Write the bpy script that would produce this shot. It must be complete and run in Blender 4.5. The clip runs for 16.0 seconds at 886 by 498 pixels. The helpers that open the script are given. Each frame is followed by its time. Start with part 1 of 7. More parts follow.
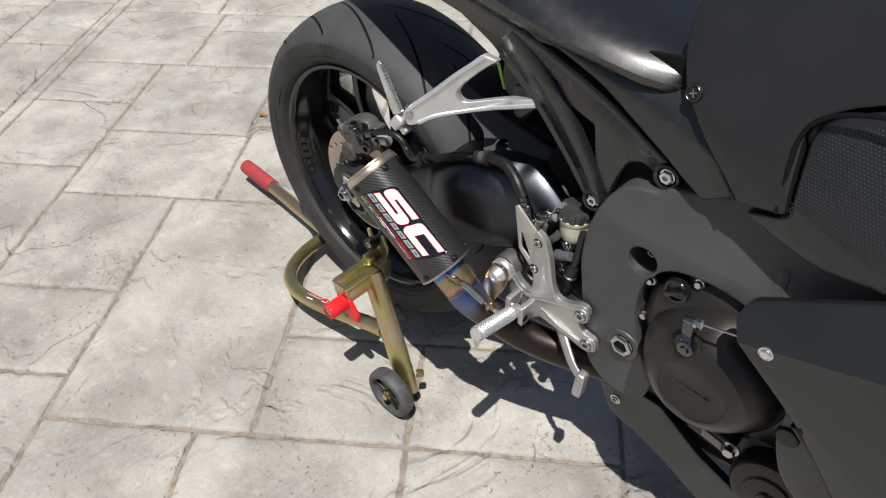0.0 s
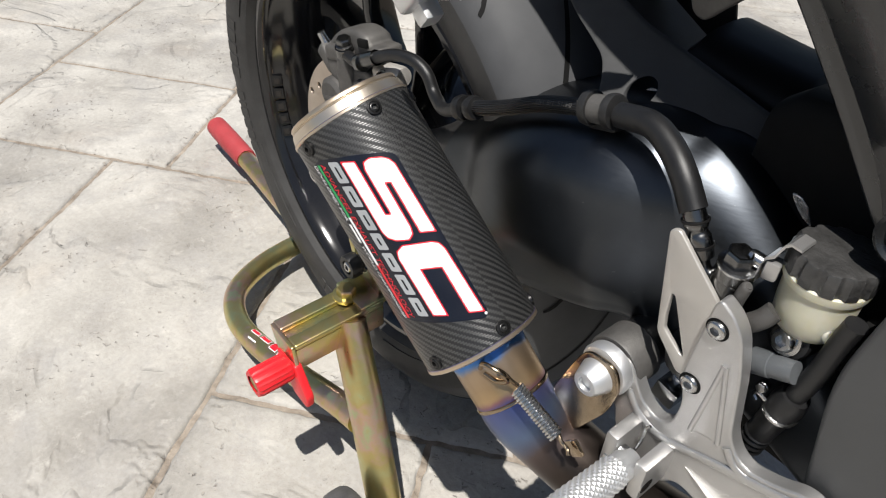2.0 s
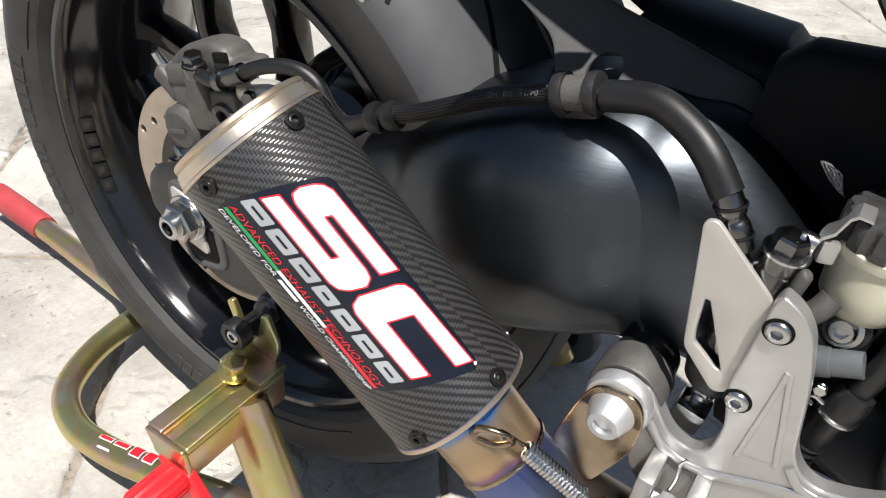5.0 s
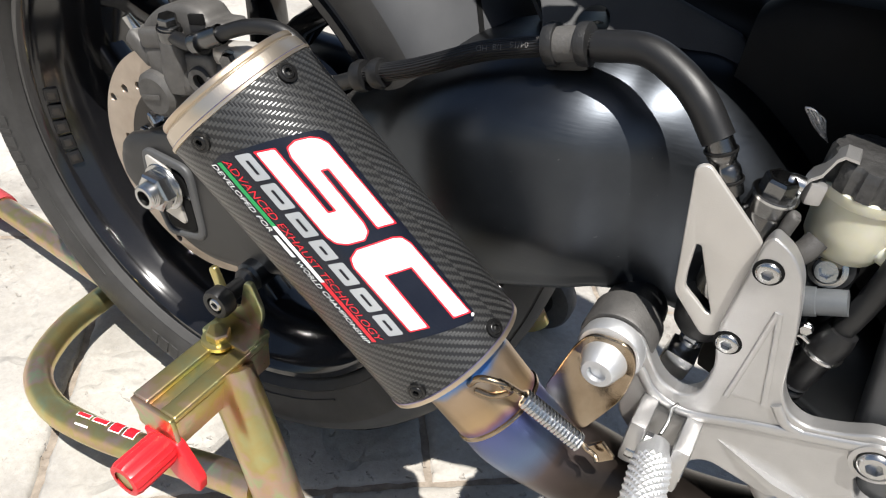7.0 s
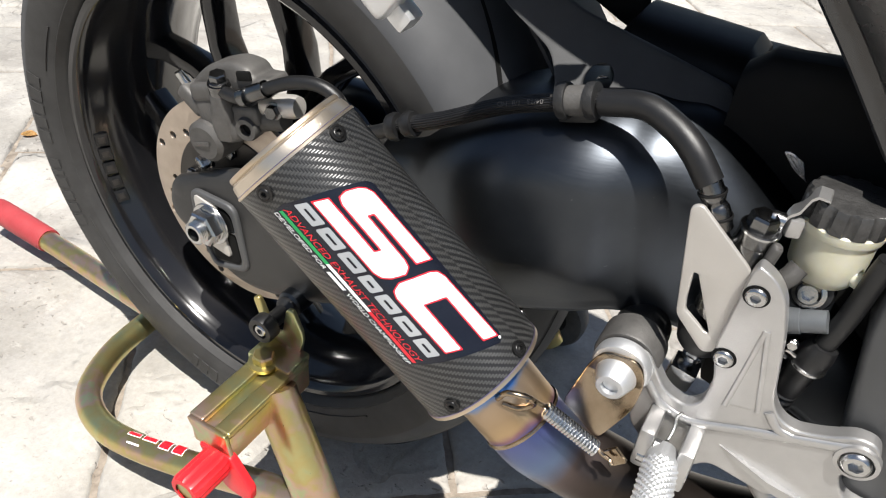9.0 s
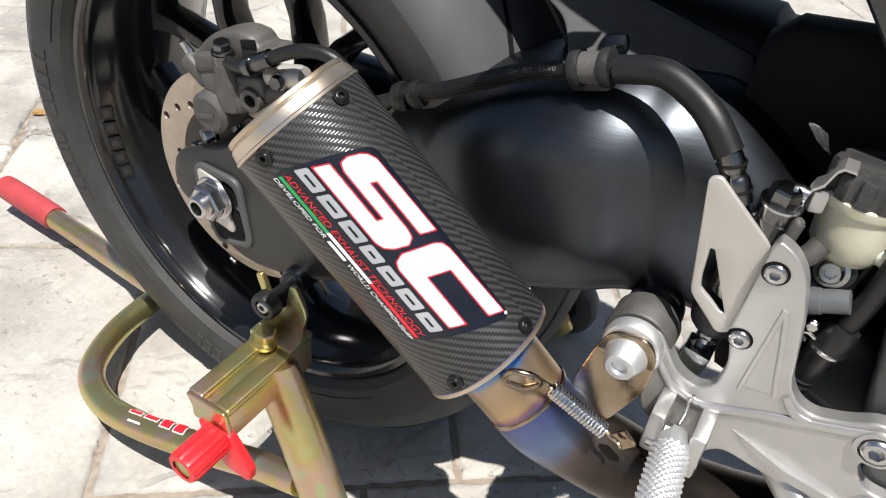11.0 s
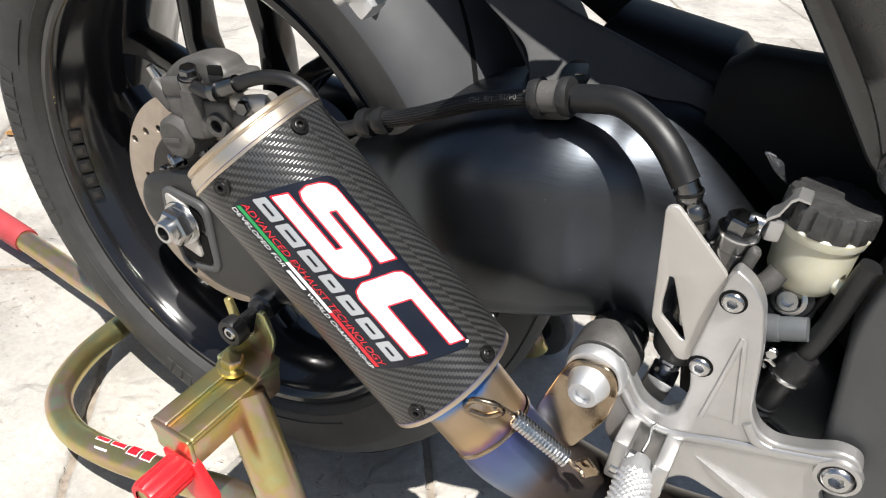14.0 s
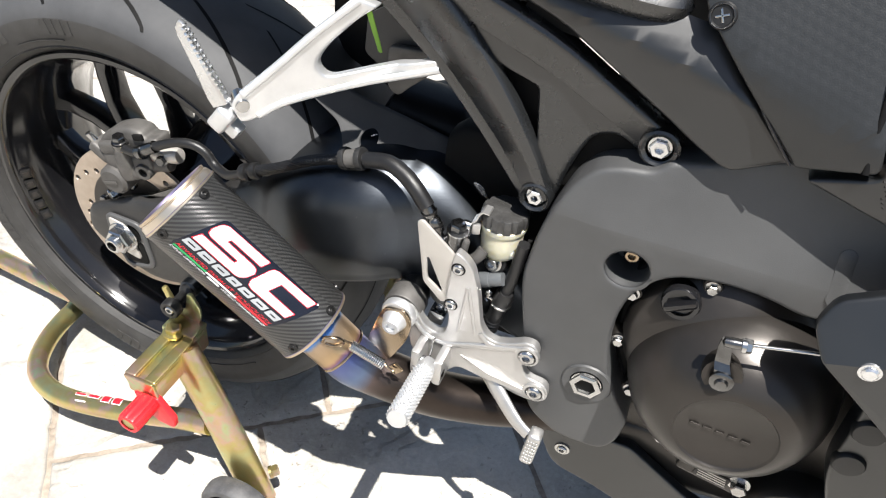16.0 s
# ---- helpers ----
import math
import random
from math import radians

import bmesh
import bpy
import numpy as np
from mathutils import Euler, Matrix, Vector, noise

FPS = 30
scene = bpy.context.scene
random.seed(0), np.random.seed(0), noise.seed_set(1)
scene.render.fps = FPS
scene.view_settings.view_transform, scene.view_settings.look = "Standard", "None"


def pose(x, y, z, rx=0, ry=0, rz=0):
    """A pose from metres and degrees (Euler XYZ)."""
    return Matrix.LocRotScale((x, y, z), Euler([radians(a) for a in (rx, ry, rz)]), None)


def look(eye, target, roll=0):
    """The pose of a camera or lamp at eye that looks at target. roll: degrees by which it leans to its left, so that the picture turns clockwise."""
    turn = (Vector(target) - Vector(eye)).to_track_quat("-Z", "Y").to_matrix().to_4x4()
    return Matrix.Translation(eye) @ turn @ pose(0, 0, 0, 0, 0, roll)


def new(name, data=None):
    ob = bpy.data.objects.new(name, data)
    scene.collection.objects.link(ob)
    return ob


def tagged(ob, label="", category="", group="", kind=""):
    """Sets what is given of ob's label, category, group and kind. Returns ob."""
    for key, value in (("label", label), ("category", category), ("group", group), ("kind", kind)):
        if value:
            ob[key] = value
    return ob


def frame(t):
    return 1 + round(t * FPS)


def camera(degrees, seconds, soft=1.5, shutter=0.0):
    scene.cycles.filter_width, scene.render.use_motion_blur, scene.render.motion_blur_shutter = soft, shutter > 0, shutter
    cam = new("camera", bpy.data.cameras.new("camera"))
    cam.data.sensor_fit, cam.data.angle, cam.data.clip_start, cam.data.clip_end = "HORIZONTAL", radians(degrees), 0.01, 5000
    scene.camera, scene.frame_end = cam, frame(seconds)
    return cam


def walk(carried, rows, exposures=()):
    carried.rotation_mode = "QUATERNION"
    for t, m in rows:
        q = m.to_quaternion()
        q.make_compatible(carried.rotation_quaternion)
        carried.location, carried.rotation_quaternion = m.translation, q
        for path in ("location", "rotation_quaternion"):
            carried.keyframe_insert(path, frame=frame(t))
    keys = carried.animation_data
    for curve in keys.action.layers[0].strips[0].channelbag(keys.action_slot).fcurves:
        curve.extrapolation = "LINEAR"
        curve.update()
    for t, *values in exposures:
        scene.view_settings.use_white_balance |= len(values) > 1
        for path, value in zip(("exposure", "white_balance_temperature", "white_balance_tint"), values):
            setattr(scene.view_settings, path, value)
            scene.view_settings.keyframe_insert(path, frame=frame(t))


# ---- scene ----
cam = camera(61.7, 16.0, soft=1.15)
PATH = [
    (0, (0.902, -0.785, 1.169), (-0.148, 0.266, -0.17), -1.5),
    (0.5, (0.777, -0.607, 1.057), (-0.52, 0.056, -0.313), -4.4),
    (1, (0.656, -0.543, 0.896), (-0.575, 0.091, -0.547), -4.2),
    (1.5, (0.596, -0.498, 0.846), (-0.583, 0.353, -0.527), 1.0),
    (2, (0.567, -0.452, 0.78), (-0.573, 0.535, -0.534), 3.0),
    (2.5, (0.538, -0.445, 0.774), (-0.597, 0.533, -0.552), 3.3),
    (3, (0.519, -0.443, 0.779), (-0.606, 0.565, -0.532), 4.3),
    (3.5, (0.521, -0.447, 0.776), (-0.595, 0.593, -0.518), 4.1),
    (4, (0.483, -0.457, 0.719), (-0.58, 0.682, -0.535), 3.2),
    (4.5, (0.438, -0.452, 0.711), (-0.458, 0.885, -0.476), 4.1),
    (5, (0.444, -0.452, 0.706), (-0.353, 0.927, -0.504), 6.1),
    (5.2, (0.447, -0.453, 0.704), (-0.341, 0.927, -0.511), 6.3),
    (7.3, (0.434, -0.475, 0.694), (-0.245, 0.938, -0.547), 7.2),
    (7.5, (0.434, -0.479, 0.702), (-0.247, 0.943, -0.529), 7.2),
    (8, (0.438, -0.499, 0.728), (-0.278, 0.934, -0.469), 6.2),
    (8.5, (0.442, -0.519, 0.735), (-0.289, 0.891, -0.481), 5.1),
    (9, (0.441, -0.513, 0.736), (-0.284, 0.908, -0.471), 5.5),
    (9.2, (0.443, -0.509, 0.737), (-0.285, 0.909, -0.472), 5.5),
    (11.3, (0.443, -0.504, 0.715), (-0.306, 0.889, -0.509), 5.7),
    (11.5, (0.442, -0.503, 0.718), (-0.313, 0.89, -0.503), 5.5),
    (12, (0.441, -0.502, 0.722), (-0.323, 0.898, -0.485), 5.7),
    (12.5, (0.448, -0.5, 0.717), (-0.306, 0.906, -0.488), 6.1),
    (13, (0.45, -0.501, 0.717), (-0.292, 0.913, -0.488), 6.2),
    (13.5, (0.452, -0.496, 0.721), (-0.292, 0.928, -0.469), 6.2),
    (14, (0.452, -0.494, 0.722), (-0.276, 0.943, -0.463), 6.4),
    (14.5, (0.464, -0.504, 0.731), (-0.254, 0.959, -0.428), 6.7),
    (15, (0.476, -0.515, 0.75), (-0.202, 0.994, -0.373), 6.1),
    (15.5, (0.521, -0.556, 0.781), (-0.063, 0.957, -0.389), 6.6),
    (16, (0.597, -0.66, 0.966), (0.137, 0.781, -0.343), 6.6),
]
walk(cam, [(t, look(eye, target, roll)) for t, eye, target, roll in PATH], ((0, 0.16), (0.5, -0.10), (1, 0.10), (2, 0.40), (3.5, 0.48), (4.5, 0.62), (5, 0.72), (7.5, 0.82), (9, 0.80), (12.5, 0.74), (14, 0.86), (15, 0.97), (15.5, 1.12), (16, 1.25)))

# ---- world and sun ----
SUN_FROM = Vector((0.24, -0.28, 1.0)).normalized()
world = bpy.data.worlds.new("sky")
scene.world = world
world.use_nodes = True
sky = world.node_tree.nodes.new("ShaderNodeTexSky")
sky.sky_type, sky.sun_disc = "NISHITA", False
sky.sun_elevation = math.asin(SUN_FROM.z)
sky.sun_rotation = math.atan2(SUN_FROM.x, SUN_FROM.y)
world.node_tree.nodes["Background"].inputs["Strength"].default_value = 0.054
soft_sky = world.node_tree.nodes.new("ShaderNodeHueSaturation")
soft_sky.inputs["Saturation"].default_value = 0.88
world.node_tree.links.new(sky.outputs[0], soft_sky.inputs["Color"])
world.node_tree.links.new(soft_sky.outputs[0], world.node_tree.nodes["Background"].inputs["Color"])
sun_data = bpy.data.lights.new("sun", "SUN")
sun_data.energy, sun_data.angle, sun_data.color = 4.8, radians(0.55), (1.0, 0.966, 0.915)
sun = new("sun", sun_data)
sun.matrix_world = look(SUN_FROM * 20, (0, 0, 0))


# ---- materials ----
def nodes_of(name):
    m = bpy.data.materials.new(name)
    m.use_nodes = True
    n = m.node_tree
    return m, n, n.nodes["Principled BSDF"], n.nodes.new("ShaderNodeTexCoord")


def noise_node(n, vec, scale, detail=4.0, rough=0.55):
    t = n.nodes.new("ShaderNodeTexNoise")
    t.inputs["Scale"].default_value, t.inputs["Detail"].default_value = scale, detail
    t.inputs["Roughness"].default_value = rough
    n.links.new(vec, t.inputs["Vector"])
    return t.outputs[0]


def ramp(n, fac, stops):
    r = n.nodes.new("ShaderNodeValToRGB")
    while len(r.color_ramp.elements) < len(stops):
        r.color_ramp.elements.new(0.5)
    for e, (p, c) in zip(r.color_ramp.elements, stops):
        e.position, e.color = p, (*c, 1) if len(c) == 3 else c
    n.links.new(fac, r.inputs[0])
    return r.outputs[0]


def maths(n, op, a, b=None, c=None):
    m = n.nodes.new("ShaderNodeMath")
    m.operation = op
    for i, v in enumerate((a, b, c)):
        if v is None:
            continue
        if isinstance(v, (int, float)):
            m.inputs[i].default_value = v
        else:
            n.links.new(v, m.inputs[i])
    return m.outputs[0]


def mix(n, fac, a, b, how="MIX"):
    m = n.nodes.new("ShaderNodeMix")
    m.data_type, m.blend_type = "RGBA", how
    for key, v in (("Factor", fac), ("A", a), ("B", b)):
        s = [i for i in m.inputs if i.name == key and (i.type == "RGBA" or key == "Factor")][0]
        if isinstance(v, tuple):
            s.default_value = (*v, 1)
        elif isinstance(v, (int, float)):
            s.default_value = v
        else:
            n.links.new(v, s)
    return [o for o in m.outputs if o.type == "RGBA"][0]


def bump(n, bsdf, height, strength, distance=0.001, prior=None):
    b = n.nodes.new("ShaderNodeBump")
    b.inputs["Strength"].default_value, b.inputs["Distance"].default_value = strength, distance
    n.links.new(height, b.inputs["Height"])
    if prior is not None:
        n.links.new(prior, b.inputs["Normal"])
    n.links.new(b.outputs[0], bsdf.inputs["Normal"])
    return b.outputs[0]


def surface(name, dark, light, scale, rough, metal=0.0, grain=0.15, grain_scale=900.0, dust=0.0, coat=0.0, spread=0.08, specular=0.5):
    """A surface with blotches between two colours, a fine grain, uneven gloss and a little dust."""
    m, n, b, co = nodes_of(name)
    big = noise_node(n, co.outputs["Object"], scale, 5)
    fine = noise_node(n, co.outputs["Object"], grain_scale, 2)
    colour = ramp(n, big, [(0.3, dark), (0.7, light)])
    if dust:
        d = noise_node(n, co.outputs["Object"], scale * 3.1, 8, 0.7)
        specks = noise_node(n, co.outputs["Object"], 420, 2)
        amount = maths(n, "MULTIPLY", ramp(n, d, [(0.42, (0, 0, 0)), (0.75, (1, 1, 1))]), dust)
        amount = maths(n, "ADD", amount, maths(n, "MULTIPLY", ramp(n, specks, [(0.66, (0, 0, 0)), (0.74, (1, 1, 1))]), dust * 0.6))
        colour = mix(n, amount, colour, (0.27, 0.265, 0.26))
    n.links.new(colour, b.inputs["Base Color"])
    b.inputs["Metallic"].default_value = metal
    b.inputs["Specular IOR Level"].default_value = specular
    r = maths(n, "MULTIPLY_ADD", noise_node(n, co.outputs["Object"], scale * 2.3, 6), spread * 2, rough - spread)
    n.links.new(r, b.inputs["Roughness"])
    b.inputs["Coat Weight"].default_value, b.inputs["Coat Roughness"].default_value = coat, 0.12
    if grain:
        bump(n, b, fine, grain, 0.0006)
    return m


PLASTIC_MATT = surface("matt_black_plastic", (0.0040, 0.0040, 0.0044), (0.0065, 0.0065, 0.0070), 14, 0.46, grain=0.12, grain_scale=1500, dust=0.006, specular=0.18)
GRAINED = surface("grained_black_plastic", (0.036, 0.036, 0.0365), (0.052, 0.0515, 0.051), 16, 0.50, grain=0.35, grain_scale=900, dust=0.03)
PANEL_PLASTIC = surface("worn_black_plastic", (0.046, 0.0465, 0.0475), (0.060, 0.0605, 0.0615), 30, 0.56, grain=0.15, grain_scale=1100, specular=0.15)
FAIRING = surface("matt_black_fairing_paint", (0.0078, 0.0086, 0.0096), (0.0112, 0.0122, 0.0133), 9, 0.33, grain=0.08, grain_scale=1600, dust=0.003, specular=0.75)


def brushed_black(name):
    """Black anodised aluminium, finely brushed along its length, with water spots."""
    m, n, b, co = nodes_of(name)
    v = co.outputs["Object"]
    stretch = n.nodes.new("ShaderNodeMapping")
    stretch.inputs["Scale"].default_value = (14, 260, 900)
    n.links.new(v, stretch.inputs["Vector"])
    lines = noise_node(n, stretch.outputs[0], 1.0, 3)
    cloud = noise_node(n, v, 22, 5)
    specks = noise_node(n, v, 300, 2)
    colour = ramp(n, cloud, [(0.3, (0.054, 0.060, 0.069)), (0.7, (0.070, 0.077, 0.087))])
    colour = mix(n, maths(n, "MULTIPLY", ramp(n, specks, [(0.74, (0, 0, 0)), (0.78, (1, 1, 1))]), 0.25), colour, (0.30, 0.30, 0.30))
    n.links.new(colour, b.inputs["Base Color"])
    b.inputs["Metallic"].default_value = 1.0
    b.inputs["Anisotropic"].default_value = 0.60
    tall = n.nodes.new("ShaderNodeCombineXYZ")
    tall.inputs[2].default_value = 1.0
    n.links.new(tall.outputs[0], b.inputs["Tangent"])
    n.links.new(maths(n, "MULTIPLY_ADD", lines, 0.12, maths(n, "MULTIPLY_ADD", cloud, 0.06, 0.265)), b.inputs["Roughness"])
    bump(n, b, lines, 0.12, 0.0003)
    return m


PAINT_SATIN = brushed_black("brushed_black_anodised_aluminium")
ARM_CASTING = surface("dusty_dark_casting", (0.012, 0.0115, 0.0112), (0.020, 0.0193, 0.0188), 20, 0.42, grain=0.3, grain_scale=1000, dust=0.025, specular=0.55)
PAINT_GLOSS = surface("gloss_black_paint", (0.006, 0.006, 0.007), (0.009, 0.009, 0.010), 12, 0.12, grain=0.0, dust=0.008, coat=0.15, spread=0.05)
FRAME_PAINT = surface("matt_black_frame_paint", (0.0430, 0.0438, 0.0450), (0.0590, 0.0598, 0.0610), 11, 0.52, grain=0.20, grain_scale=900, dust=0.010, specular=0.7)
SUBFRAME = surface("satin_black_casting", (0.0090, 0.0097, 0.0104), (0.0135, 0.0143, 0.0152), 12, 0.27, grain=0.10, grain_scale=1200, dust=0.004, specular=0.85)
ENGINE_PAINT = surface("semi_gloss_engine_paint", (0.0300, 0.0266, 0.0240), (0.0410, 0.0366, 0.0330), 16, 0.33, metal=0.60, grain=0.08, grain_scale=1500, dust=0.006, specular=0.6)
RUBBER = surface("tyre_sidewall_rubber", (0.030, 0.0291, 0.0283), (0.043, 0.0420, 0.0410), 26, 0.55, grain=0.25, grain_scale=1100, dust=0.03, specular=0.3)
# tread grey: scrubbed wear plus glancing sky light put into the colour
TREAD = surface("scrubbed_skylit_tread_rubber", (0.050, 0.0512, 0.0540), (0.068, 0.0695, 0.0725), 18, 0.60, grain=0.10, grain_scale=1300, dust=0.02, specular=0.25)
RUBBER_DARK = surface("black_rubber", (0.006, 0.006, 0.0065), (0.010, 0.010, 0.0105), 40, 0.43, grain=0.2, grain_scale=1800, dust=0.012, specular=0.45)
# near-black for holes and gaps: their shade is put into the colour
SHADE_BLACK = surface("painted_shade_black", (0.004, 0.004, 0.004), (0.007, 0.007, 0.007), 20, 0.7, grain=0.1, specular=0.15)
LEATHER = surface("black_vinyl", (0.0055, 0.0062, 0.0075), (0.0080, 0.0088, 0.0105), 22, 0.27, grain=0.12, grain_scale=620, specular=0.95)
CAST_GREY = surface("grey_cast_metal", (0.062, 0.059, 0.056), (0.108, 0.103, 0.097), 40, 0.56, metal=0.35, grain=0.45, grain_scale=800, dust=0.10)
CAST_SILVER = surface("silver_cast_aluminium", (0.425, 0.418, 0.411), (0.530, 0.522, 0.513), 24, 0.38, metal=0.80, grain=0.22, grain_scale=1100)
BRUSHED = surface("brushed_silver_casting", (0.62, 0.625, 0.63), (0.76, 0.765, 0.77), 26, 0.42, metal=0.80, grain=0.25, grain_scale=900)
SATIN_PLATE = surface("satin_aluminium_plate", (0.50, 0.475, 0.440), (0.56, 0.535, 0.500), 18, 0.44, metal=0.55, grain=0.15, grain_scale=1500)
POLISHED = surface("bright_aluminium", (0.60, 0.605, 0.61), (0.72, 0.725, 0.73), 30, 0.26, metal=0.92, grain=0.15, grain_scale=1000)
STEEL = surface("bright_steel", (0.42, 0.42, 0.415), (0.56, 0.56, 0.555), 60, 0.22, metal=1.0, grain=0.1, grain_scale=1500)
STEEL_DARK = surface("dark_steel", (0.11, 0.11, 0.11), (0.20, 0.20, 0.20), 60, 0.24, metal=1.0, grain=0.1, grain_scale=1500)
BLACK_BOLT = surface("black_oxide_steel", (0.016, 0.016, 0.017), (0.035, 0.034, 0.033), 70, 0.3, metal=0.7, grain=0.1, grain_scale=1500)
BRONZED = surface("heat_bronzed_steel", (0.25, 0.185, 0.12), (0.42, 0.34, 0.25), 45, 0.18, metal=1.0, grain=0.1, grain_scale=1500)
FLANGE_RUBBER = surface("worn_flange_rubber", (0.010, 0.010, 0.0105), (0.020, 0.0195, 0.019), 60, 0.46, grain=0.4, grain_scale=700, dust=0.02)
CAP_PLASTIC = surface("dusty_black_plastic", (0.022, 0.0215, 0.021), (0.046, 0.045, 0.044), 90, 0.36, grain=1.0, grain_scale=330, dust=0.05)
GREY_FITTING = surface("grey_rubber_fitting", (0.085, 0.092, 0.098), (0.130, 0.138, 0.145), 30, 0.40, metal=0.2, grain=0.15, grain_scale=1200)
RED_PLASTIC = surface("red_plastic", (0.62, 0.012, 0.018), (0.72, 0.022, 0.030), 30, 0.36, grain=0.1, grain_scale=900)
RED_GRIP = surface("faded_red_rubber", (0.30, 0.030, 0.034), (0.40, 0.050, 0.055), 30, 0.55, grain=0.3, grain_scale=700, dust=0.05)
WHEEL_GREY = surface("dusty_black_rubber", (0.035, 0.035, 0.037), (0.085, 0.085, 0.088), 30, 0.6, grain=0.4, grain_scale=500, dust=0.16)
LEAF_GREEN = surface("yellow_green_plastic", (0.16, 0.34, 0.03), (0.24, 0.46, 0.05), 40, 0.5, grain=0.0)
LEAF_DRY = surface("dry_leaf", (0.42, 0.24, 0.08), (0.60, 0.36, 0.14), 60, 0.7, grain=0.2)
STICKER_DARK = surface("dark_blue_sticker", (0.005, 0.006, 0.011), (0.008, 0.010, 0.017), 30, 0.24, grain=0.0)
STICKER_WHITE = surface("white_sticker", (0.80, 0.80, 0.80), (0.86, 0.86, 0.86), 30, 0.35, grain=0.0)
STICKER_RED = surface("red_sticker", (0.62, 0.010, 0.022), (0.70, 0.016, 0.030), 30, 0.35, grain=0.0)
STICKER_GREEN = surface("green_sticker", (0.010, 0.26, 0.070), (0.014, 0.32, 0.090), 30, 0.35, grain=0.0)
STICKER_GREY = surface("silver_sticker", (0.36, 0.38, 0.40), (0.46, 0.48, 0.50), 30, 0.32, metal=0.4, grain=0.0)
DISC_STEEL = surface("brake_disc_steel", (0.38, 0.315, 0.255), (0.49, 0.415, 0.345), 40, 0.38, metal=0.75, grain=0.2, grain_scale=900)


def dimpled(name):
    """Matt black grip sheet with very soft hexagonal dimples."""
    m, n, b, co = nodes_of(name)
    sep = n.nodes.new("ShaderNodeSeparateXYZ")
    n.links.new(co.outputs["Object"], sep.inputs[0])
    waves = []
    for turn in (15, 75, 135):
        along = maths(n, "MULTIPLY", sep.outputs[0], 860 * math.cos(radians(turn)))
        waves.append(maths(n, "COSINE", maths(n, "MULTIPLY_ADD", sep.outputs[2], 860 * math.sin(radians(turn)), along)))
    hexes = maths(n, "ADD", waves[0], maths(n, "ADD", waves[1], waves[2]))
    n.links.new(ramp(n, noise_node(n, co.outputs["Object"], 14, 5), [(0.3, (0.0085, 0.0094, 0.0102)), (0.7, (0.0125, 0.0136, 0.0146))]), b.inputs["Base Color"])
    b.inputs["Specular IOR Level"].default_value = 0.62
    b.inputs["Roughness"].default_value = 0.42
    first = bump(n, b, hexes, 0.055, 0.0004)
    bump(n, b, noise_node(n, co.outputs["Object"], 800, 2), 0.2, 0.0006, first)
    return m


GRIP_SHEET = dimpled("dimpled_grip_sheet")


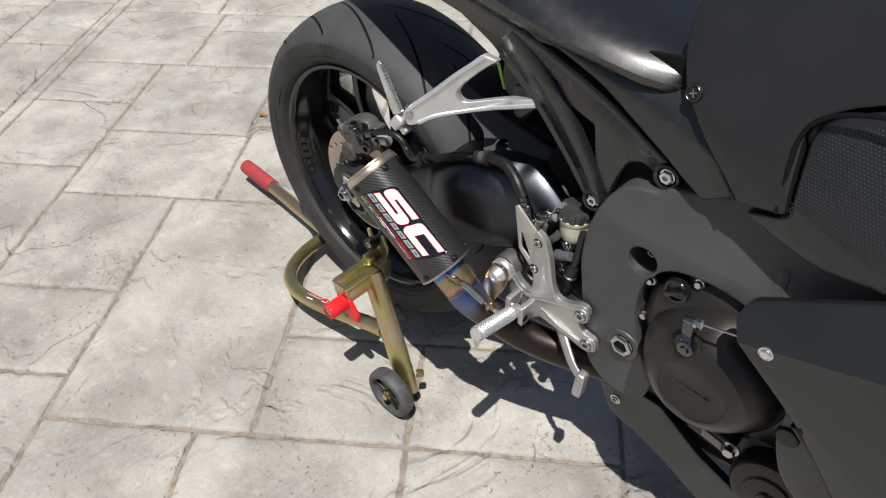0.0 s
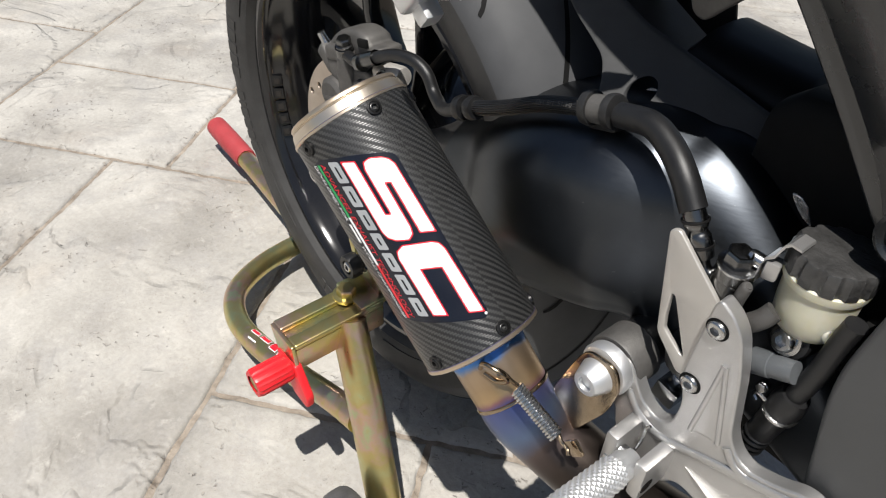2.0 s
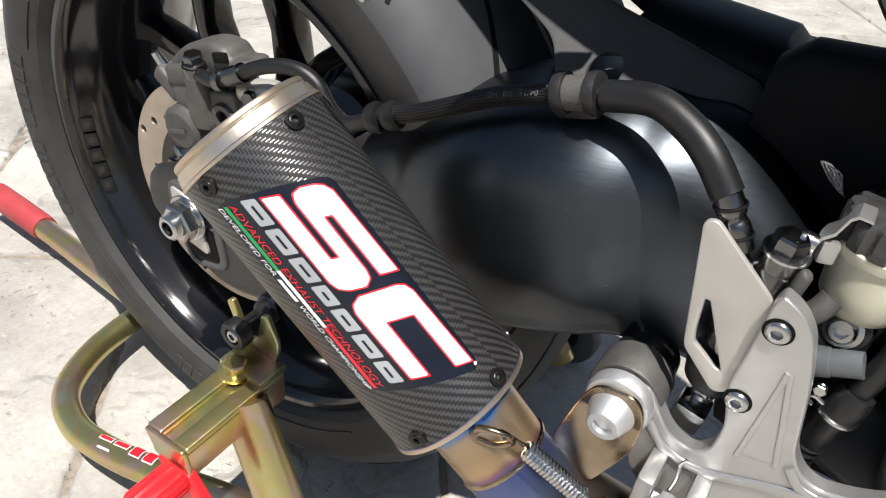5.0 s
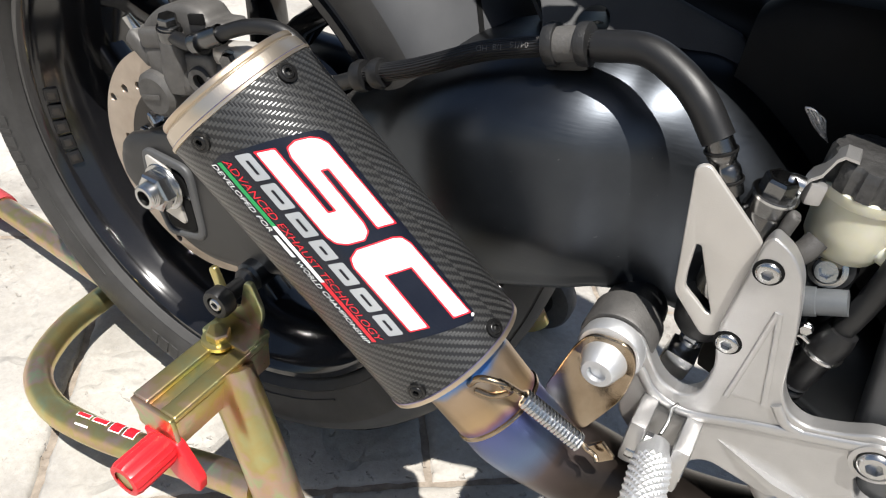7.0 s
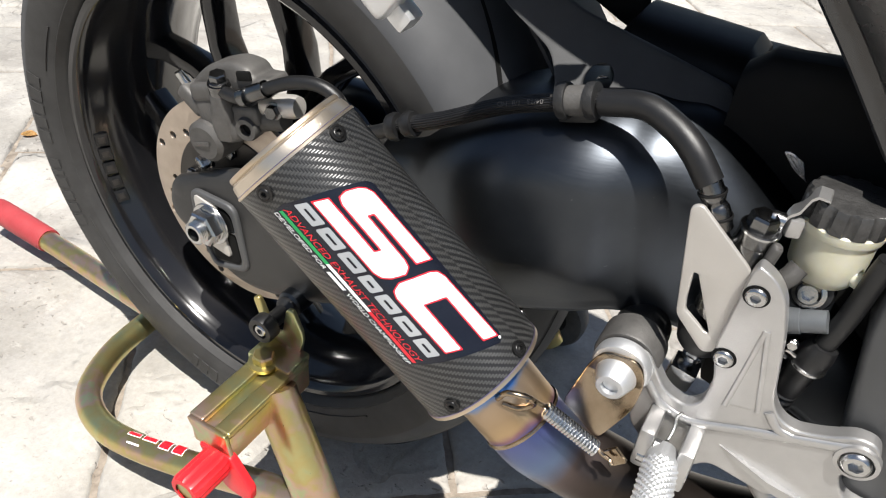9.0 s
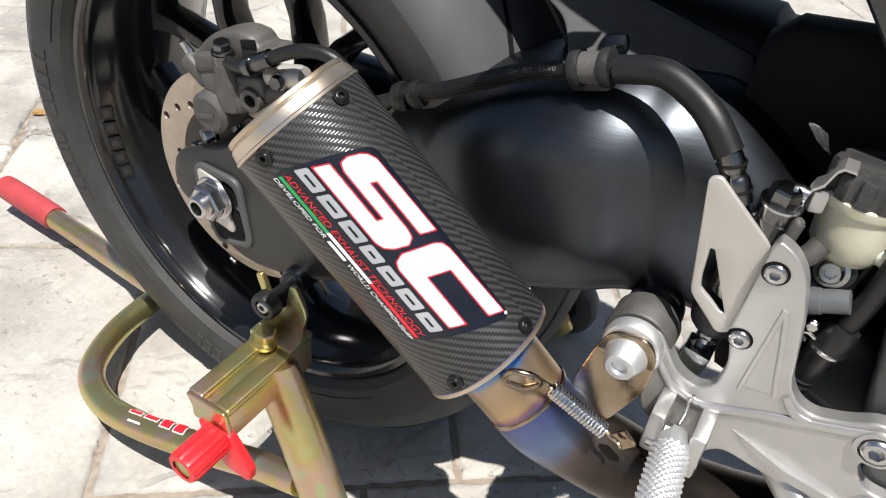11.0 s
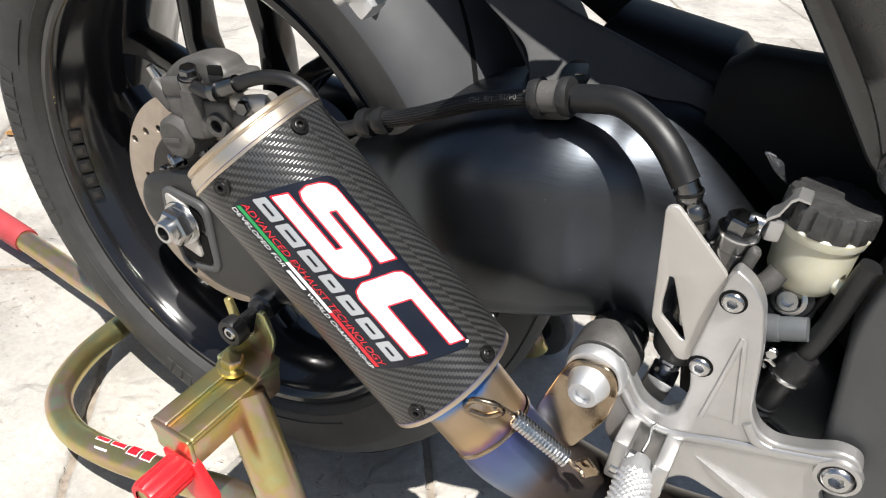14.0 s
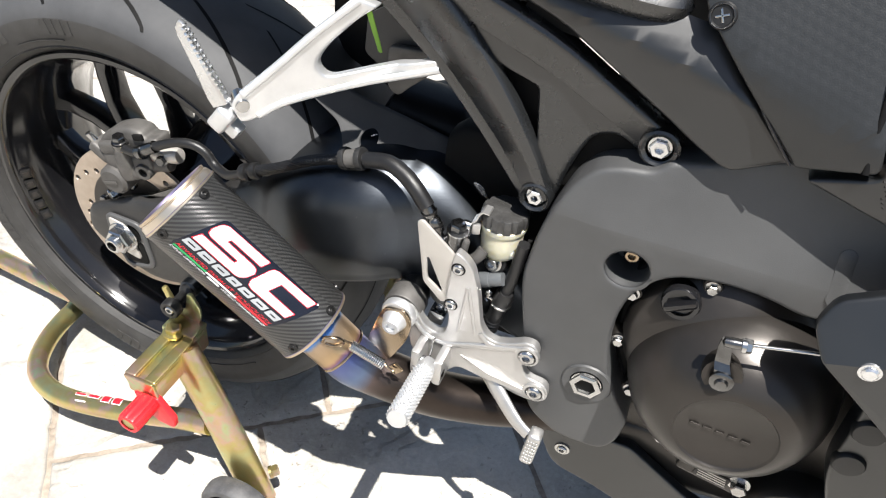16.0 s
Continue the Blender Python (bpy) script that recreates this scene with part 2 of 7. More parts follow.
def concrete(name, joint):
    """Stamped concrete: soft warm grey clouds, brown-grey stains, pale worn spots, pits and a shallow cleft relief."""
    m, n, b, co = nodes_of(name)
    info = n.nodes.new("ShaderNodeObjectInfo")
    v = co.outputs["Object"]
    cloud = noise_node(n, v, 3.4, 5, 0.55)
    mid = noise_node(n, v, 13.0, 6, 0.60)
    fine = noise_node(n, v, 140.0, 5, 0.65)
    speck = noise_node(n, v, 430.0, 3, 0.6)
    cleft = n.nodes.new("ShaderNodeTexNoise")
    cleft.inputs["Scale"].default_value, cleft.inputs["Detail"].default_value, cleft.inputs["Distortion"].default_value = 3.6, 4, 0.7
    cleft.inputs["Roughness"].default_value = 0.5
    n.links.new(v, cleft.inputs["Vector"])
    # terraces of split slate: broad flats with soft steps between them
    step = maths(n, "MULTIPLY", cleft.outputs[0], 7.0)
    flat_part = maths(n, "FLOOR", step)
    rise = ramp(n, maths(n, "FRACT", step), [(0.0, (0, 0, 0)), (0.80, (0.25, 0.25, 0.25)), (1.0, (1, 1, 1))])
    terrace = maths(n, "DIVIDE", maths(n, "ADD", flat_part, rise), 7.0)
    patchy = ramp(n, noise_node(n, v, 2.1, 3), [(0.30, (0, 0, 0)), (0.55, (1, 1, 1))])
    relief = mix(n, patchy, cleft.outputs[0], terrace)
    if joint:
        base = ramp(n, noise_node(n, v, 45.0, 7, 0.65), [(0.3, (0.150, 0.122, 0.096)), (0.7, (0.33, 0.285, 0.235))])
    else:
        base = ramp(n, cloud, [(0.36, (0.265, 0.250, 0.226)), (0.49, (0.368, 0.350, 0.318)), (0.62, (0.450, 0.431, 0.394))])
        grey = ramp(n, mid, [(0.46, (0, 0, 0)), (0.66, (1, 1, 1))])
        base = mix(n, maths(n, "MULTIPLY", grey, 0.50), base, (0.285, 0.274, 0.262))
        stain = ramp(n, noise_node(n, v, 4.6, 7, 0.66), [(0.53, (0, 0, 0)), (0.66, (1, 1, 1))])
        base = mix(n, maths(n, "MULTIPLY", stain, 0.60), base, (0.215, 0.200, 0.183))
        tan = ramp(n, noise_node(n, v, 6.3, 5, 0.6), [(0.55, (0, 0, 0)), (0.75, (1, 1, 1))])
        base = mix(n, maths(n, "MULTIPLY", tan, 0.35), base, (0.46, 0.40, 0.33))
        worn = ramp(n, noise_node(n, v, 30.0, 9, 0.74), [(0.56, (0, 0, 0)), (0.66, (1, 1, 1))])
        base = mix(n, maths(n, "MULTIPLY", worn, 0.30), base, (0.56, 0.535, 0.49))
    grain = ramp(n, fine, [(0.34, (0.90, 0.89, 0.88)), (0.66, (1.08, 1.08, 1.08))])
    base = mix(n, 0.8, base, grain, "MULTIPLY")
    sparse = ramp(n, noise_node(n, v, 9.0, 3), [(0.48, (0, 0, 0)), (0.62, (1, 1, 1))])
    pits = maths(n, "MULTIPLY", ramp(n, speck, [(0.61, (0, 0, 0)), (0.69, (1, 1, 1))]), maths(n, "MULTIPLY_ADD", sparse, 0.45, 0.12))
    base = mix(n, pits, base, (0.15, 0.125, 0.10))
    chips = n.nodes.new("ShaderNodeTexNoise")
    chips.inputs["Scale"].default_value, chips.inputs["Detail"].default_value, chips.inputs["Distortion"].default_value = 95.0, 2, 0.6
    n.links.new(v, chips.inputs["Vector"])
    worn_area = ramp(n, noise_node(n, v, 5.5, 4), [(0.46, (0, 0, 0)), (0.60, (1, 1, 1))])
    holes = maths(n, "MULTIPLY", ramp(n, chips.outputs[0], [(0.64, (0, 0, 0)), (0.70, (1, 1, 1))]), worn_area)
    base = mix(n, maths(n, "MULTIPLY", holes, 0.55), base, (0.20, 0.175, 0.15))
    tone = maths(n, "MULTIPLY_ADD", info.outputs["Random"], 0.12, 0.95)
    hue = n.nodes.new("ShaderNodeHueSaturation")
    n.links.new(tone, hue.inputs["Value"])
    n.links.new(base, hue.inputs["Color"])
    n.links.new(hue.outputs[0], b.inputs["Base Color"])
    b.inputs["Roughness"].default_value = 0.72
    b.inputs["Specular IOR Level"].default_value = 0.35
    first = bump(n, b, relief, 1.0, 0.040)
    second = bump(n, b, mid, 0.6, 0.006, first)
    third = bump(n, b, fine, 0.5, 0.0016, second)
    fourth = bump(n, b, speck, 0.25, 0.0008, third)
    bump(n, b, maths(n, "MULTIPLY", holes, -1.0), 0.8, 0.0025, fourth)
    return m


STONE = concrete("stamped_concrete", False)
JOINT = concrete("sandy_joint", True)


def carbon(name):
    """Twill-woven carbon under clear lacquer; UV in metres along the weave."""
    m, n, b, co = nodes_of(name)
    sep = n.nodes.new("ShaderNodeSeparateXYZ")
    n.links.new(co.outputs["UV"], sep.inputs[0])
    cell = 0.00150
    u, v = maths(n, "DIVIDE", sep.outputs[0], cell), maths(n, "DIVIDE", sep.outputs[1], cell)
    i, j = maths(n, "FLOOR", u), maths(n, "FLOOR", v)
    k = maths(n, "FLOORED_MODULO", maths(n, "ADD", i, j), 4.0)
    warp = maths(n, "LESS_THAN", k, 1.5)
    fu, fv = maths(n, "FRACT", u), maths(n, "FRACT", v)
    across = mix(n, warp, fu, fv)
    hump = maths(n, "SINE", maths(n, "MULTIPLY", across, math.pi))
    thread = noise_node(n, co.outputs["UV"], 2500, 3)
    tone = mix(n, warp, (0.006, 0.006, 0.007), (0.074, 0.074, 0.072))
    tone = mix(n, maths(n, "MULTIPLY", thread, 0.5), tone, (0.03, 0.03, 0.03))
    tone = mix(n, 0.55, tone, mix(n, hump, (0.012, 0.012, 0.012), tone))
    n.links.new(tone, b.inputs["Base Color"])
    n.links.new(maths(n, "MULTIPLY_ADD", warp, -0.16, 0.5), b.inputs["Roughness"])
    b.inputs["Metallic"].default_value = 0.35
    b.inputs["Coat Weight"].default_value, b.inputs["Coat Roughness"].default_value = 0.40, 0.34
    bump(n, b, maths(n, "ADD", hump, maths(n, "MULTIPLY", warp, 0.6)), 0.35, 0.0005)
    return m


CARBON = carbon("carbon_twill")


def titanium(name, stops):
    """Titanium with heat colours and any painted shade along the pipe, by UV from its mouth."""
    m, n, b, co = nodes_of(name)
    sep = n.nodes.new("ShaderNodeSeparateXYZ")
    n.links.new(co.outputs["UV"], sep.inputs[0])
    wob = noise_node(n, co.outputs["Object"], 38, 4)
    along = maths(n, "ADD", sep.outputs[1], maths(n, "MULTIPLY_ADD", wob, 0.03, -0.015))
    colour = ramp(n, along, stops)
    haze = noise_node(n, co.outputs["Object"], 24, 6)
    colour = mix(n, maths(n, "MULTIPLY", haze, 0.5), colour, mix(n, 0.45, colour, (0.22, 0.185, 0.16)))
    n.links.new(colour, b.inputs["Base Color"])
    b.inputs["Metallic"].default_value = 0.9
    n.links.new(maths(n, "MULTIPLY_ADD", haze, 0.2, 0.24), b.inputs["Roughness"])
    bump(n, b, noise_node(n, co.outputs["Object"], 900, 2), 0.12, 0.0005)
    return m


# heat colours first; from 0.2 on, shadow is painted in as near-black
PIPE_TI = titanium("heat_blued_shaded_titanium", [(0.0, (0.05, 0.16, 0.5)), (0.024, (0.07, 0.24, 0.62)), (0.029, (0.26, 0.32, 0.45)), (0.036, (0.44, 0.33, 0.23)), (0.07, (0.42, 0.30, 0.18)), (0.092, (0.50, 0.35, 0.19)), (0.102, (0.3, 0.15, 0.18)), (0.114, (0.10, 0.12, 0.32)), (0.16, (0.12, 0.18, 0.31)), (0.205, (0.09, 0.068, 0.068)), (0.27, (0.026, 0.019, 0.016)), (1.0, (0.014, 0.011, 0.010))])
CAP_TI = titanium("tan_titanium", [(0.0, (0.20, 0.18, 0.36)), (0.20, (0.40, 0.34, 0.42)), (0.34, (0.60, 0.48, 0.34)), (0.60, (0.64, 0.56, 0.46)), (1.0, (0.62, 0.55, 0.46))])


def zinc(name):
    """Yellow-passivated zinc with green and pink sheen."""
    m, n, b, co = nodes_of(name)
    a = noise_node(n, co.outputs["Object"], 17, 3)
    c = noise_node(n, co.outputs["Object"], 55, 6, 0.6)
    f = maths(n, "MULTIPLY_ADD", c, 0.35, maths(n, "MULTIPLY", a, 0.72))
    colour = ramp(n, f, [(0.34, (0.44, 0.53, 0.32)), (0.43, (0.55, 0.51, 0.24)), (0.52, (0.57, 0.46, 0.19)), (0.60, (0.62, 0.42, 0.32)), (0.66, (0.50, 0.54, 0.31)), (0.74, (0.55, 0.47, 0.21))])
    n.links.new(colour, b.inputs["Base Color"])
    b.inputs["Metallic"].default_value = 0.95
    n.links.new(maths(n, "MULTIPLY_ADD", c, 0.26, 0.20), b.inputs["Roughness"])
    bump(n, b, noise_node(n, co.outputs["Object"], 260, 4), 0.1, 0.0006)
    return m


ZINC = zinc("yellow_zinc")


def milky(name):
    m, n, b, co = nodes_of(name)
    colour = ramp(n, noise_node(n, co.outputs["Object"], 60, 3), [(0.3, (0.52, 0.495, 0.37)), (0.7, (0.60, 0.58, 0.47))])
    n.links.new(colour, b.inputs["Base Color"])
    b.inputs["Roughness"].default_value = 0.32
    b.inputs["Subsurface Weight"].default_value = 0.5
    b.inputs["Subsurface Radius"].default_value = (0.02, 0.016, 0.008)
    b.inputs["Subsurface Scale"].default_value = 0.4
    return m


MILKY = milky("milky_plastic")


# ---- builders ----
def part(name, bm, material, parent=None, label="", flat=38):
    """One mesh object from a bmesh, under a thing or a part."""
    bmesh.ops.recalc_face_normals(bm, faces=bm.faces)
    me = bpy.data.meshes.new(name)
    bm.to_mesh(me)
    bm.free()
    me.materials.append(material)
    me.polygons.foreach_set("use_smooth", [True] * len(me.polygons))
    me.set_sharp_from_angle(angle=radians(flat))
    ob = new(name, me)
    if parent:
        ob.parent = parent
        ob.matrix_parent_inverse = Matrix.Translation(parent.location).inverted() if parent.type == "EMPTY" else Matrix()
    return tagged(ob, label)


def thing(name, at, label, category, group="", kind=""):
    ob = new(name)
    ob.location = at
    ob.empty_display_size = 0.05
    return tagged(ob, label, category, group, kind)


def basis(axis):
    """A turn that carries z to the axis."""
    return Vector(axis).normalized().to_track_quat("Z", "Y").to_matrix().to_4x4()


def lathe(profile, at, axis, seg=48, bm=None, closed=False, uv=None):
    """Turn rows of (radius, height) about an axis through a place."""
    bm = bm or bmesh.new()
    m = Matrix.Translation(at) @ basis(axis)
    rings = []
    for r, h in profile:
        if r < 1e-6:
            rings.append([bm.verts.new(m @ Vector((0, 0, h)))])
        else:
            rings.append([bm.verts.new(m @ Vector((r * math.cos(2 * math.pi * i / seg), r * math.sin(2 * math.pi * i / seg), h))) for i in range(seg)])
    pairs = list(zip(rings, rings[1:])) + ([(rings[-1], rings[0])] if closed else [])
    for a, b in pairs:
        for i in range(seg):
            j = (i + 1) % seg
            if len(a) == 1 and len(b) == 1:
                continue
            if len(a) == 1:
                bm.faces.new((a[0], b[i], b[j]))
            elif len(b) == 1:
                bm.faces.new((a[i], a[j], b[0]))
            else:
                bm.faces.new((a[i], a[j], b[j], b[i]))
    return bm


def smooth_line(points, steps=8):
    """A Catmull-Rom line through rows of numbers."""
    p = [np.array(q, float) for q in points]
    p = [2 * p[0] - p[1], *p, 2 * p[-1] - p[-2]]
    out = []
    for a, b, c, d in zip(p, p[1:], p[2:], p[3:]):
        for s in range(steps):
            t = s / steps
            out.append(0.5 * (2 * b + (c - a) * t + (2 * a - 5 * b + 4 * c - d) * t * t + (3 * b - a - 3 * c + d) * t ** 3))
    return out + [p[-2]]


def tube(points, radius, seg=16, steps=8, bm=None, caps=True, flatten=1.0, uv=False):
    """A round bar along a smooth line; radius a number or one per point; flatten squeezes it along y."""
    bm = bm or bmesh.new()
    radii = [radius] * len(points) if isinstance(radius, (int, float)) else radius
    line = smooth_line([(*p, r) for p, r in zip(points, radii)], steps) if steps > 1 else [np.array((*p, r)) for p, r in zip(points, radii)]
    layer = bm.loops.layers.uv.verify() if uv else None
    rings, side, run, lengths = [], None, 0.0, []
    for i, row in enumerate(line):
        ahead = Vector(line[min(i + 1, len(line) - 1)][:3] - line[max(i - 1, 0)][:3]).normalized()
        side = (Vector((0, 0, 1)) if abs(ahead.z) < 0.9 else Vector((1, 0, 0))) if side is None else side
        side = (side - ahead * side.dot(ahead)).normalized()
        other = ahead.cross(side)
        run += 0 if i == 0 else float(np.linalg.norm(row[:3] - line[i - 1][:3]))
        lengths.append(run)
        ring = []
        for k in range(seg):
            a = 2 * math.pi * k / seg
            off = side * math.cos(a) + other * math.sin(a)
            off.y *= flatten
            ring.append(bm.verts.new(Vector(row[:3]) + off * row[3]))
        rings.append(ring)
    for n, (a, b) in enumerate(zip(rings, rings[1:])):
        for i in range(seg):
            j = (i + 1) % seg
            f = bm.faces.new((a[i], a[j], b[j], b[i]))
            if layer:
                for loop, (x, y) in zip(f.loops, ((i, n), (i + 1, n), (i + 1, n + 1), (i, n + 1))):
                    loop[layer].uv = (x / seg, lengths[y] / run)
    if caps:
        bm.faces.new(rings[0]), bm.faces.new(rings[-1])
    return bm


def block(at, size, turn=(0, 0, 0), edge=0.003, bm=None, segments=2, matrix=None):
    """A box with rounded edges."""
    own = bmesh.new()
    bmesh.ops.create_cube(own, size=1, matrix=Matrix.Diagonal((*size, 1)))
    if edge:
        bmesh.ops.bevel(own, geom=own.edges[:], offset=edge, segments=segments, affect="EDGES", profile=0.6)
    own.transform((matrix or Matrix()) @ pose(*at, *turn))
    if bm is None:
        return own
    return join(bm, own)


def join(bm, other):
    me = bpy.data.meshes.new("temporary")
    other.to_mesh(me)
    other.free()
    bm.from_mesh(me)
    bpy.data.meshes.remove(me)
    return bm


def outline(loops, thick, edge=0.0, smooth=(), res=6):
    """A flat shape from loops of (u, v), the first outer and the rest holes, thick along w, with rounded rims."""
    c = bpy.data.curves.new("temporary", "CURVE")
    c.dimensions, c.fill_mode = "2D", "BOTH"
    c.extrude, c.bevel_depth, c.bevel_resolution, c.offset = max(thick / 2 - edge, 0), edge, 2, -edge
    c.resolution_u = res
    for n, loop in enumerate(loops):
        if n in smooth:
            s = c.splines.new("BEZIER")
            s.bezier_points.add(len(loop) - 1)
            for p, (u, v) in zip(s.bezier_points, loop):
                p.co, p.handle_left_type, p.handle_right_type = (u, v, 0), "AUTO", "AUTO"
        else:
            s = c.splines.new("POLY")
            s.points.add(len(loop) - 1)
            for p, (u, v) in zip(s.points, loop):
                p.co = (u, v, 0, 1)
        s.use_cyclic_u = True
    ob = new("temporary", c)
    me = bpy.data.meshes.new_from_object(ob.evaluated_get(bpy.context.evaluated_depsgraph_get()))
    bm = bmesh.new()
    bm.from_mesh(me)
    bpy.data.objects.remove(ob)
    bpy.data.curves.remove(c)
    bpy.data.meshes.remove(me)
    bmesh.ops.remove_doubles(bm, verts=bm.verts, dist=1e-5)
    return bm


def rounded(points, radius, n=5):
    """A polygon with its corners rounded; a point may carry its own radius as a third number."""
    out = []
    k = len(points)
    for i in range(k):
        p = Vector(points[i][:2])
        r = points[i][2] if len(points[i]) > 2 else radius
        a, b = Vector(points[i - 1][:2]) - p, Vector(points[(i + 1) % k][:2]) - p
        d = min(r, a.length * 0.48, b.length * 0.48)
        a, b = p + a.normalized() * d, p + b.normalized() * d
        for s in range(n + 1):
            t = s / n
            out.append(tuple((1 - t) ** 2 * a + 2 * t * (1 - t) * p + t * t * b))
    return out


def circle(u, v, r, n=24):
    return [(u + r * math.cos(2 * math.pi * i / n), v + r * math.sin(2 * math.pi * i / n)) for i in range(n)]


def side_plate(loops, y, thick, edge=0.002, bend=None, radius=0.006, smooth=(), grid=0.016):
    """A plate that stands along the machine: loops of (x, z), its outer face at y (towards the viewer), thick away from it."""
    fixed = [rounded(loop, radius) if n not in smooth and (len(loop) < 20 or any(len(p) > 2 for p in loop)) else loop for n, loop in enumerate(loops)]
    bm = outline(fixed, thick, edge, smooth)
    if bend:
        for axis in (0, 1):
            lo, hi = min(v.co[axis] for v in bm.verts), max(v.co[axis] for v in bm.verts)
            for k in range(1, int((hi - lo) / grid) + 1):
                at = [0, 0, 0]
                at[axis] = lo + k * grid
                bmesh.ops.bisect_plane(bm, geom=bm.verts[:] + bm.edges[:] + bm.faces[:], plane_co=at, plane_no=(axis == 0, axis == 1, 0))
    for v in bm.verts:
        x, z, w = v.co
        yy = y + thick / 2 - w
        v.co = (x, yy + (bend(x, z) if bend else 0), z)
    return bm


def loft(sections, bm=None, caps=True):
    """A skin over rings of equal length."""
    bm = bm or bmesh.new()
    rings = [[bm.verts.new(p) for p in s] for s in sections]
    for a, b in zip(rings, rings[1:]):
        k = len(a)
        for i in range(k):
            bm.faces.new((a[i], a[(i + 1) % k], b[(i + 1) % k], b[i]))
    if caps:
        bm.faces.new(rings[0]), bm.faces.new(rings[-1])
    return bm


def superring(x, y0, y1, z0, z1, power=4.0, n=28, lean=0.0):
    """A rounded-rectangle ring across x."""
    out = []
    for i in range(n):
        a = 2 * math.pi * i / n
        c, s = math.cos(a), math.sin(a)
        u = math.copysign(abs(c) ** (2 / power), c)
        w = math.copysign(abs(s) ** (2 / power), s)
        out.append((x, (y0 + y1) / 2 + u * (y1 - y0) / 2 + lean * w, (z0 + z1) / 2 + w * (z1 - z0) / 2))
    return out


def socket_bolt(name, parent, at, r=0.0075, h=0.006, axis=(0, -1, 0), material=None, washer=0.0, label=""):
    """A button-head screw with a hexagonal socket; its seat lies at the place."""
    material = material or STEEL
    prof = [(r * 1.0, -0.002), (r, h * 0.45), (r * 0.93, h * 0.75), (r * 0.76, h)]
    if washer:
        prof = [(washer, -0.002), (washer, 0.0012), (r, 0.0014)] + prof[1:]
    bm = lathe([(0, -0.002)] + prof, at, axis, 24)
    m = Matrix.Translation(at) @ basis(axis)
    def ring(rad, z, six):
        out = []
        for i in range(24):
            a = 2 * math.pi * i / 24
            q = rad / max(math.cos((a % (math.pi / 3)) - math.pi / 6), 0.1) * math.cos(math.pi / 6) if six else rad
            out.append(bm.verts.new(m @ Vector((q * math.cos(a), q * math.sin(a), z))))
        return out
    a = ring(r * 0.52, h, True)
    b = ring(r * 0.48, h - 0.0035, True)
    start = [bm.verts.new(m @ Vector((r * 0.76 * math.cos(2 * math.pi * i / 24), r * 0.76 * math.sin(2 * math.pi * i / 24), h))) for i in range(24)]
    for p, q in ((start, a), (a, b)):
        for i in range(24):
            j = (i + 1) % 24
            bm.faces.new((p[i], p[j], q[j], q[i]))
    bm.faces.new(b)
    bmesh.ops.remove_doubles(bm, verts=bm.verts, dist=1e-6)
    return part(name, bm, material, parent, label)


def hex_bolt(name, parent, at, r=0.008, h=0.006, axis=(0, -1, 0), material=None, flange=0.0, hole=0.0, label=""):
    """A hexagonal head, with a flange and a hollow if wanted."""
    bm = lathe([(0, -0.002), (flange or r, -0.002), (flange or r, 0.0015), (r * 0.9, 0.002)], at, axis, 24)
    m = Matrix.Translation(at) @ basis(axis)
    def ring(rad, z):
        return [bm.verts.new(m @ Vector((rad * math.cos(math.pi / 3 * i), rad * math.sin(math.pi / 3 * i), z))) for i in range(6)]
    rows = [ring(r, 0.001), ring(r, h * 0.85), ring(r * 0.88, h)]
    if hole:
        rows += [ring(hole, h), ring(hole * 0.9, h * 0.3)]
    for p, q in zip(rows, rows[1:]):
        for i in range(6):
            bm.faces.new((p[i], p[(i + 1) % 6], q[(i + 1) % 6], q[i]))
    bm.faces.new(rows[-1])
    return part(name, bm, material or STEEL, parent, label, 25)


def lettering(body, size):
    """Flat letters as a bmesh, from the left end, sitting on v = 0."""
    c = bpy.data.curves.new("temporary", "FONT")
    c.body, c.size, c.resolution_u = body, size, 3
    ob = new("temporary", c)
    me = bpy.data.meshes.new_from_object(ob.evaluated_get(bpy.context.evaluated_depsgraph_get()))
    bm = bmesh.new()
    bm.from_mesh(me)
    bpy.data.objects.remove(ob)
    bpy.data.curves.remove(c)
    bpy.data.meshes.remove(me)
    return bm


# ---- motorcycle on its stand ----
AXLE = Vector((0, 0, 0.325))
bike = thing("motorcycle", (0.3, 0, 0.012), "matt black sports motorcycle with carbon silencer on a paddock stand", "motorcycle")


def around(r, degrees, y):
    a = radians(degrees)
    return Vector((AXLE.x + r * math.cos(a), y, AXLE.z + r * math.sin(a)))


